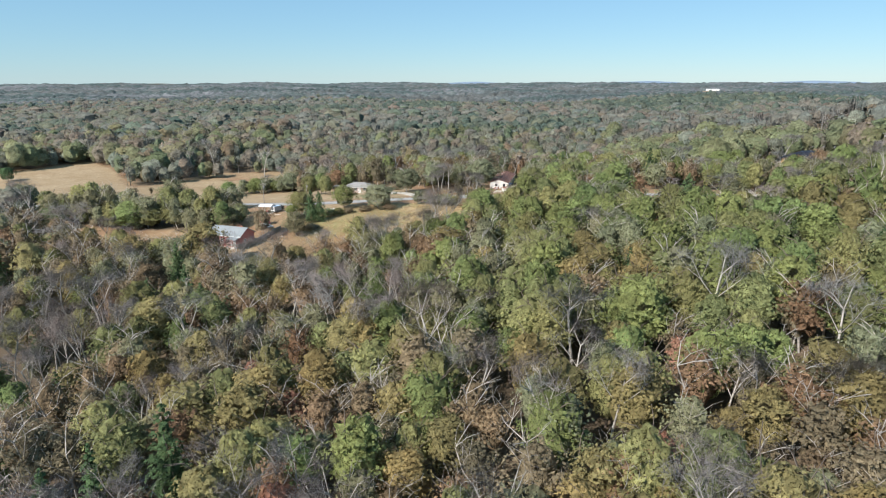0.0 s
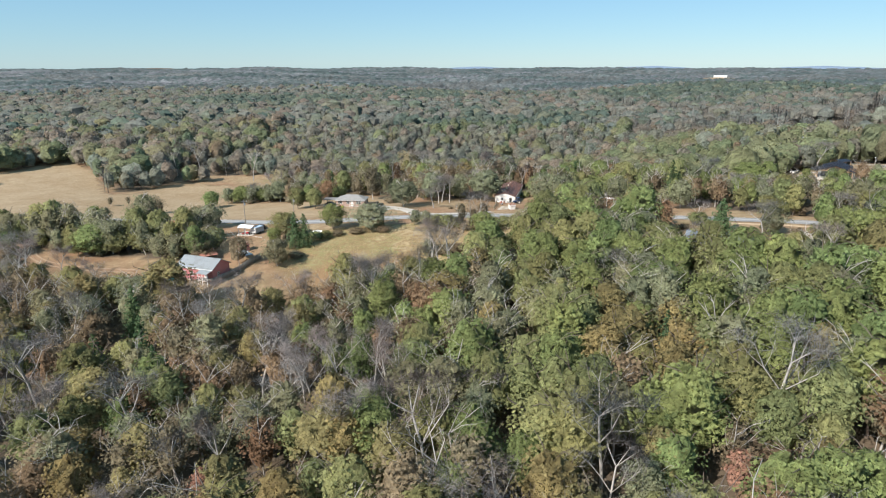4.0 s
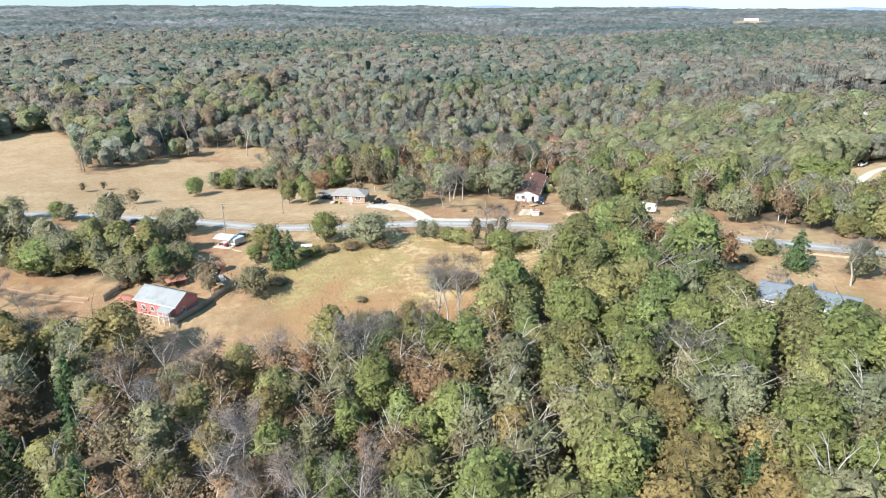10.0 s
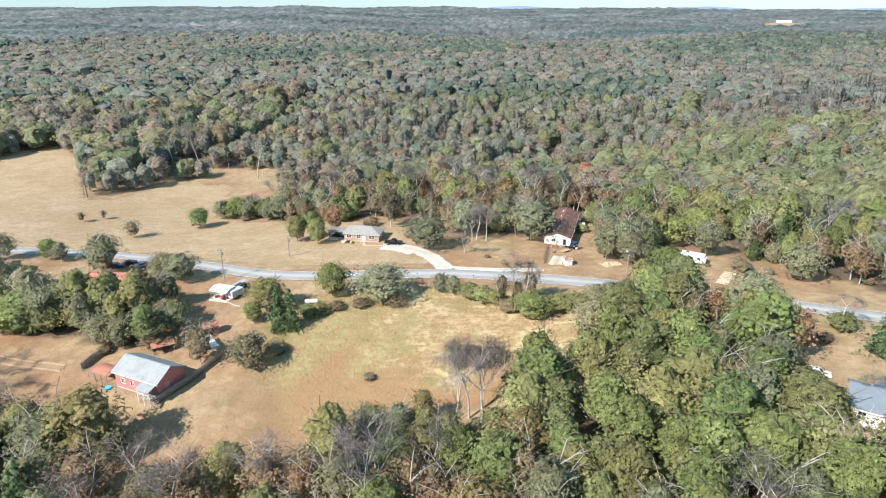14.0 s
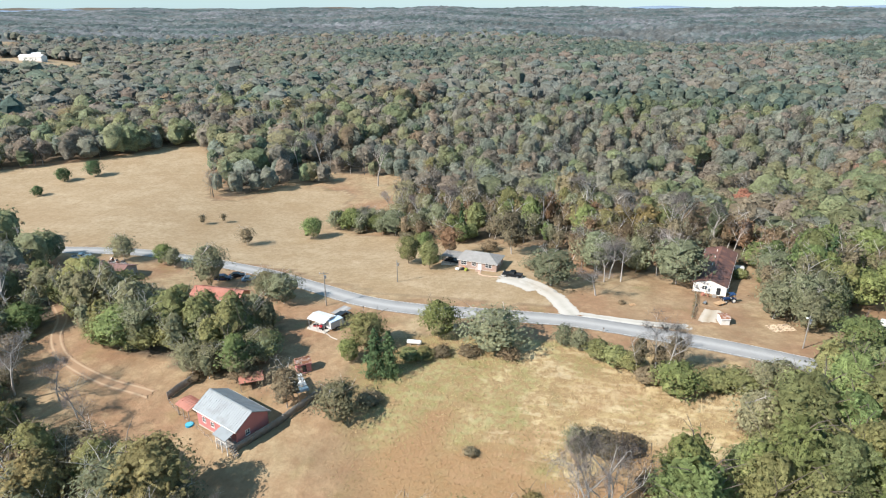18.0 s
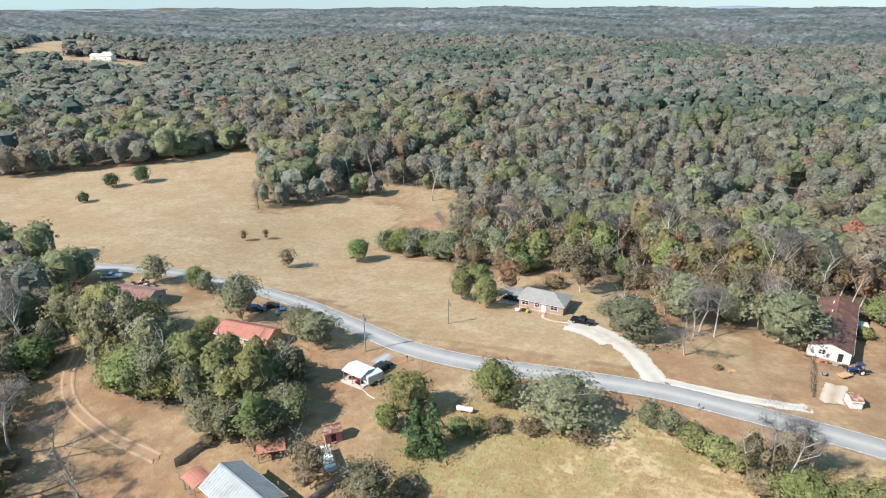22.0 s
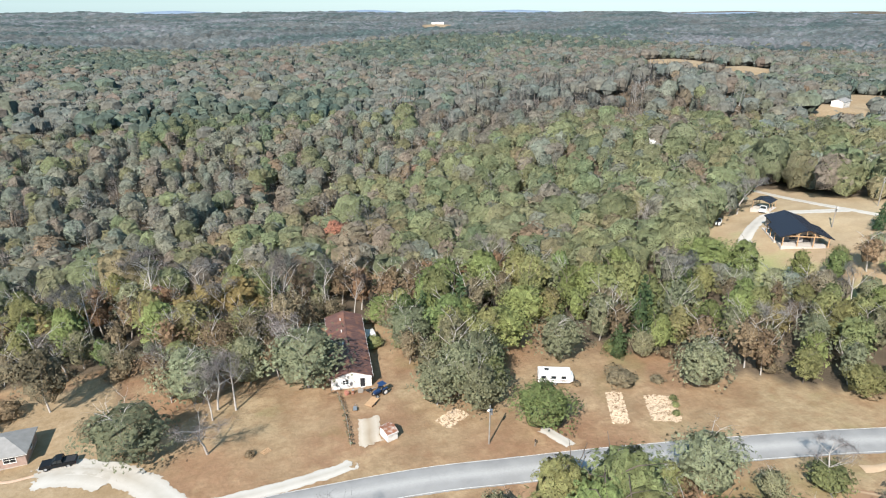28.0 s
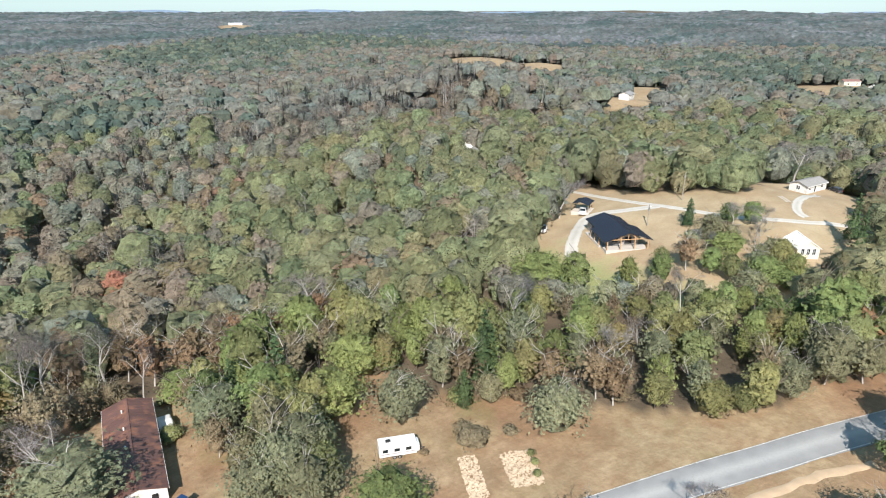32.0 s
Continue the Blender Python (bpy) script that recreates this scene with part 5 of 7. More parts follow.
def fence(name, label, pts, height, mat, board=0.16, gap=0.012, rail_mat=None):
    """A board fence along a line: posts, rails and each board."""
    root = thing(name, label, "fence", *pts[0])
    inv = root.matrix_basis.inverted()
    bmesh_one = mesh_of("board", [(a * board / 2, c * 0.012, z) for z in (0, height) for a, c in ((-1, -1), (1, -1), (1, 1), (-1, 1))],
                        [(0, 1, 5, 4), (1, 2, 6, 5), (2, 3, 7, 6), (3, 0, 4, 7), (4, 5, 6, 7), (3, 2, 1, 0)], 4, (mat,))
    count = 0
    for p, q in zip(pts, pts[1:]):
        p, q = Vector(p), Vector(q)
        d = q - p
        h = math.degrees(math.atan2(d.y, d.x))
        n = int(d.length / (board + gap))
        for i in range(n):
            o = p + d * ((i + 0.5) / n)
            ob = new("board", bmesh_one)
            ob.parent = root
            ob.matrix_basis = inv @ pose(o.x, o.y, gz(o.x, o.y) + 0.04 + rng.uniform(-0.03, 0.03), rng.uniform(-1, 1), rng.uniform(-0.6, 0.6), h)
        for i in range(int(d.length / 2.4) + 1):
            o = p + d * min(1, i * 2.4 / d.length)
            bm = boxes((-0.05, 0.05, 0.02, 0.12, -0.3, height + 0.08))
            ob = part("post", bm, rail_mat or mat, root)
            ob.matrix_basis = inv @ pose(o.x, o.y, gz(o.x, o.y), 0, 0, h)
        for zz in (0.35, height - 0.3):
            bm = bmesh.new()
            n = int(d.length / 2.4) + 1
            ps = [p + d * (i / n) for i in range(n + 1)]
            for a, c in zip(ps, ps[1:]):
                off = Vector((-d.y, d.x)).normalized() * 0.045
                rod(bm, (a.x + off.x, a.y + off.y, gz(a.x, a.y) + zz), (c.x + off.x, c.y + off.y, gz(c.x, c.y) + zz), 0.035, sides=4)
            ob = part("rail", bm, rail_mat or mat, root)
            ob.matrix_basis = inv
    return root


def wire_fence(label, pts, height, step=2.6):
    root = thing("wire_fence", label, "fence", *pts[0])
    inv = root.matrix_basis.inverted()
    line = smooth_line(pts, step)
    wires = bmesh.new()
    for i, q in enumerate(line):
        ob = part("post", rods(((0, 0, -0.3), (0, 0, height), 0.05, 0.045), sides=5), TIMBER, root)
        ob.matrix_basis = inv @ pose(q.x, q.y, gz(q.x, q.y), rng.uniform(-3, 3), rng.uniform(-3, 3), 0)
        if i:
            a = line[i - 1]
            for z in (0.3, 0.65, height - 0.08):
                rod(wires, (a.x, a.y, gz(a.x, a.y) + z), (q.x, q.y, gz(q.x, q.y) + z), 0.012, sides=3)
    ob = part("wire", wires, STEEL, root)
    ob.matrix_basis = inv
    return root

# ---- the red house with the zinc roof, its yard and fences ----
PX = [("s", -3.8, 1.2, 0.9, 1.1, "window"), ("s", -1.2, 1.2, 0.9, 1.1, "window"), ("s", 3.6, 0.05, 0.9, 2.0, "door"), ("e", -1.2, 1.3, 0.8, 1.0, "window"), ("n", 0, 1.2, 1.0, 1.1, "window"), ("w", 0, 1.2, 1.0, 1.1, "window")]
pink = house("red_house", "red-sided house with a stained grey metal roof beside a board fence", -68.6, 195.4, -19.7, 11.9, 7.2, 3.7, 1.9, SIDING_PINK, METAL_GREY, openings=PX, ribs=0.6)
deck = part("porch_deck", boxes((2.6, 5.9, -5.9, -3.65, 0.95, 1.05)), TIMBER, pink, "grey wooden porch deck")
for xp in (2.7, 4.2, 5.8):
    part("porch_post", boxes((xp - 0.06, xp + 0.06, -5.86, -5.74, -0.8, 3.0)), TRIM, deck)
for i in range(8):
    part("baluster", boxes((2.8 + i * 0.42, 2.84 + i * 0.42, -5.84, -5.80, 1.05, 1.95)), TRIM, deck)
part("handrail", boxes((2.65, 5.85, -5.86, -5.78, 1.953, 2.03)), TRIM, deck)
for i in range(5):
    part("step", boxes((5.95 + i * 0.3, 6.25 + i * 0.3, -5.6, -4.6, 0.75 - i * 0.3, 0.85 - i * 0.3)), TIMBER, deck)
bm = bmesh.new()
plate(bm, [(2.4, -6.2, 2.95), (6.1, -6.2, 2.95), (6.1, -3.7, 3.55), (2.4, -3.7, 3.55)], 0.08)
part("porch_roof", bm, METAL_GREY, pink)
canopy("open_carport", "small open carport with a faded orange-red metal roof", -79.0, 196.6, -20, 3.9, 3.4, 2.1, 0.45, METAL_RED, arch=True, slab=False)
fence("board_fence", "weathered grey upright-board privacy fence", [(-64.3, 188.9), (-60.6, 196.2), (-57.0, 203.6), (-55.6, 206.5)], 1.8, TIMBER)
fence("board_fence", "short weathered grey board fence by the clay track", [(-86.4, 199.2), (-85.8, 202.0), (-84.6, 205.2)], 1.8, TIMBER)
wire_fence("low wire fence on thin wooden posts round the yard", [(-64.6, 188.8), (-67.5, 189.0), (-75.0, 192.8), (-83.7, 197.2), (-86.2, 199.0)], 1.1)
shed = house("red_shed", "small red wooden shed with a rusty ribbed roof", -62.9, 213.4, 40, 3.0, 2.5, 2.1, 0.8, SIDING_PINK, METAL_RUST, over=0.15, openings=[("s", 0, 0.02, 0.9, 1.8, "dark")], ribs=0.3, trim=SIDING_PINK, category="shed")
lean = thing("lean_to_roof", "low tin lean-to with a rusty red edge under the trees", "shed", -71.5, 206.8, 35)
for sx in (-1, 1):
    for sy in (-1, 1):
        part("post", boxes((sx * 2.2 - 0.06, sx * 2.2 + 0.06, sy * 1.3 - 0.06, sy * 1.3 + 0.06, -0.3, 1.9 + 0.2 * sy)), TIMBER, lean)
bm = bmesh.new()
plate(bm, [(-2.5, -1.6, 1.9), (2.5, -1.6, 1.9), (2.5, 1.6, 2.3), (-2.5, 1.6, 2.3)], 0.06)
part("roof", bm, METAL_RED, lean)
lean2 = thing("tin_roof_shelter", "long low shelter roofed with bright bare tin sheets", "shed", -60.5, 207.0, -48)
for sx in (-1, 0, 1):
    for sy in (-1, 1):
        part("post", boxes((sx * 3 - 0.06, sx * 3 + 0.06, sy * 1.0 - 0.06, sy * 1.0 + 0.06, -0.4, 1.9)), TIMBER, lean2)
for i in range(8):
    part("tin_sheet", boxes((-3.4 + i * 0.86, -2.56 + i * 0.86, -1.3, 1.3, 1.92 + 0.02 * (i % 2), 1.94 + 0.02 * (i % 2))), METAL_GREY if i % 3 else METAL_WHITE, lean2)
pool = thing("paddling_pool", "small round blue plastic paddling pool", "paddling pool", -77.3, 193.6)
part("wall", rods(((0, 0, -0.1), (0, 0, 0.3), 0.75, 0.8), sides=18), paint("pool_blue", (0.03, 0.3, 0.5), 0.4, 0), pool)
part("water", rods(((0, 0, 0.303), (0, 0, 0.31), 0.68), sides=18), paint("pool_water", (0.10, 0.45, 0.55), 0.1, 0), pool)

# ---- white carport by the short driveway ----
canopy("white_carport", "open carport with a low white gable roof on slim posts", -66.7, 230.7, -14, 4.9, 4.3, 2.3, 0.6, METAL_WHITE)
trailer = thing("cargo_trailer", "pale blue-grey enclosed cargo trailer parked beside the carport", "trailer", -63.4, 230.8, 62)
part("body", boxes((-1.9, 1.9, -1.0, 1.0, 0.55, 2.35), bevel=0.12), paint("trailer_grey", (0.40, 0.43, 0.45), 0.45), trailer)
part("roof", boxes((-1.8, 1.8, -0.93, 0.93, 2.35, 2.40), bevel=0.02), paint("trailer_roof", (0.50, 0.60, 0.70), 0.4), trailer)
part("hitch", rods(((1.85, 0.5, 0.5), (3.0, 0, 0.5), 0.05), ((1.85, -0.5, 0.5), (3.0, 0, 0.5), 0.05), sides=5), STEEL, trailer)
part("door_seam", boxes((-1.93, -1.905, -0.85, 0.85, 0.7, 2.2)), TRIM, trailer)
for s in (-1, 1):
    wheel(trailer, -0.2, s * 0.95, 0.33, 0.33, 0.2)
    part("fender", boxes((-0.65, 0.25, s * 1.06 - 0.08, s * 1.06 + 0.08, 0.70, 0.78)), DARK, trailer)
vehicle("suv", "dark grey car parked at the end of the short driveway", -63.6, 235.6, 75, paint("charcoal_paint", (0.025, 0.03, 0.035)))
mower = thing("riding_mower", "red riding mower stored under the carport", "mower", -66.0, 229.4, 150, lift=0.05)
part("hood", boxes((0.1, 1.0, -0.3, 0.3, 0.35, 0.85), bevel=0.08), paint("mower_red", (0.5, 0.03, 0.04)), mower)
part("seat", boxes((-0.55, -0.1, -0.25, 0.25, 0.6, 0.95), bevel=0.06), DARK, mower)
part("deck", boxes((-0.5, 0.5, -0.55, 0.55, 0.16, 0.3), bevel=0.04), DARK, mower)
part("steering_wheel", rods(((0.0, 0, 0.98), (0.03, 0, 1.01), 0.2), ((0.12, 0, 0.8), (0.02, 0, 1.0), 0.025), sides=8), DARK, mower)
for xw, r in ((0.75, 0.2), (-0.45, 0.28)):
    for s in (-1, 1):
        wheel(mower, xw, s * 0.45, r, r, 0.2)
chest = thing("storage_box", "red plastic storage box under the carport", "box", -68.2, 230.3, 20, lift=0.05)
part("body", boxes((-0.6, 0.6, -0.35, 0.35, 0, 0.6), bevel=0.04), paint("box_red", (0.42, 0.05, 0.05), 0.5, 0), chest)
part("lid", boxes((-0.63, 0.63, -0.38, 0.38, 0.603, 0.68), bevel=0.02), DARK, chest)
edging = thing("stone_edging", "line of pale edging stones across the grass", "edging", -63.4, 227.2)
for i in range(16):
    t = i / 15
    px, py = (-66.0 + 3.2 * t * 1.9, 229.0 - 2.2 * t * 1.9) if t < 0.55 else (-62.8 + (t - 0.55) * 4.6, 226.6 - (t - 0.55) * 1.7)
    ob = part("stone", boxes((-0.22, 0.22, -0.1, 0.1, -0.1, 0.12), bevel=0.03), CONCRETE, edging)
    ob.matrix_basis = edging.matrix_basis.inverted() @ pose(px, py, gz(px, py), 0, 0, rng.uniform(-60, 0))
tank = thing("propane_tank", "white horizontal propane tank on low legs in the shade", "gas tank", -42.2, 226.9, 6)
bm = rods(((-1.4, 0, 0.75), (1.4, 0, 0.75), 0.5), sides=16)
for s in (-1, 1):
    bmesh.ops.create_uvsphere(bm, u_segments=14, v_segments=8, radius=0.5, matrix=Matrix.Translation((s * 1.4, 0, 0.75)) @ Matrix.Diagonal((0.6, 0.99, 0.99, 1)))
part("vessel", bm, TRIM, tank)
part("valve_dome", rods(((0, 0, 1.22), (0, 0, 1.42), 0.17), sides=10), STEEL, tank)
for s in (-1, 1):
    part("leg", boxes((s * 0.9 - 0.1, s * 0.9 + 0.1, -0.35, 0.35, -0.2, 0.35)), CONCRETE, tank)


def mailbox(x, y, heading):
    root = thing("mailbox", "dark mailbox on a short wooden post at the roadside", "mailbox", x, y, heading, group="roadside mailboxes")
    part("post", boxes((-0.05, 0.05, -0.05, 0.05, -0.3, 1.05)), TIMBER, root)
    bm = boxes((-0.26, 0.26, -0.09, 0.09, 1.053, 1.2))
    rod(bm, (-0.26, 0, 1.2), (0.26, 0, 1.2), 0.09, sides=10)
    part("box", bm, DARK, root)
    part("flag", boxes((0.05, 0.1, 0.095, 0.105, 1.15, 1.35)), TAIL, root)


for mx, my, mh in ((-60.0, 240.2, 90), (-1.5, 239.4, 90), (44.6, 234.6, 65), (78.6, 210.5, 60)):
    mailbox(mx, my, mh)
utility_pole(-70.9, 241.6, 9.5, "tall wooden utility pole with a transformer beside the road", crossarm=True)
utility_pole(-58.1, 260.4, 6.8, "wooden utility pole leaning slightly in the dry field")
utility_pole(38.5, 239.0, 7.6, "wooden pole with a white yard lamp", lamp=True)
utility_pole(-187.0, 256.5, 9.0, "dark wooden utility pole beside the road", crossarm=True)
utility_pole(-101.0, 230.2, 6.0, "short wooden service pole behind the house")
utility_pole(169.7, 272.7, 6.5, "thin wooden pole on the lawn", lamp=True)
utility_pole(191.1, 273.8, 9.0, "wooden utility pole along the gravel lane", crossarm=True)

# ---- the peach house with the red roof ----
red = house("peach_house", "small peach-walled house with a red metal roof", -99.8, 238.2, 1.5, 13.6, 6.4, 2.6, 1.4, SIDING_PEACH, METAL_RED, openings=[("s", -4.5, 0.9, 1.0, 1.1, "window"), ("s", -1.8, 0.02, 0.9, 2.0, "dark"), ("s", 1.5, 0.9, 1.2, 1.1, "window"), ("s", 4.6, 0.9, 1.0, 1.1, "window"), ("e", 0, 0.9, 1.0, 1.1, "window"), ("w", 0, 0.9, 1.0, 1.1, "window"), ("n", -2, 0.02, 0.9, 2.0, "door"), ("n", 2, 0.9, 1.1, 1.1, "window")], ribs=0.5)
dk = part("deck", boxes((-4.0, -0.2, -6.1, -3.25, 0.1, 0.22)), TIMBER, red, "grey wooden back deck")
for i in range(7):
    part("deck_post", boxes((-3.95 + i * 0.6, -3.87 + i * 0.6, -6.08, -6.0, -0.3, 1.1)), TIMBER, dk)
part("deck_rail", boxes((-4.0, -0.2, -6.1, -6.02, 1.103, 1.18)), TIMBER, dk)
table = thing("patio_table", "pale round patio table on the back deck", "table", -103.0, 233.2, 0, lift=0.55)
part("tabletop", rods(((0, 0, 0.7), (0, 0, 0.75), 0.6), sides=14), TRIM, table)
part("leg", rods(((0, 0, -0.2), (0, 0, 0.7), 0.06), sides=6), STEEL, table)
tarp = thing("tarpaulin_pile", "low heap under a pale grey tarpaulin", "tarpaulin", -101.2, 228.2)
bm = bmesh.new()
bmesh.ops.create_icosphere(bm, subdivisions=3, radius=1.0, matrix=Matrix.Diagonal((1.5, 0.9, 0.7, 1)))
for v in bm.verts:
    v.co += v.co.normalized() * 0.18 * noise.noise(v.co * 1.7)
part("sheet", bm, TRIM, tarp)
vehicle("suv", "dark blue car parked under the roadside tree", -109.4, 253.2, 20, paint("navy_paint", (0.012, 0.02, 0.05)), "cars by the peach house")
vehicle("car", "black car parked beside the road in shade", -106.9, 256.6, 30, paint("black_paint", (0.012, 0.012, 0.014)), "cars by the peach house")
vehicle("car", "light blue-grey car parked beside the road", -101.4, 254.6, 38, paint("silver_blue_paint", (0.28, 0.36, 0.44)), "cars by the peach house")

# ---- the brown-roofed house with the swimming pool ----
house("brown_roof_house", "low house with a faded brown-red shingle roof beside a pool", -144.0, 246.6, 6, 13.6, 8.4, 2.6, 1.5, SIDING_GREY, SHINGLE_BROWN, openings=[("s", -4, 0.9, 1.4, 1.1, "window"), ("s", 0, 0.02, 1.6, 2.0, "dark"), ("s", 4, 0.9, 1.4, 1.1, "window"), ("e", -1, 0.02, 0.9, 2.0, "door"), ("e", 2, 0.9, 1.2, 1.1, "window"), ("n", -3, 0.9, 1.2, 1.1, "window"), ("n", 3, 0.02, 0.9, 2.0, "door"), ("w", 0, 0.9, 1.2, 1.1, "window")])
sp = thing("swimming_pool", "blue swimming pool with a pale concrete surround", "swimming pool", -154.6, 246.6, 62)
part("surround", boxes((-4.2, 4.2, -2.9, -1.75, -0.6, 0.42), (-4.2, 4.2, 1.75, 2.9, -0.6, 0.42), (-4.2, -3.05, -1.748, 1.748, -0.6, 0.42), (3.05, 4.2, -1.748, 1.748, -0.6, 0.42)), CONCRETE, sp)
part("water", boxes((-3.04, 3.04, -1.74, 1.74, -0.5, 0.28)), paint("pool_water_blue", (0.015, 0.16, 0.36), 0.08, 0), sp)
part("ladder", rods(((2.6, 1.6, 0.2), (2.6, 1.6, 1.1), 0.03), ((2.2, 1.6, 0.2), (2.2, 1.6, 1.1), 0.03), sides=5), STEEL, sp)
slide = thing("pool_slide", "small red pool slide", "slide", -151.3, 245.8, 150, lift=0.42)
bm = bmesh.new()
plate(bm, [(-1.2, -0.3, 0.25), (1.0, -0.3, 1.3), (1.0, 0.3, 1.3), (-1.2, 0.3, 0.25)], 0.08)
part("chute", bm, TAIL, slide)
part("ladder", rods(((1.0, -0.25, -0.1), (1.0, -0.25, 1.5), 0.03), ((1.0, 0.25, -0.1), (1.0, 0.25, 1.5), 0.03), sides=5), STEEL, slide)
vehicle("pickup", "white pickup truck parked in the yard by the road", -163.6, 256.9, 34, paint("white_paint", (0.75, 0.75, 0.74)))
for i, (jx_, jy_) in enumerate(((-154, 255.6), (-152.2, 256.6), (-150.4, 257.0), (-153.0, 258.0), (-149.0, 255.8), (-147.4, 256.6))):
    j = thing("scrap_heap", "jumbled heap of dark scrap metal and junk", "scrap", jx_, jy_, 37 * i, group="scrap in the yard")
    part("frame", boxes((-0.8, 0.8, -0.5, 0.5, 0, 0.5), bevel=0.06), (METAL_RUST, DARK, STEEL)[i % 3], j)
    part("panel", boxes((-0.5, 0.6, -0.4, 0.2, 0.503, 0.95), bevel=0.05), (DARK, METAL_RUST, DARK)[i % 3], j)
    part("bar", rods(((-0.7, 0.1, 0.5), (0.6, 0.3, 1.4), 0.05), sides=5), STEEL, j)

# ---- the ranch house and its black pickup ----
ranch = house("ranch_house", "low brick ranch house with a grey hipped shingle roof", -38.1, 278.2, -5.5, 11.6, 7.0, 2.6, 1.5, BRICK, SHINGLE_GREY, "hip", openings=[("s", -4.2, 0.9, 1.6, 1.2, "window"), ("s", -1.0, 0.9, 1.2, 1.2, "window"), ("s", 0.7, 0.02, 0.95, 2.0, "door"), ("s", 3.4, 0.9, 1.8, 1.2, "window"), ("e", 0, 0.9, 1.2, 1.1, "window"), ("w", 0, 0.9, 1.0, 1.1, "window"), ("n", -2, 0.9, 1.2, 1.1, "window"), ("n", 2, 0.02, 0.9, 2.0, "door")])
st = part("front_steps", boxes((0.0, 1.5, -4.7, -3.52, -0.6, 0.0), (0.0, 1.5, -5.1, -4.7, -0.8, -0.2)), BRICK, ranch, "brick front steps with white rails")
for s in (0.03, 1.47):
    part("rail", rods(((s, -3.6, 0.9), (s, -5.0, 0.7), 0.035), ((s, -5.0, -0.5), (s, -5.0, 0.7), 0.035), ((s, -4.2, -0.1), (s, -4.2, 0.82), 0.03), sides=5), TRIM, st)
canopy("side_carport", "dark flat-roofed carport at the end of the house", -47.0, 279.4, -5.5, 5.2, 4.6, 2.3, 0.12, SHINGLE_GREY, post_mat=DARK)
vehicle("car", "dark car under the side carport", -47.2, 279.2, -5, paint("dark_car_paint", (0.02, 0.022, 0.026)))
vehicle("pickup", "black pickup truck parked on the white gravel drive", -27.3, 269.9, 172, paint("black_truck_paint", (0.010, 0.011, 0.013)))
path_mat = plain("brick_path", (0.55, 0.38, 0.27), 0.9, vary=0.2, scale=4)
tagged(ribbon("garden_path", [(-37.3, 273.2), (-37.0, 271.2), (-34.5, 269.8), (-31.0, 269.2)], 0.8, path_mat, 0.16, 2), "curved brick garden path to the front steps", "path", kind="structure")
for i, (tx, ty, c) in enumerate(((-44.0, 273.0, (0.75, 0.74, 0.7)), (-42.6, 273.4, (0.05, 0.05, 0.05)), (-41.4, 273.0, (0.35, 0.4, 0.08)), (-42.2, 274.2, (0.6, 0.25, 0.12)))):
    toy = thing("yard_clutter", "garden machine and odds and ends against the house", "yard clutter", tx, ty, 40 * i, group="clutter by the ranch house")
    part("body", boxes((-0.55, 0.55, -0.35, 0.35, 0.15, 0.75), bevel=0.1), paint("clutter_paint", c, 0.5, 0), toy)
    part("handle", rods(((-0.5, 0, 0.6), (-1.0, 0, 1.0), 0.03), sides=5), STEEL, toy)
    for s in (-1, 1):
        wheel(toy, 0.3, s * 0.35, 0.18, 0.18, 0.1)

# ---- the long brown-roofed barn, its yard and machines ----
barn = house("long_barn", "long white-walled barn with a stained brown metal roof", 26.8, 281.5, 77, 26.0, 8.0, 2.6, 1.3, SIDING_WHITE, METAL_BROWN, over=0.3, openings=[("w", -2.2, 0.02, 0.95, 2.0, "dark"), ("w", 1.2, 0.9, 1.0, 1.0, "window"), ("s", -9, 0.02, 2.4, 2.2, "dark"), ("s", -3, 0.9, 1.0, 1.0, "window"), ("s", 4, 0.9, 1.0, 1.0, "window"), ("s", 9, 0.9, 1.0, 1.0, "window"), ("n", -6, 0.9, 1.0, 1.0, "window"), ("n", 2, 0.02, 0.9, 2.0, "door")], ribs=0.9, category="barn")
for i in range(3):
    part("roof_vent", rods(((-2 + i * 5.5, 0.9, 3.2), (-2 + i * 5.5, 0.9, 4.3), 0.12), sides=8), TRIM, barn)
camper = thing("pontoon_boat", "white pontoon boat under a pale cover on a trailer", "boat", 34.0, 287.6, 80)
for s in (-1, 1):
    part("pontoon", rods(((-3.1, s * 0.95, 0.75), (2.7, s * 0.95, 0.75), 0.32), ((2.7, s * 0.95, 0.75), (3.3, s * 0.95, 0.85), 0.32, 0.08), sides=10), STEEL, camper)
    wheel(camper, -0.4, s * 1.0, 0.3, 0.3, 0.18)
part("deck", boxes((-3.1, 2.9, -1.2, 1.2, 1.05, 1.15)), DARK, camper)
bm = bmesh.new()
prism(bm, [(-3.1, 1.153), (2.9, 1.153), (2.6, 1.75), (0.2, 2.2), (-2.7, 1.8)], -1.2, 1.2)
bmesh.ops.bevel(bm, geom=bm.edges[:], offset=0.15, segments=2, affect="EDGES")
part("cover", bm, plain("boat_cover", (0.62, 0.60, 0.58), 0.8, vary=0.12), camper)
house("white_shed", "tiny white shed with a rusty tin roof", 24.6, 249.3, 10, 1.9, 2.7, 1.5, 0.4, SIDING_WHITE, METAL_RUST, over=0.12, openings=[("n", 0, 0.02, 0.75, 1.35, "dark")], ribs=0.3, category="shed")


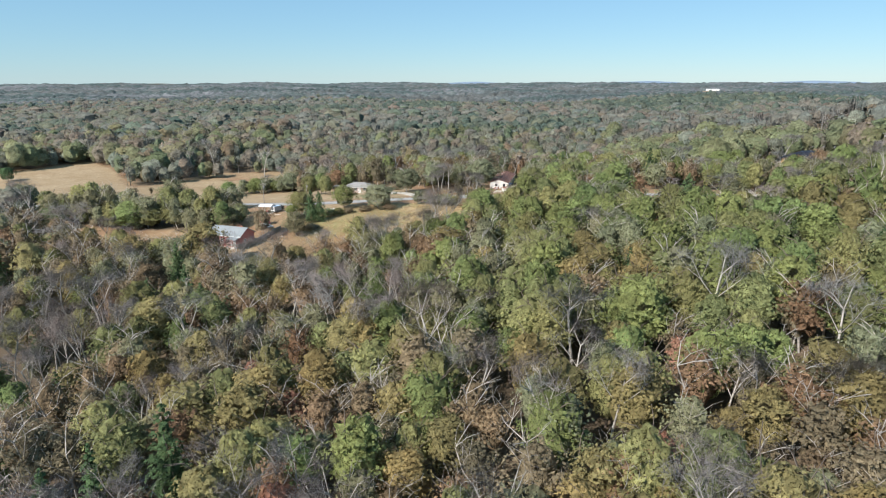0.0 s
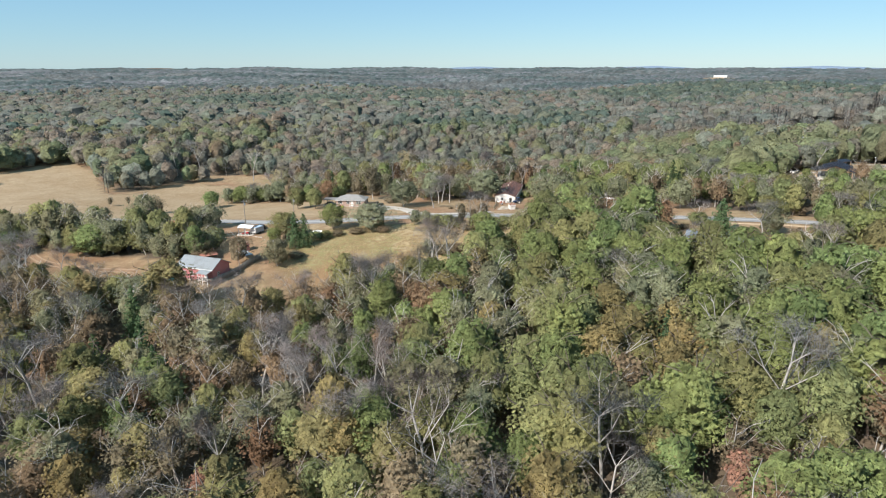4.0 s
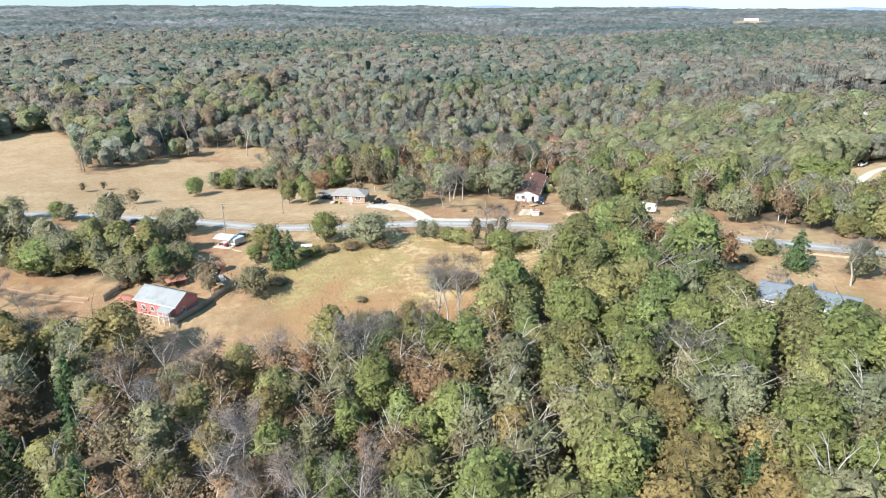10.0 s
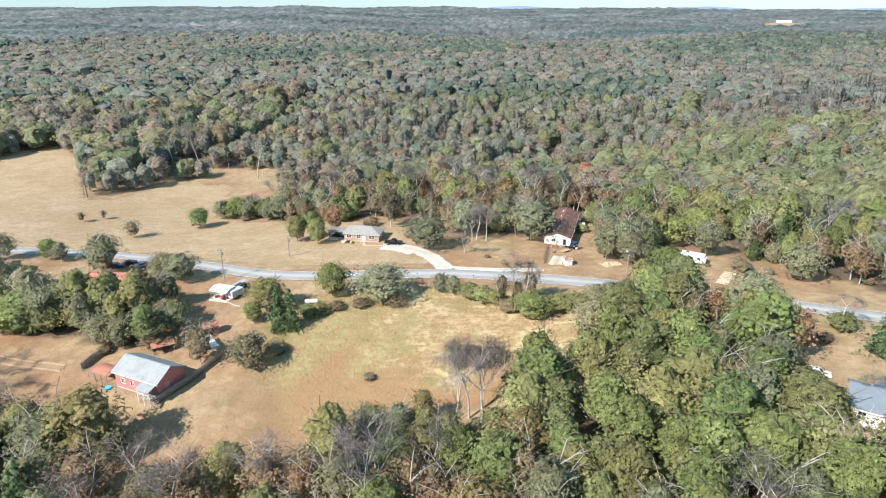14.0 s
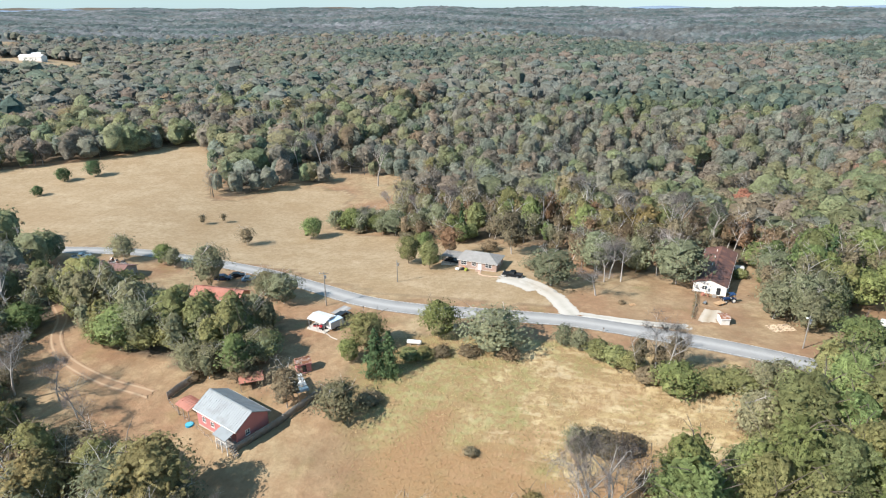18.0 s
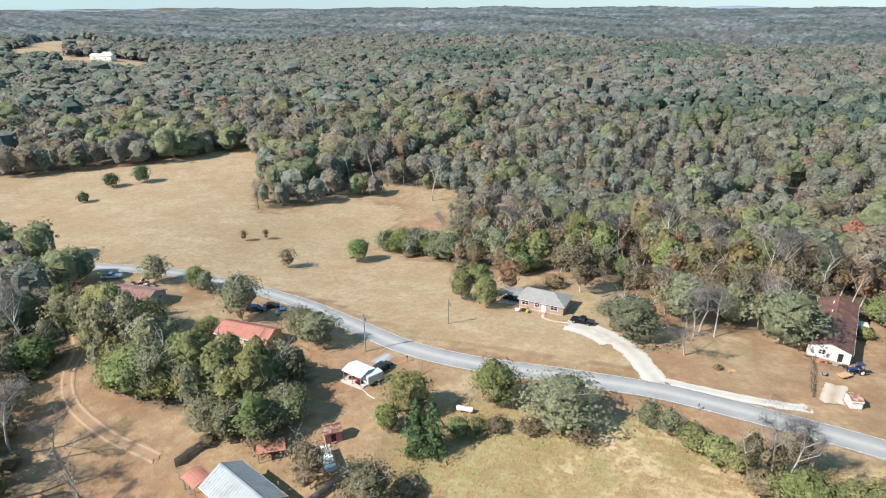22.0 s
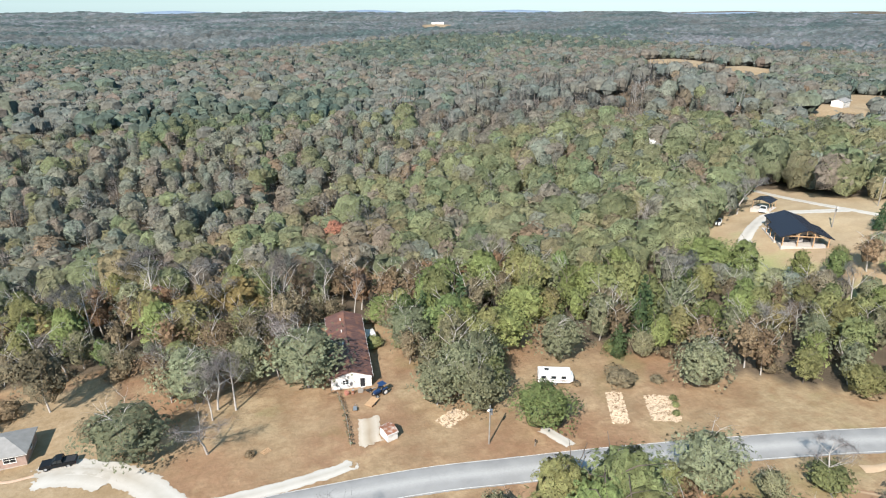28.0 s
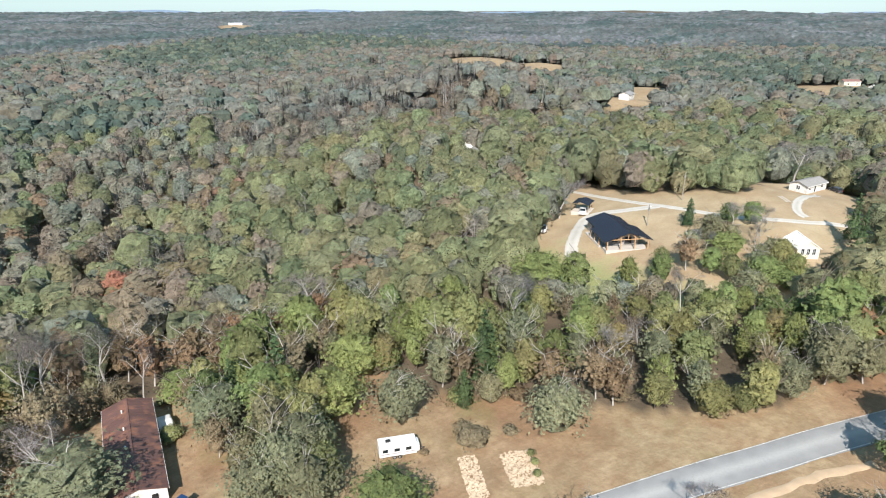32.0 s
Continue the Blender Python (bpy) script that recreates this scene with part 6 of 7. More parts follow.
def tractor(x, y, heading, color, label):
    root = thing("tractor", label, "tractor", x, y, heading)
    part("hood", boxes((0.2, 1.7, -0.33, 0.33, 0.75, 1.3), bevel=0.08), color, root)
    part("chassis", boxes((-0.7, 1.6, -0.22, 0.22, 0.5, 0.75)), DARK, root)
    part("seat", boxes((-0.75, -0.3, -0.25, 0.25, 1.0, 1.4), bevel=0.07), DARK, root)
    part("canopy", boxes((-1.0, 0.4, -0.7, 0.7, 2.25, 2.33), bevel=0.03), color, root)
    for s in (-1, 1):
        part("canopy_post", rods(((-0.8, s * 0.55, 0.9), (-0.8, s * 0.6, 2.25), 0.04), sides=5), DARK, root)
        part("fender", boxes((-1.1, 0.1, s * 0.75 - 0.18, s * 0.75 + 0.18, 1.38, 1.46), bevel=0.03), color, root)
        wheel(root, -0.5, s * 0.75, 0.68, 0.68, 0.36, TRIM)
        wheel(root, 1.35, s * 0.6, 0.4, 0.4, 0.22, TRIM)
    part("steering_wheel", rods(((0.05, 0, 1.4), (0.1, 0, 1.44), 0.2), ((0.3, 0, 1.15), (0.08, 0, 1.42), 0.025), sides=8), DARK, root)
    part("exhaust", rods(((1.2, 0.1, 1.3), (1.2, 0.1, 1.9), 0.04), sides=6), DARK, root)


tractor(28.1, 263.4, 200, paint("tractor_blue", (0.02, 0.05, 0.13)), "blue compact tractor in front of the barn")
for i, (cx, cy, lab, cat) in enumerate(((26.4, 265.6, "dark garden cart by the barn door", "cart"), (25.4, 260.8, "flat wooden utility trailer on the grass", "trailer"), (21.9, 260.2, "grey wheelbarrow tipped on the grass", "wheelbarrow"),
                                        (22.2, 266.9, "stack of red crates by the wall", "crates"), (23.4, 266.5, "old barrel against the barn", "barrel"), (24.8, 266.4, "heap of folded tarpaulin and boards", "boards"))):
    c = thing(cat.replace(" ", "_"), lab, cat, cx, cy, 31 * i + 10)
    mat = (DARK, NEW_TIMBER, STEEL, METAL_RED, METAL_RUST, TIMBER)[i]
    if cat == "barrel":
        part("drum", rods(((0, 0, -0.05), (0, 0, 0.88), 0.3), sides=12), mat, c)
        part("lid", rods(((0, 0, 0.883), (0, 0, 0.92), 0.28), sides=12), STEEL, c)
    elif cat in ("crates", "boards"):
        for k in range(3):
            part("crate" if cat == "crates" else "board", boxes((-0.5 - 0.1 * k, 0.4, -0.3, 0.3 - 0.05 * k, 0.26 * k - 0.03, 0.26 * k + 0.22), bevel=0.02), mat, c)
    else:
        ln = 1.4 if cat == "trailer" else 0.6
        part("bed", boxes((-ln, ln, -ln * 0.55, ln * 0.55, 0.42, 0.56), bevel=0.03), mat, c)
        part("handle", rods(((ln, 0.2, 0.5), (ln + 1.0, 0, 0.4), 0.035), ((ln, -0.2, 0.5), (ln + 1.0, 0, 0.4), 0.035), sides=5), STEEL, c)
        for s in (-1, 1):
            wheel(c, 0, s * ln * 0.6, 0.26, 0.26, 0.14)
wf = wire_fence("leaning wire and post fence hung with vines", [(20.4, 266.5), (20.0, 261.5), (19.2, 256.0), (18.0, 250.2)], 1.3, 1.3)
for i in range(22):
    t = i / 21
    vx, vy = 20.4 - 2.4 * t ** 1.3, 266.5 - 16.3 * t
    c_, n_ = crown_points(rng, "dome", 0.45, 0.0, 1.1 + 0.3 * rng.uniform(), 3, 10)
    v_, f_, face_ = sprays(rng, c_, n_, 0.16)
    ob = part("vine", mesh_of("vine", v_, f_, 4, (LEAVES["brown" if i % 3 else "greygreen"],), face_), None, wf, "dry brown vines")
    ob.matrix_basis = wf.matrix_basis.inverted() @ pose(vx, vy, gz(vx, vy))

pallet = thing("wooden_pallet", "small pale wooden pallet lying on the clay", "pallet", 4.9, 256.1, 25)
for i in range(3):
    part("runner", boxes((-0.75, 0.75, -0.5 + i * 0.45, -0.4 + i * 0.45, -0.03, 0.09)), NEW_TIMBER, pallet)
for i in range(6):
    part("slat", boxes((-0.75 + i * 0.27, -0.6 + i * 0.27, -0.52, 0.52, 0.093, 0.12)), NEW_TIMBER, pallet)

# ---- the travel trailer and the straw-mulched beds ----
rv = thing("travel_trailer", "white travel trailer parked at the edge of the wood", "travel trailer", 58.6, 249.6, -28)
part("body", boxes((-3.2, 3.0, -1.2, 1.2, 0.55, 2.75), bevel=0.2), paint("rv_white", (0.74, 0.73, 0.70), 0.4, 0), rv)
part("nose", boxes((2.7, 3.5, -1.1, 1.1, 0.75, 2.1), bevel=0.3), paint("rv_nose", (0.70, 0.70, 0.68), 0.4, 0), rv)
for xv in (-1.6, 1.2):
    part("roof_unit", boxes((xv - 0.4, xv + 0.4, -0.3, 0.3, 2.75, 2.98), bevel=0.06), TRIM if xv > 0 else DARK, rv)
for xv in (-2.2, -0.3, 1.6):
    w_ = part("window", boxes((xv - 0.45, xv + 0.45, -1.225, -1.20, 1.5, 2.1)), DARK, rv)
    part("pane", boxes((xv - 0.39, xv + 0.39, -1.235, -1.227, 1.56, 2.04)), GLASS, w_)
part("door", boxes((0.35, 0.95, -1.22, -1.195, 0.6, 2.3)), TRIM, rv)
part("stripe", boxes((-3.0, 2.8, -1.212, -1.20, 1.1, 1.25)), SIDING_GREY, rv)
part("hitch", rods(((3.3, 0.5, 0.6), (4.5, 0, 0.55), 0.06), ((3.3, -0.5, 0.6), (4.5, 0, 0.55), 0.06), sides=5), DARK, rv)
for s in (-1, 1):
    for xw in (-0.7, 0.15):
        wheel(rv, xw, s * 1.08, 0.34, 0.34, 0.22)
part("jack", boxes((-2.7, -2.55, -0.9, -0.75, -0.15, 0.6), (-2.7, -2.55, 0.75, 0.9, -0.15, 0.6)), STEEL, rv)
STRAW = plain("straw_mulch", (0.56, 0.43, 0.30), 0.95, vary=0.25, scale=4.0, bump=0.5)


def straw_bed(name, x, y, heading, length, width, seed):
    """A patch of loose straw: many flat, crossed wisps on the ground."""
    r = np.random.default_rng(seed)
    h = radians(heading)
    n = int(length * width * 26)
    u, v = r.uniform(-length / 2, length / 2, n), r.uniform(-width / 2, width / 2, n)
    keep = (wobble(u * 3 + seed, v * 3, 4.5) > -0.55) & (np.abs(u) / length * 2 + 0.06 * r.normal(size=n) < 0.97)
    u, v = u[keep], v[keep]
    px, py = x + u * math.cos(h) - v * math.sin(h), y + u * math.sin(h) + v * math.cos(h)
    c = np.stack([px, py, ground_z(px, py) + 0.06 + 0.03 * r.uniform(size=len(u))], 1)
    vv, ff, _ = sprays(r, c, np.tile([0, 0, 3.0], (len(c), 1)), 0.24, 0.1)
    return tagged(new(name, mesh_of(name, vv, ff, 4, (STRAW,))), "bed mulched with loose pale straw", "straw bed", kind="stuff")


straw_bed("straw_bed", 63.0, 236.6, 58, 10.2, 2.9, 1)
straw_bed("straw_bed", 69.4, 232.4, 58, 8.4, 5.0, 2)
straw_bed("straw_bed", 36.4, 248.8, 20, 5.5, 3.6, 3)

# ---- the white house in the trees ----
wh = house("white_house", "white-sided house with a blue-grey shingle roof and tall chimney", 68.5, 173.7, -28, 16.5, 8.4, 3.0, 1.9, SIDING_WHITE, SHINGLE_BLUE, openings=[("s", -6.4, 1.0, 1.0, 1.3, "window"), ("s", -3.2, 0.02, 1.0, 2.1, "door"), ("s", -1.0, 1.0, 1.4, 1.2, "window"), ("s", 5.0, 1.0, 1.6, 1.3, "window"), ("n", -5, 1.0, 1.2, 1.2, "window"), ("n", 0, 0.02, 1.0, 2.1, "door"), ("n", 5, 1.0, 1.2, 1.2, "window"), ("w", 0, 1.0, 1.2, 1.2, "window"), ("e", 0, 1.0, 1.2, 1.2, "window")], chimney=(-2.1, -3.2, 0.7, 5.8, SIDING_WHITE))
dk = part("back_deck", boxes((-1.5, 3.8, -7.0, -4.25, -0.2, -0.05)), TIMBER, wh, "grey wooden back deck with steps")
for i in range(5):
    part("deck_post", boxes((-1.45 + i * 1.28, -1.33 + i * 1.28, -6.98, -6.86, -2.2, 0.95)), TIMBER, dk)
part("deck_rail", boxes((-1.5, 3.8, -7.0, -6.9, 0.953, 1.03)), TIMBER, dk)
for i in range(7):
    part("step", boxes((-1.4, -0.4, -7.3 - i * 0.28, -7.02 - i * 0.28, -0.35 - i * 0.19, -0.29 - i * 0.19)), TRIM, dk)
part("stair_rail", rods(((-1.42, -7.0, 0.8), (-1.42, -9.0, -0.6), 0.05), ((-0.38, -7.0, 0.8), (-0.38, -9.0, -0.6), 0.05), ((-1.42, -9.0, -1.9), (-1.42, -9.0, -0.6), 0.05), ((-0.38, -9.0, -1.9), (-0.38, -9.0, -0.6), 0.05), sides=5), TRIM, dk)
bm = bmesh.new()
plate(bm, [(-0.6, -6.6, 2.5), (3.2, -6.6, 2.5), (3.2, -4.1, 3.2), (-0.6, -4.1, 3.2)], 0.1)
part("porch_roof", bm, METAL_WHITE, wh)
wing = part("wing", boxes((3.9, 8.25, -6.6, -4.21, -1.4, 2.9)), SIDING_WHITE, wh, "white projecting wing")
bm = bmesh.new()
plate(bm, [(3.6, -6.95, 2.75), (6.1, -6.95, 4.1), (6.1, -1.5, 4.1), (3.6, -1.5, 2.75)], 0.12)
plate(bm, [(6.1, -6.95, 4.1), (8.55, -6.95, 2.75), (8.55, -1.5, 2.75), (6.1, -1.5, 4.1)], 0.12)
part("wing_roof", bm, SHINGLE_BLUE, wing)
for i, (vx, vy) in enumerate(((-5.5, 1.5), (-1.0, 2.0), (4.5, 1.4))):
    part("roof_vent", rods(((vx, vy, 3.6), (vx, vy, 4.7), 0.11), sides=7), TRIM, wh)
for vx in (-3.5, 0.5):
    bm = bmesh.new()
    prism(bm, [(vx - 1.3, 3.2), (vx + 1.3, 3.2), (vx, 4.7)], 1.4, 4.5)
    part("roof_gable", bm, SHINGLE_BLUE, wh)
house("garden_shed", "small grey-roofed garden shed beside the white house", 59.2, 184.0, -28, 3.2, 2.6, 2.0, 0.6, SIDING_GREY, SHINGLE_GREY, over=0.15, openings=[("s", 0, 0.02, 0.9, 1.8, "dark")], category="shed")
vehicle("car", "white car half hidden beside the house", 62.6, 189.6, -20, paint("white_car_paint", (0.72, 0.72, 0.72)))

# ---- the black-roofed house on the hill ----
bh = house("black_roof_house", "new house with a black standing-seam roof and open timber porch", 157.3, 276.3, 56, 14.0, 9.6, 3.0, 1.6, SIDING_GREY, METAL_BLACK, over=0.5, openings=[("s", -4, 0.9, 1.6, 1.3, "window"), ("s", 0, 0.02, 1.0, 2.1, "dark"), ("s", 5, 0.9, 1.6, 1.3, "window"), ("n", -5, 0.9, 1.6, 1.3, "window"), ("n", 2, 0.02, 2.4, 2.2, "dark"), ("w", -1.8, 0.02, 1.8, 2.1, "dark"), ("w", 2, 0.9, 1.4, 1.3, "window"), ("e", 0, 0.9, 1.4, 1.3, "window")], ribs=0.5, trim=DARK)
pt = part("porch_slab", boxes((-11.1, -7.02, -6.0, 6.0, -1.2, 0.1), (-7.02, 4.0, 4.85, 6.6, -1.2, 0.1)), CONCRETE, bh, "pale concrete porch slab")
for s in (-1, 1):
    bm = bmesh.new()
    cs = [(-11.5, s * 6.9, 2.75), (-0.5, s * 6.9, 2.75), (-0.5, 0, 5.05), (-11.5, 0, 5.05)]
    plate(bm, cs if s < 0 else cs[::-1], 0.16)
    r_ = part("porch_roof", bm, METAL_BLACK, bh)
    bm = bmesh.new()
    for i in range(22):
        xr = -11.4 + i * 0.5
        cs = [(xr - 0.025, s * 6.9, 2.79), (xr + 0.025, s * 6.9, 2.79), (xr + 0.025, s * 0.02, 5.085), (xr - 0.025, s * 0.02, 5.085)]
        plate(bm, cs if s < 0 else cs[::-1], 0.04)
    part("roof_ribs", bm, METAL_BLACK, r_)
for yp in (-5.8, -2.0, 2.0, 5.8):
    part("porch_post", boxes((-11.05, -10.8, yp - 0.12, yp + 0.12, 0.1, 2.9 + (0 if abs(yp) > 3 else 1.2))), NEW_TIMBER, bh)
for xp in (-6.5, -3.0, 0.2):
    part("porch_post", boxes((xp - 0.12, xp + 0.12, 6.3, 6.54, 0.1, 2.75)), NEW_TIMBER, bh)
part("truss", rods(((-10.92, -5.9, 2.95), (-10.92, 5.9, 2.95), 0.13), ((-10.92, -5.9, 2.95), (-10.92, 0, 4.75), 0.11), ((-10.92, 5.9, 2.95), (-10.92, 0, 4.75), 0.11), ((-10.92, 0, 2.95), (-10.92, 0, 4.7), 0.1), ((-10.92, -2.9, 2.95), (-10.92, -1.0, 4.25), 0.09), ((-10.92, 2.9, 2.95), (-10.92, 1.0, 4.25), 0.09), sides=5), NEW_TIMBER, bh, "open raw timber gable truss")
canopy("black_carport", "carport with a black metal roof by the wood", 171.5, 297.0, 20, 6.0, 5.2, 2.5, 0.7, METAL_BLACK, post_mat=NEW_TIMBER)
vehicle("pickup", "white truck nosed under the black carport", 169.8, 295.8, 215, paint("white_truck_paint", (0.72, 0.72, 0.7)))
boat = thing("motor_boat", "white motor boat on a trailer beside the lawn", "boat", 152.6, 297.4, 35)
bm = bmesh.new()
rings = []
for xs, hw, zl, zh in ((-2.6, 0.95, 0.5, 1.3), (-0.5, 1.0, 0.45, 1.3), (1.4, 0.8, 0.5, 1.4), (2.7, 0.08, 1.1, 1.5)):
    rings.append([bm.verts.new(q) for q in ((xs, -hw, zh), (xs, -hw * 0.6, zl + 0.15), (xs, 0, zl), (xs, hw * 0.6, zl + 0.15), (xs, hw, zh))])
for a, c in zip(rings, rings[1:]):
    for i in range(4):
        bm.faces.new((a[i], a[i + 1], c[i + 1], c[i]))
    bm.faces.new((a[4], a[0], c[0], c[4]))
bm.faces.new(rings[0])
bmesh.ops.recalc_face_normals(bm, faces=bm.faces[:])
part("hull", bm, paint("boat_white", (0.72, 0.72, 0.70), 0.3, 0), boat)
part("cockpit", boxes((-1.6, 0.6, -0.65, 0.65, 1.3, 1.36), bevel=0.02), DARK, boat)
part("windscreen", boxes((0.5, 0.58, -0.6, 0.6, 1.3, 1.75)), GLASS, boat)
part("outboard_motor", boxes((-3.0, -2.6, -0.2, 0.2, 0.6, 1.7), bevel=0.08), DARK, boat)
for s in (-1, 1):
    wheel(boat, -0.9, s * 0.95, 0.3, 0.3, 0.18)
part("trailer_frame", rods(((-2.4, 0.6, 0.42), (2.2, 0.3, 0.42), 0.05), ((-2.4, -0.6, 0.42), (2.2, -0.3, 0.42), 0.05), ((2.2, 0, 0.42), (3.8, 0, 0.45), 0.05), sides=5), STEEL, boat)

# ---- the white cottages beyond ----
house("white_cottage", "white gabled cottage with a pale metal roof", 175.4, 232.6, 225, 7.4, 5.4, 2.8, 1.8, SIDING_CREAM, METAL_WHITE, over=0.3, openings=[("e", -1.4, 1.0, 0.8, 1.6, "window"), ("e", 0.0, 1.0, 0.8, 1.6, "window"), ("e", 1.4, 1.0, 0.8, 1.6, "window"), ("n", -2.2, 1.0, 1.0, 1.2, "window"), ("n", 2.2, 0.02, 1.0, 2.1, "dark"), ("s", 0, 1.0, 1.0, 1.2, "window"), ("w", 0, 0.02, 1.0, 2.1, "door")], ribs=0.6)
house("far_white_house", "low white house with a dark grey roof among bare trees", 234.4, 252.4, -10, 11.5, 6.0, 2.5, 1.1, SIDING_WHITE, SHINGLE_GREY, openings=[("s", -4, 0.9, 1.4, 1.2, "window"), ("s", -1, 0.02, 1.0, 2.1, "dark"), ("s", 3, 0.9, 1.4, 1.2, "window"), ("w", 0, 0.9, 1.2, 1.2, "window")])
vehicle("suv", "dark car parked beside the far white house", 241.0, 246.0, 60, paint("dusk_paint", (0.05, 0.05, 0.055)))
for i, (hx, hy, hd, ln, wd, wm, rm, lab) in enumerate(((198, 377, 30, 10, 6, SIDING_WHITE, SHINGLE_GREY, "white-roofed house half hidden in distant woods"), (205, 389, -20, 6, 5, SIDING_CREAM, METAL_WHITE, "small cream outbuilding in distant woods"),
                                                       (452, 462, 15, 14, 8, SIDING_WHITE, SHINGLE_GREY, "pale house at the edge of a far clearing"), (700, 380, -40, 16, 9, SIDING_CREAM, SHINGLE_BROWN, "cream house among far pines"),
                                                       (672, 350, -20, 12, 8, SIDING_WHITE, METAL_WHITE, "white house among far pines"), (60, 1142, 10, 22, 12, SIDING_WHITE, SHINGLE_BLUE, "blue-roofed house alone in far woods"),
                                                       (-700, 742, 5, 32, 9, SIDING_WHITE, METAL_WHITE, "long white chicken house beyond the woods"), (-728, 775, 20, 12, 8, SIDING_WHITE, METAL_WHITE, "white farm building beyond the woods"),
                                                       (-1310, 1390, 10, 40, 14, SIDING_WHITE, METAL_WHITE, "large white building on the far hills"), (945, 2262, -15, 42, 16, SIDING_WHITE, METAL_WHITE, "large white industrial building far away"),
                                                       (1040, 2300, -15, 30, 20, SIDING_WHITE, METAL_WHITE, "white warehouse beside the industrial building"), (392, 1353, 10, 18, 10, SIDING_WHITE, METAL_WHITE, "white farmhouse in far woods"))):
    s = 1.0 + (1.6 if ln > 50 else 0.3 if hy > 700 else 0)
    house("distant_house" if ln < 30 else "distant_shed", lab, hx, hy, hd, ln, wd, 3.0 * s + 1.0, 1.5 * s, wm, rm, openings=[("s", -ln / 4, 1.0, 1.6, 1.4, "window"), ("s", ln / 4, 1.0, 1.6, 1.4, "window")], category="house" if ln < 30 else "industrial building")

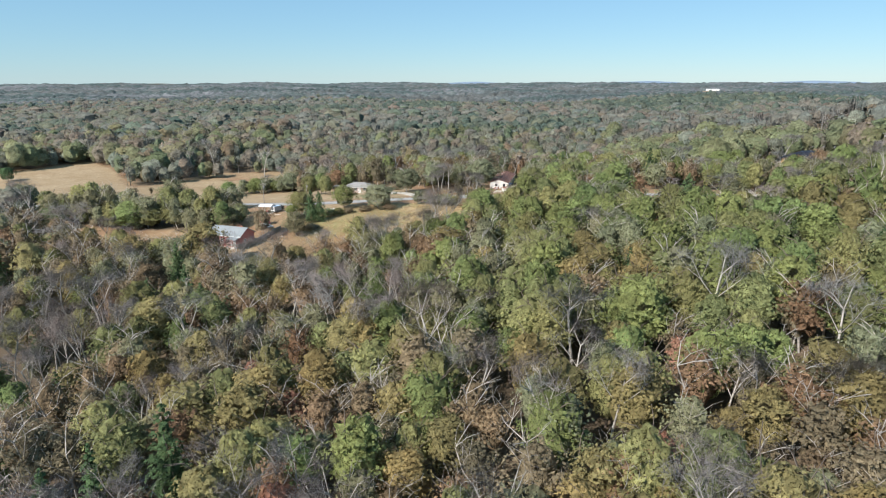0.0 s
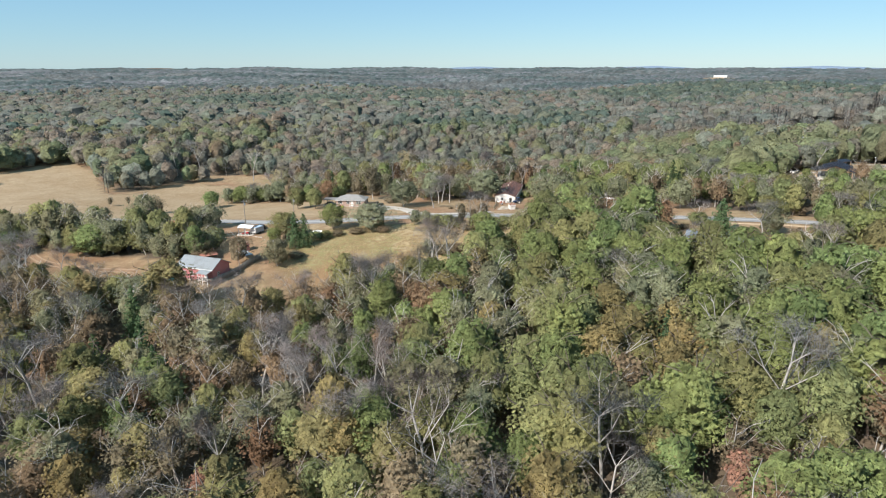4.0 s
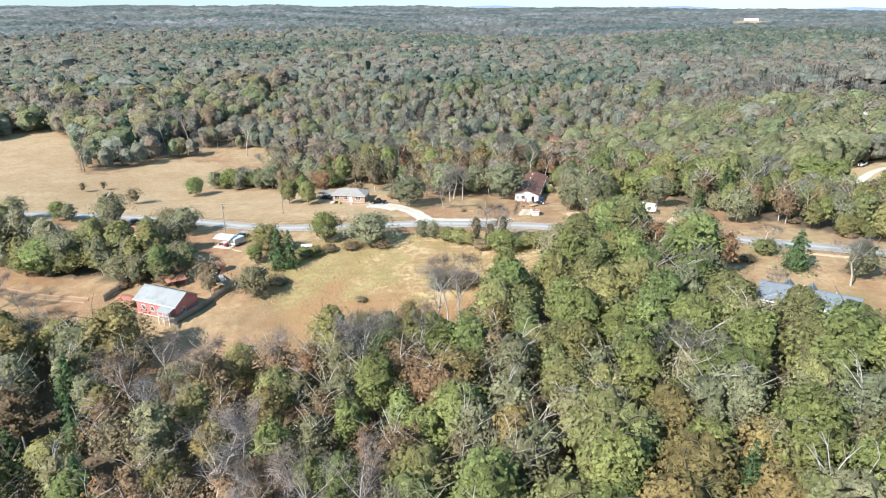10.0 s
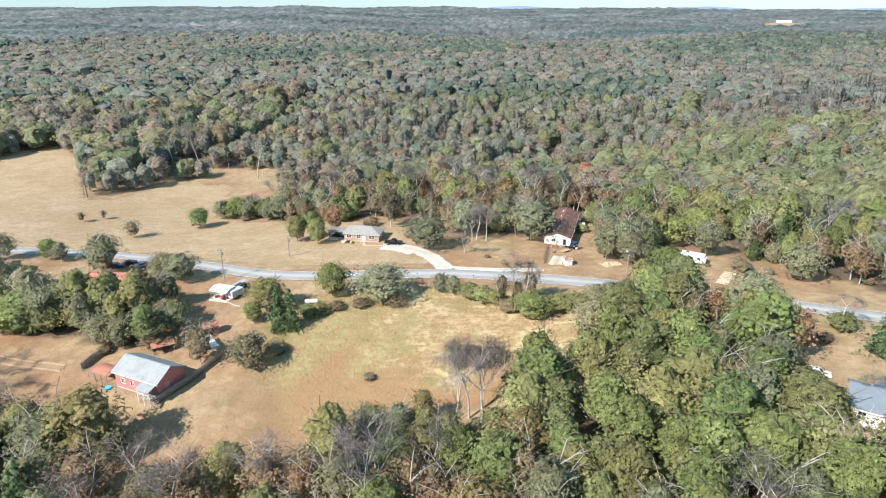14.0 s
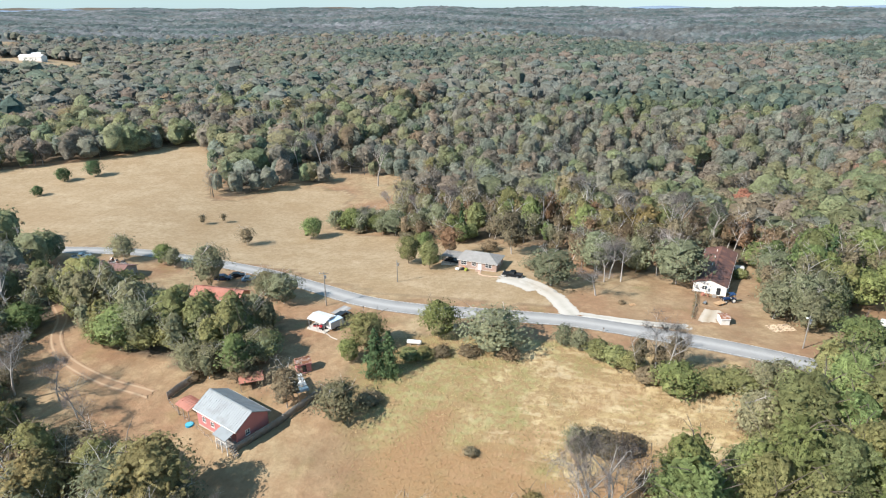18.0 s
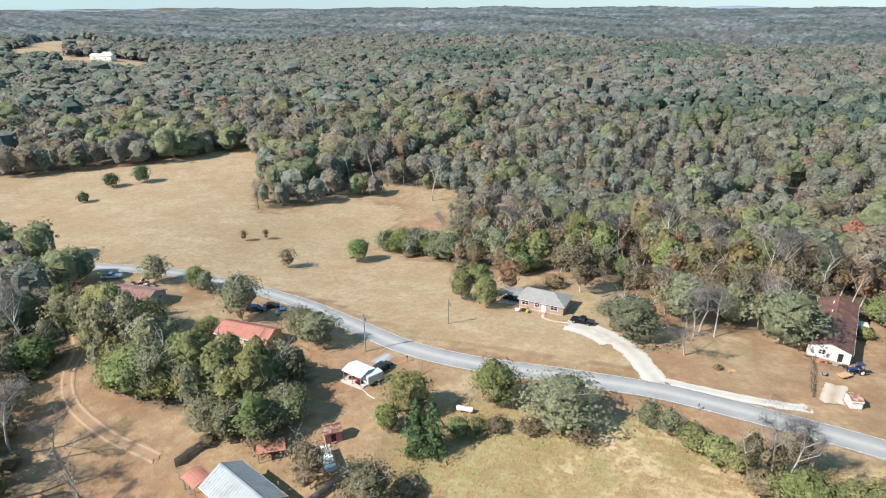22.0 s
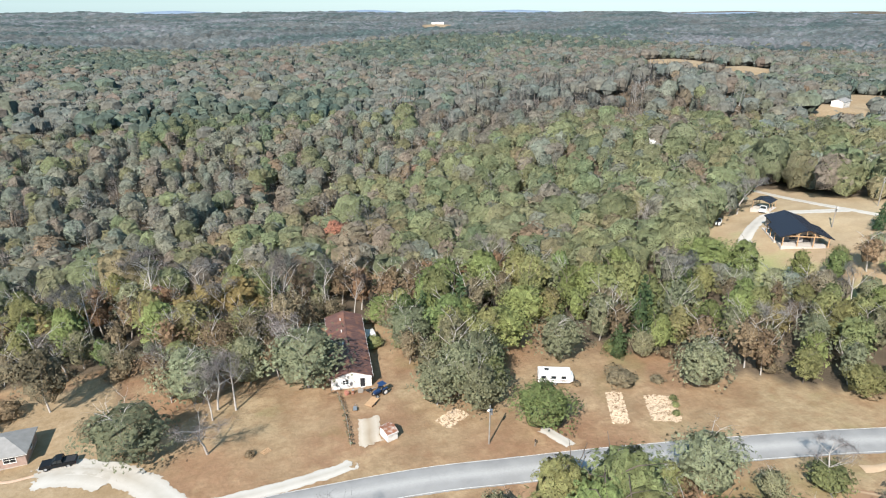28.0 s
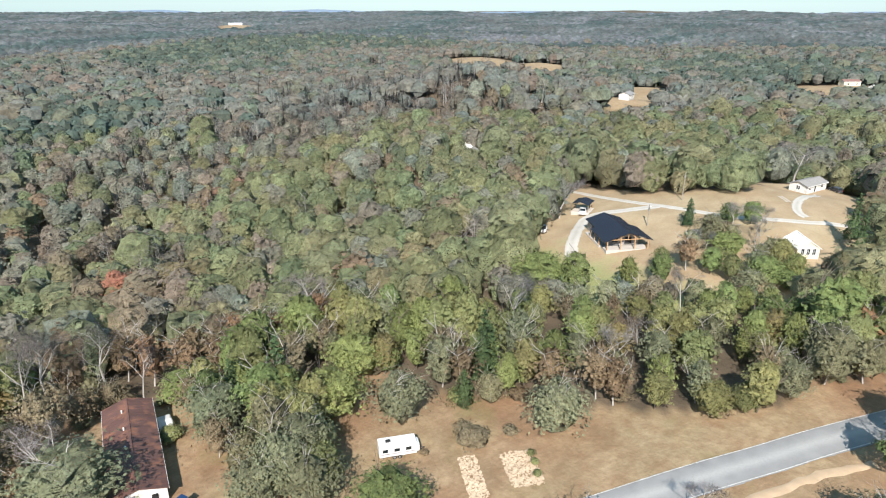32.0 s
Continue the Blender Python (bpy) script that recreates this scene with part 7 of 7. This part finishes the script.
# ---- single trees and shrubs in the open: kind, x, y, height, crown's width against the model's ----
YARD = [
    ("holly", -249.6, 320.4, 4.5, 1.0), ("holly", -256.6, 342.1, 6.4, 0.95), ("holly", -248.2, 352.4, 7.8, 0.9), ("oak_brown", -152.4, 303.6, 4.0, 0.8), ("oak_brown", -147, 309, 3.8, 0.8),
    ("oak_brown", -123.6, 288, 6.2, 1.16), ("round", -105.7, 302.8, 7.4, 1.0), ("round_grey", -149.6, 259.4, 8.0, 1.0), ("round", -135.5, 261, 6.4, 0.9), ("round_grey", -131, 259.6, 6.0, 0.9),
    ("oak_grey", -109.0, 247.3, 12.0, 0.85), ("oak_grey", -82.6, 240.8, 8.2, 1.16), ("oak_grey", -88.5, 243.0, 7.6, 1.09), ("round_grey", -92, 246.5, 5.0, 1.0), ("cedar", -136.2, 240.8, 4.5, 0.8),
    ("cedar", -133.6, 241.6, 4.8, 0.8), ("cedar", -131.2, 242.6, 4.6, 0.8), ("shrub", -114, 241, 2.8, 1.2), ("shrub", -113.2, 237.5, 3.0, 1.2), ("shrub", -112.2, 234, 3.0, 1.2), ("shrub", -111, 230.5, 3.0, 1.3),
    ("oak_olive", -52.2, 223.4, 8.6, 1.05), ("cedar", -46.6, 214.2, 9.6, 0.85), ("cedar", -43.9, 215.2, 9.0, 0.9), ("round", -54.4, 218.4, 5.2, 0.9), ("shrub", -41.5, 221.0, 2.6, 1.3), ("shrub", -38.4, 222.4, 2.4, 1.3), ("brush", -35.0, 224.0, 2.0, 1.4),
    ("round", -37.7, 231.0, 8.6, 0.95), ("round_grey", -24.5, 228.4, 8.6, 1.6), ("brush", -29.0, 225.2, 2.0, 1.6), ("brush", -20.5, 225.6, 2.0, 1.5), ("round_grey", -9.8, 232.0, 5.0, 0.9), ("round_grey", -6.4, 231.0, 4.8, 0.9),
    ("shrub", -2.2, 228.0, 3.8, 1.1), ("shrub", 1.2, 226.0, 3.9, 1.1), ("shrub", 4.2, 224.6, 3.4, 1.1), ("brown", 5.6, 223.0, 8.5, 0.8), ("bare", 9.0, 224.0, 9.5, 1.1), ("brown", 12.6, 226.0, 7.5, 1.2), ("bare", 10.6, 222.0, 8.5, 1.1), ("oak_brown", 9.4, 224.6, 6.0, 0.8), ("brush", 7.4, 221.0, 2.6, 1.4),
    ("round", 12.2, 217.0, 6.2, 1.35), ("shrub", 19.2, 220.0, 3.6, 1.4), ("shrub", 23.4, 220.6, 3.4, 1.5), ("round_grey", 27.6, 221.4, 5.4, 1.0), ("round_grey", 31.0, 223.0, 5.0, 1.0),
    ("round_grey", -4.4, 198.6, 5.2, 0.85), ("brush", 0.6, 199.8, 2.8, 1.5), ("brush", 3.8, 200.6, 2.4, 1.5), ("brush", -1.0, 203.0, 1.8, 1.3), ("shrub", 13.3, 200.8, 2.6, 0.65), ("brush", 6.6, 192.6, 1.8, 1.3), ("brush", -22, 196, 1.4, 1.2), ("brush", -45, 206.5, 1.8, 1.9),
    ("oak_olive", -60.5, 277.4, 8.6, 0.78), ("green", -56.0, 280.6, 9.2, 1.1), ("oak_olive", -52.4, 273.2, 8.4, 0.78), ("rust", -49.4, 283.8, 10.5, 1.35), ("oak_brown", -31.0, 290.6, 14.0, 0.95), ("brush", -38.7, 293.2, 3.2, 1.2),
    ("brush", -22.2, 278.0, 2.4, 1.6), ("oak_grey", -16.0, 265.0, 9.6, 1.42), ("oak_grey", -5.1, 278.4, 11.5, 1.0), ("bare", -4.2, 260.4, 6.0, 2.1), ("bare", -1.1, 273.9, 8.5, 1.5), ("brush", 2.3, 256.3, 0.9, 1.3), ("bare", -9.0, 283.0, 9.0, 1.2), ("rust", -12.0, 288.0, 9.0, 1.1), ("oak_brown", 2.0, 288.0, 12.5, 0.82),
    ("oak_grey", 16.2, 273.0, 12.0, 1.26), ("bare", 13.4, 284.0, 9.0, 1.4), ("oak_brown", 16.8, 296.0, 13.0, 0.75),
    ("bare", 2.0, 272.0, 8.0, 1.4), ("bare", -2.4, 270.6, 6.5, 1.4), ("oak_grey", 6.0, 281.0, 10.0, 0.88), ("oak_brown", -9.0, 281.4, 10.0, 0.88), ("oak_brown", 8.4, 290.0, 12.0, 0.82), ("rust", 11.6, 279.4, 9.0, 1.1),
    ("round_grey", 35.8, 254.0, 9.0, 0.95), ("oak_grey", 40.6, 254.6, 10.8, 0.78), ("oak_grey", 38.0, 261.0, 9.6, 0.68), ("round_grey", 42.0, 248.8, 8.6, 1.0), ("oak_grey", 45.5, 256.4, 11.0, 0.82), ("shrub", 33.6, 284.0, 2.6, 1.2), ("oak_olive", 48.2, 263.0, 11.0, 0.75), ("oak_brown", 37.5, 272.0, 8.0, 0.75),
    ("round", 48.6, 239.0, 7.4, 1.3), ("oak_grey", 64.5, 256.5, 9.5, 1.05), ("brush", 68.6, 242.6, 2.8, 1.3), ("brush", 74.8, 239.6, 1.4, 1.2), ("round_grey", 80.3, 234.6, 9.4, 1.0), ("shrub", 72.8, 233.4, 1.1, 0.9), ("shrub", 71.6, 231.6, 1.1, 0.9), ("shrub", 69.8, 229.6, 1.1, 0.9), ("brush", 61.6, 246.4, 1.0, 0.9),
    ("bare", 74.6, 206.2, 5.4, 1.7), ("round_grey", 66.6, 208.6, 4.6, 0.9), ("brush", 62.4, 206.0, 2.6, 1.3), ("shrub", 75.2, 206.2, 3.6, 1.2), ("brush", 66.0, 203.0, 1.7, 1.8), ("brush", 69.4, 202.0, 1.6, 1.6), ("brush", 59.5, 203.4, 1.6, 1.8), ("cedar", 77.5, 196.0, 8.2, 1.28), ("round_grey", 88.5, 190.6, 7.6, 1.0), ("bare", 84.6, 186.4, 8.0, 1.6), ("bare", 63.4, 177.6, 6.0, 1.1),
    ("round_grey", -49.0, 200.6, 7.8, 1.1), ("oak_brown", -60.8, 202.2, 9.4, 0.92), ("golden", -70.0, 175.4, 13.6, 1.4), ("oak_olive", -84.0, 178.0, 9.0, 0.85), ("bare", -101, 190.5, 7.0, 1.2), ("bare", -109, 194.0, 8.0, 1.2), ("bare", -95, 187.5, 7.0, 1.2), ("round", -122.0, 188.0, 7.0, 1.0),
    ("red", 45.5, 358.0, 12.5, 1.2), ("bare", -142.0, 386.0, 17.0, 0.9), ("bare", -109.0, 376.5, 15.0, 1.1), ("bare", -158.5, 392.0, 14.0, 1.0), ("golden", -84.7, 383.0, 12.0, 1.0), ("bare", 70.0, 300.0, 12.0, 1.2), ("bare", 98.0, 262.0, 12.0, 1.1), ("bare", 163.4, 300.0, 10.0, 1.7), ("round", 120.0, 272.0, 10.5, 1.2), ("green", 124.0, 264.0, 11.0, 1.2), ("round", 179.5, 253.6, 6.0, 0.85), ("round", 183.4, 248.9, 6.2, 0.9), ("cedar", 173.0, 262.0, 7.0, 0.9), ("round_grey", 166.0, 252.0, 8.0, 0.95), ("rust", 150.0, 249.6, 9.0, 1.3), ("bare", 173.0, 243.0, 8.0, 1.0), ("bare", 168.0, 240.0, 8.0, 1.0), ("bare", 243.0, 260.0, 11.0, 1.7),
    ("green", 140.0, 251.0, 8.0, 1.1), ("oak_olive", 145.4, 254.0, 6.6, 0.68), ("green", 134.0, 256.0, 8.0, 1.0), ("pine", 190.0, 226.0, 12.0, 1.0), ("pine", 183.0, 222.0, 11.0, 1.0),
]
for kind, x, y, tall, wide in YARD:
    plant(kind, x, y, 1.22 * tall / KINDS[kind][1], wide, group="trees and shrubs in the open")
    KEEP_CLEAR.append((x, y, 3.0))
# the strip of mixed trees between the clay track and the houses
STRIP = [(-139, 228), (-128, 221), (-108, 211), (-86, 207), (-76, 208), (-71, 213), (-79, 226), (-86, 229), (-97, 226), (-110, 226), (-126, 236), (-140, 238)]
sx_, sy_ = scatter(-142, -60, 204, 240, 5.8, 0.36)
for px, py in zip(sx_, sy_):
    if inside(STRIP, px, py) and min(math.hypot(px + 71.5, py - 206.8), math.hypot(px + 100.5, py - 228.2) - 3.0, math.hypot(px + 92.5, py - 229) - 4.0, math.hypot(px + 144, py - 237) - 3.0) > 3.5:
        kind = ("oak_grey", "oak_olive", "oak_olive", "oak_grey", "oak_grey", "oak_olive", "oak_grey")[int(rng.integers(0, 7))]
        plant(kind, float(px), float(py), rng.uniform(7.4, 9.4) / KINDS[kind][1], rng.uniform(0.85, 1.1), group="trees between the track and the houses")
# trees on the slope between the black-roofed house and the cottage
CLUSTER = [(146, 236), (150, 247), (161, 258), (172, 257), (181, 247), (175, 240), (168, 231), (158, 226)]
sx_, sy_ = scatter(140, 186, 222, 262, 6.0, 0.4)
for px, py in zip(sx_, sy_):
    if inside(CLUSTER, px, py):
        kind = ("green", "greygreen", "round", "olive", "bare", "round_grey")[int(rng.integers(0, 6))]
        plant(kind, float(px), float(py), rng.uniform(5.5, 8.5) / KINDS[kind][1], rng.uniform(1.1, 1.4), group="trees below the lawn")
# the low bushy border along the far side of the hay field
for i in range(24):
    px, py = -102 + (i % 12) * 3.8 + rng.uniform(-1, 1), 314.5 + (i % 12) * 0.5 + 5.5 * (i // 12) + rng.uniform(-1.2, 1.2)
    kind = ("round_grey", "oak_grey", "round")[int(rng.integers(0, 3))]
    plant(kind, px, py, rng.uniform(6.8, 9.0) / KINDS[kind][1], rng.uniform(1.0, 1.25) * KINDS[kind][1] / 9.0, group="bushy field border")
for hx, hy, hr in ((62, 167, 5), (67, 165, 4), (68.5, 173.7, 9.8), (27.6, 282.6, 8), (27, 290, 9), (26, 274, 8), (59.2, 184, 4), (58.6, 249.6, 6), (234.4, 252.4, 11), (198, 377, 10), (80, 201, 6), (88, 199, 7), (97, 195, 7), (78, 209, 5), (71, 211, 4), (-61, 241.3, 8), (-52, 240, 6), (205, 389, 8), (-93, 230, 7.5), (-101, 229, 7), (-145, 237, 7), (-46, 233, 8)):
    KEEP_CLEAR.append((hx, hy, hr))


# ---- matted dry grass in the rough field ----
GRASS = {"dry_grass": plain("dry_grass", (0.43, 0.33, 0.18), 0.95, vary=0.2, scale=1.2), "brown_grass": plain("brown_grass", (0.37, 0.25, 0.14), 0.95, vary=0.25, scale=1.2), "green_weeds": plain("green_weeds", (0.27, 0.265, 0.11), 0.95, vary=0.25, scale=1.2)}
tx, ty = rng.uniform(-66, 30, 52000), rng.uniform(164, 237, 52000)
ok = inside(OPEN["sage_field"], tx, ty) & (rng.uniform(size=len(tx)) < np.clip((tx + 0.5 * (ty - 190) + 50) / 22, 0, 1))
tx, ty = tx[ok], ty[ok]
which = wobble(tx, ty, 26) + 0.4 * wobble(tx, ty, 7) + 0.25 * rng.normal(size=len(tx))
low = ty < 196 + 8 * wobble(tx, ty, 30)
for name, sel, label in (("green_weeds", which < -0.5, "patches of green weeds in the rough field"), ("brown_grass", (which >= -0.5) & (low | (which < -0.2)), "low reddish brown dead grass"),
                         ("dry_grass", (which >= -0.2) & ~low, "tall pale matted dry sedge grass")):
    c = np.stack([tx[sel], ty[sel], ground_z(tx[sel], ty[sel]) + rng.uniform(-0.04, 0.06, sel.sum())], 1)
    v, f, _ = twigs(rng, c, 0.5, 0.035)
    tagged(new(name, mesh_of(name, v, f, 4, (GRASS[name],))), label, "grass", kind="stuff")

# ---- the woods ----
near_wood()
ring_wood("middle_wood", 0, 470, 7.0, mid_crown, "wood behind the fields of %s", 1.0, MID_LEAVES)
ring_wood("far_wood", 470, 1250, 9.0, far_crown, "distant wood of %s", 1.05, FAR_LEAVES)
drop_unused()

# ---- the unbroken canopy towards the horizon: one rough sheet of tree tops ----
rad = [1150.0]
while rad[-1] < 4330:
    rad.append(rad[-1] + 0.010 * rad[-1])
theta = np.radians(np.arange(-66, 89, 0.24))
tt, rr = np.meshgrid(theta, np.array(rad))
tt, rr = tt + rng.uniform(-0.4, 0.4, tt.shape) * radians(0.24), rr * (1 + rng.uniform(-0.003, 0.003, rr.shape))
cx_, cy_ = rr * np.sin(tt), 150 + rr * np.cos(tt)
bands = wobble(cx_ * 0.45, cy_ * 1.25, 360) + 0.25 * rng.normal(size=cx_.shape)
drift = wobble(cx_ * 0.7, cy_, 520) + 0.3 * wobble(cx_, cy_, 150) + 0.3 * rng.normal(size=cx_.shape)
tall = np.where(bands > 0.4, 11.5, 9.5) + rng.uniform(-4.5, 4.5, cx_.shape) + 2.0 * wobble(cx_, cy_, 70) - 8 * np.clip((1230 - rr) / 80, 0, 1)
cz_ = np.where(far_open(cx_, cy_), -2.0, tall) + land(cx_, cy_)
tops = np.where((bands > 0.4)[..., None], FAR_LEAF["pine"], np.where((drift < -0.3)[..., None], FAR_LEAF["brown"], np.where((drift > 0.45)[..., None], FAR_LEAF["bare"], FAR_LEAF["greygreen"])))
# blue haze mixed into the colour; 0.58 darkens it for the crowns' own shade
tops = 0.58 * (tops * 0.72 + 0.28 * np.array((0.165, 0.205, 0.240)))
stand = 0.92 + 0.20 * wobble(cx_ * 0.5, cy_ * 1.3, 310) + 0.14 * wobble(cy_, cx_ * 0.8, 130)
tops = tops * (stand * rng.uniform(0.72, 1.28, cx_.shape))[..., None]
nr, nt = cx_.shape
ids = np.arange(nr * nt).reshape(nr, nt)
quads = np.stack([ids[:-1, :-1], ids[:-1, 1:], ids[1:, 1:], ids[1:, :-1]], 2).reshape(-1, 4)
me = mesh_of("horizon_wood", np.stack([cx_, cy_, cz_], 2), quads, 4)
at = me.color_attributes.new("hazed_leaf_colour", "FLOAT_COLOR", "POINT")
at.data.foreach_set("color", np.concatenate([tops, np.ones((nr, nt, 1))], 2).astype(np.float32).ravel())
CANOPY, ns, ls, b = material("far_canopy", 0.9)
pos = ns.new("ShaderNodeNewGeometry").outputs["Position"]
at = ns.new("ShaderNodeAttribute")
at.attribute_name = "hazed_leaf_colour"
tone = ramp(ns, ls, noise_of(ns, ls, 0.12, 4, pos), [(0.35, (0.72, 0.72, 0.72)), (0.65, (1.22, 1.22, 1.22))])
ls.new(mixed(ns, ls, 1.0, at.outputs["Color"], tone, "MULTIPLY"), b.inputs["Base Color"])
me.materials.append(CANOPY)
tagged(new("horizon_wood", me), "unbroken woods rolling towards the horizon, blue haze and crown shade in their colour", "woodland", kind="stuff")

# ---- hills that close the horizon, with the blue of distance haze put into their colour ----
HAZE_BLUE = plain("haze_blue_hills", (0.19, 0.25, 0.33), 1.0, vary=0.12, scale=0.01)
ang = np.radians(np.arange(-110, 111, 0.5))
rows = []
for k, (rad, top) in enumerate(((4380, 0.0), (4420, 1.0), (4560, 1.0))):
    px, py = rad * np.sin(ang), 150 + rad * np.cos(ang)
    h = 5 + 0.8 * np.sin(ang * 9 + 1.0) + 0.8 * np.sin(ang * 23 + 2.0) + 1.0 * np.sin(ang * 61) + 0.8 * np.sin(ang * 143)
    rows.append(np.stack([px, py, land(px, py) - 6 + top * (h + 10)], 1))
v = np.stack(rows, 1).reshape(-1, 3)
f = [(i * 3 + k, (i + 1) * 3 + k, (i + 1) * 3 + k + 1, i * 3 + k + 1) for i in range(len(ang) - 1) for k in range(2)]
tagged(new("backdrop", mesh_of("backdrop", v, f, 4, (HAZE_BLUE,))), "low wooded hills along the horizon, coloured haze blue", "hills", kind="structure")
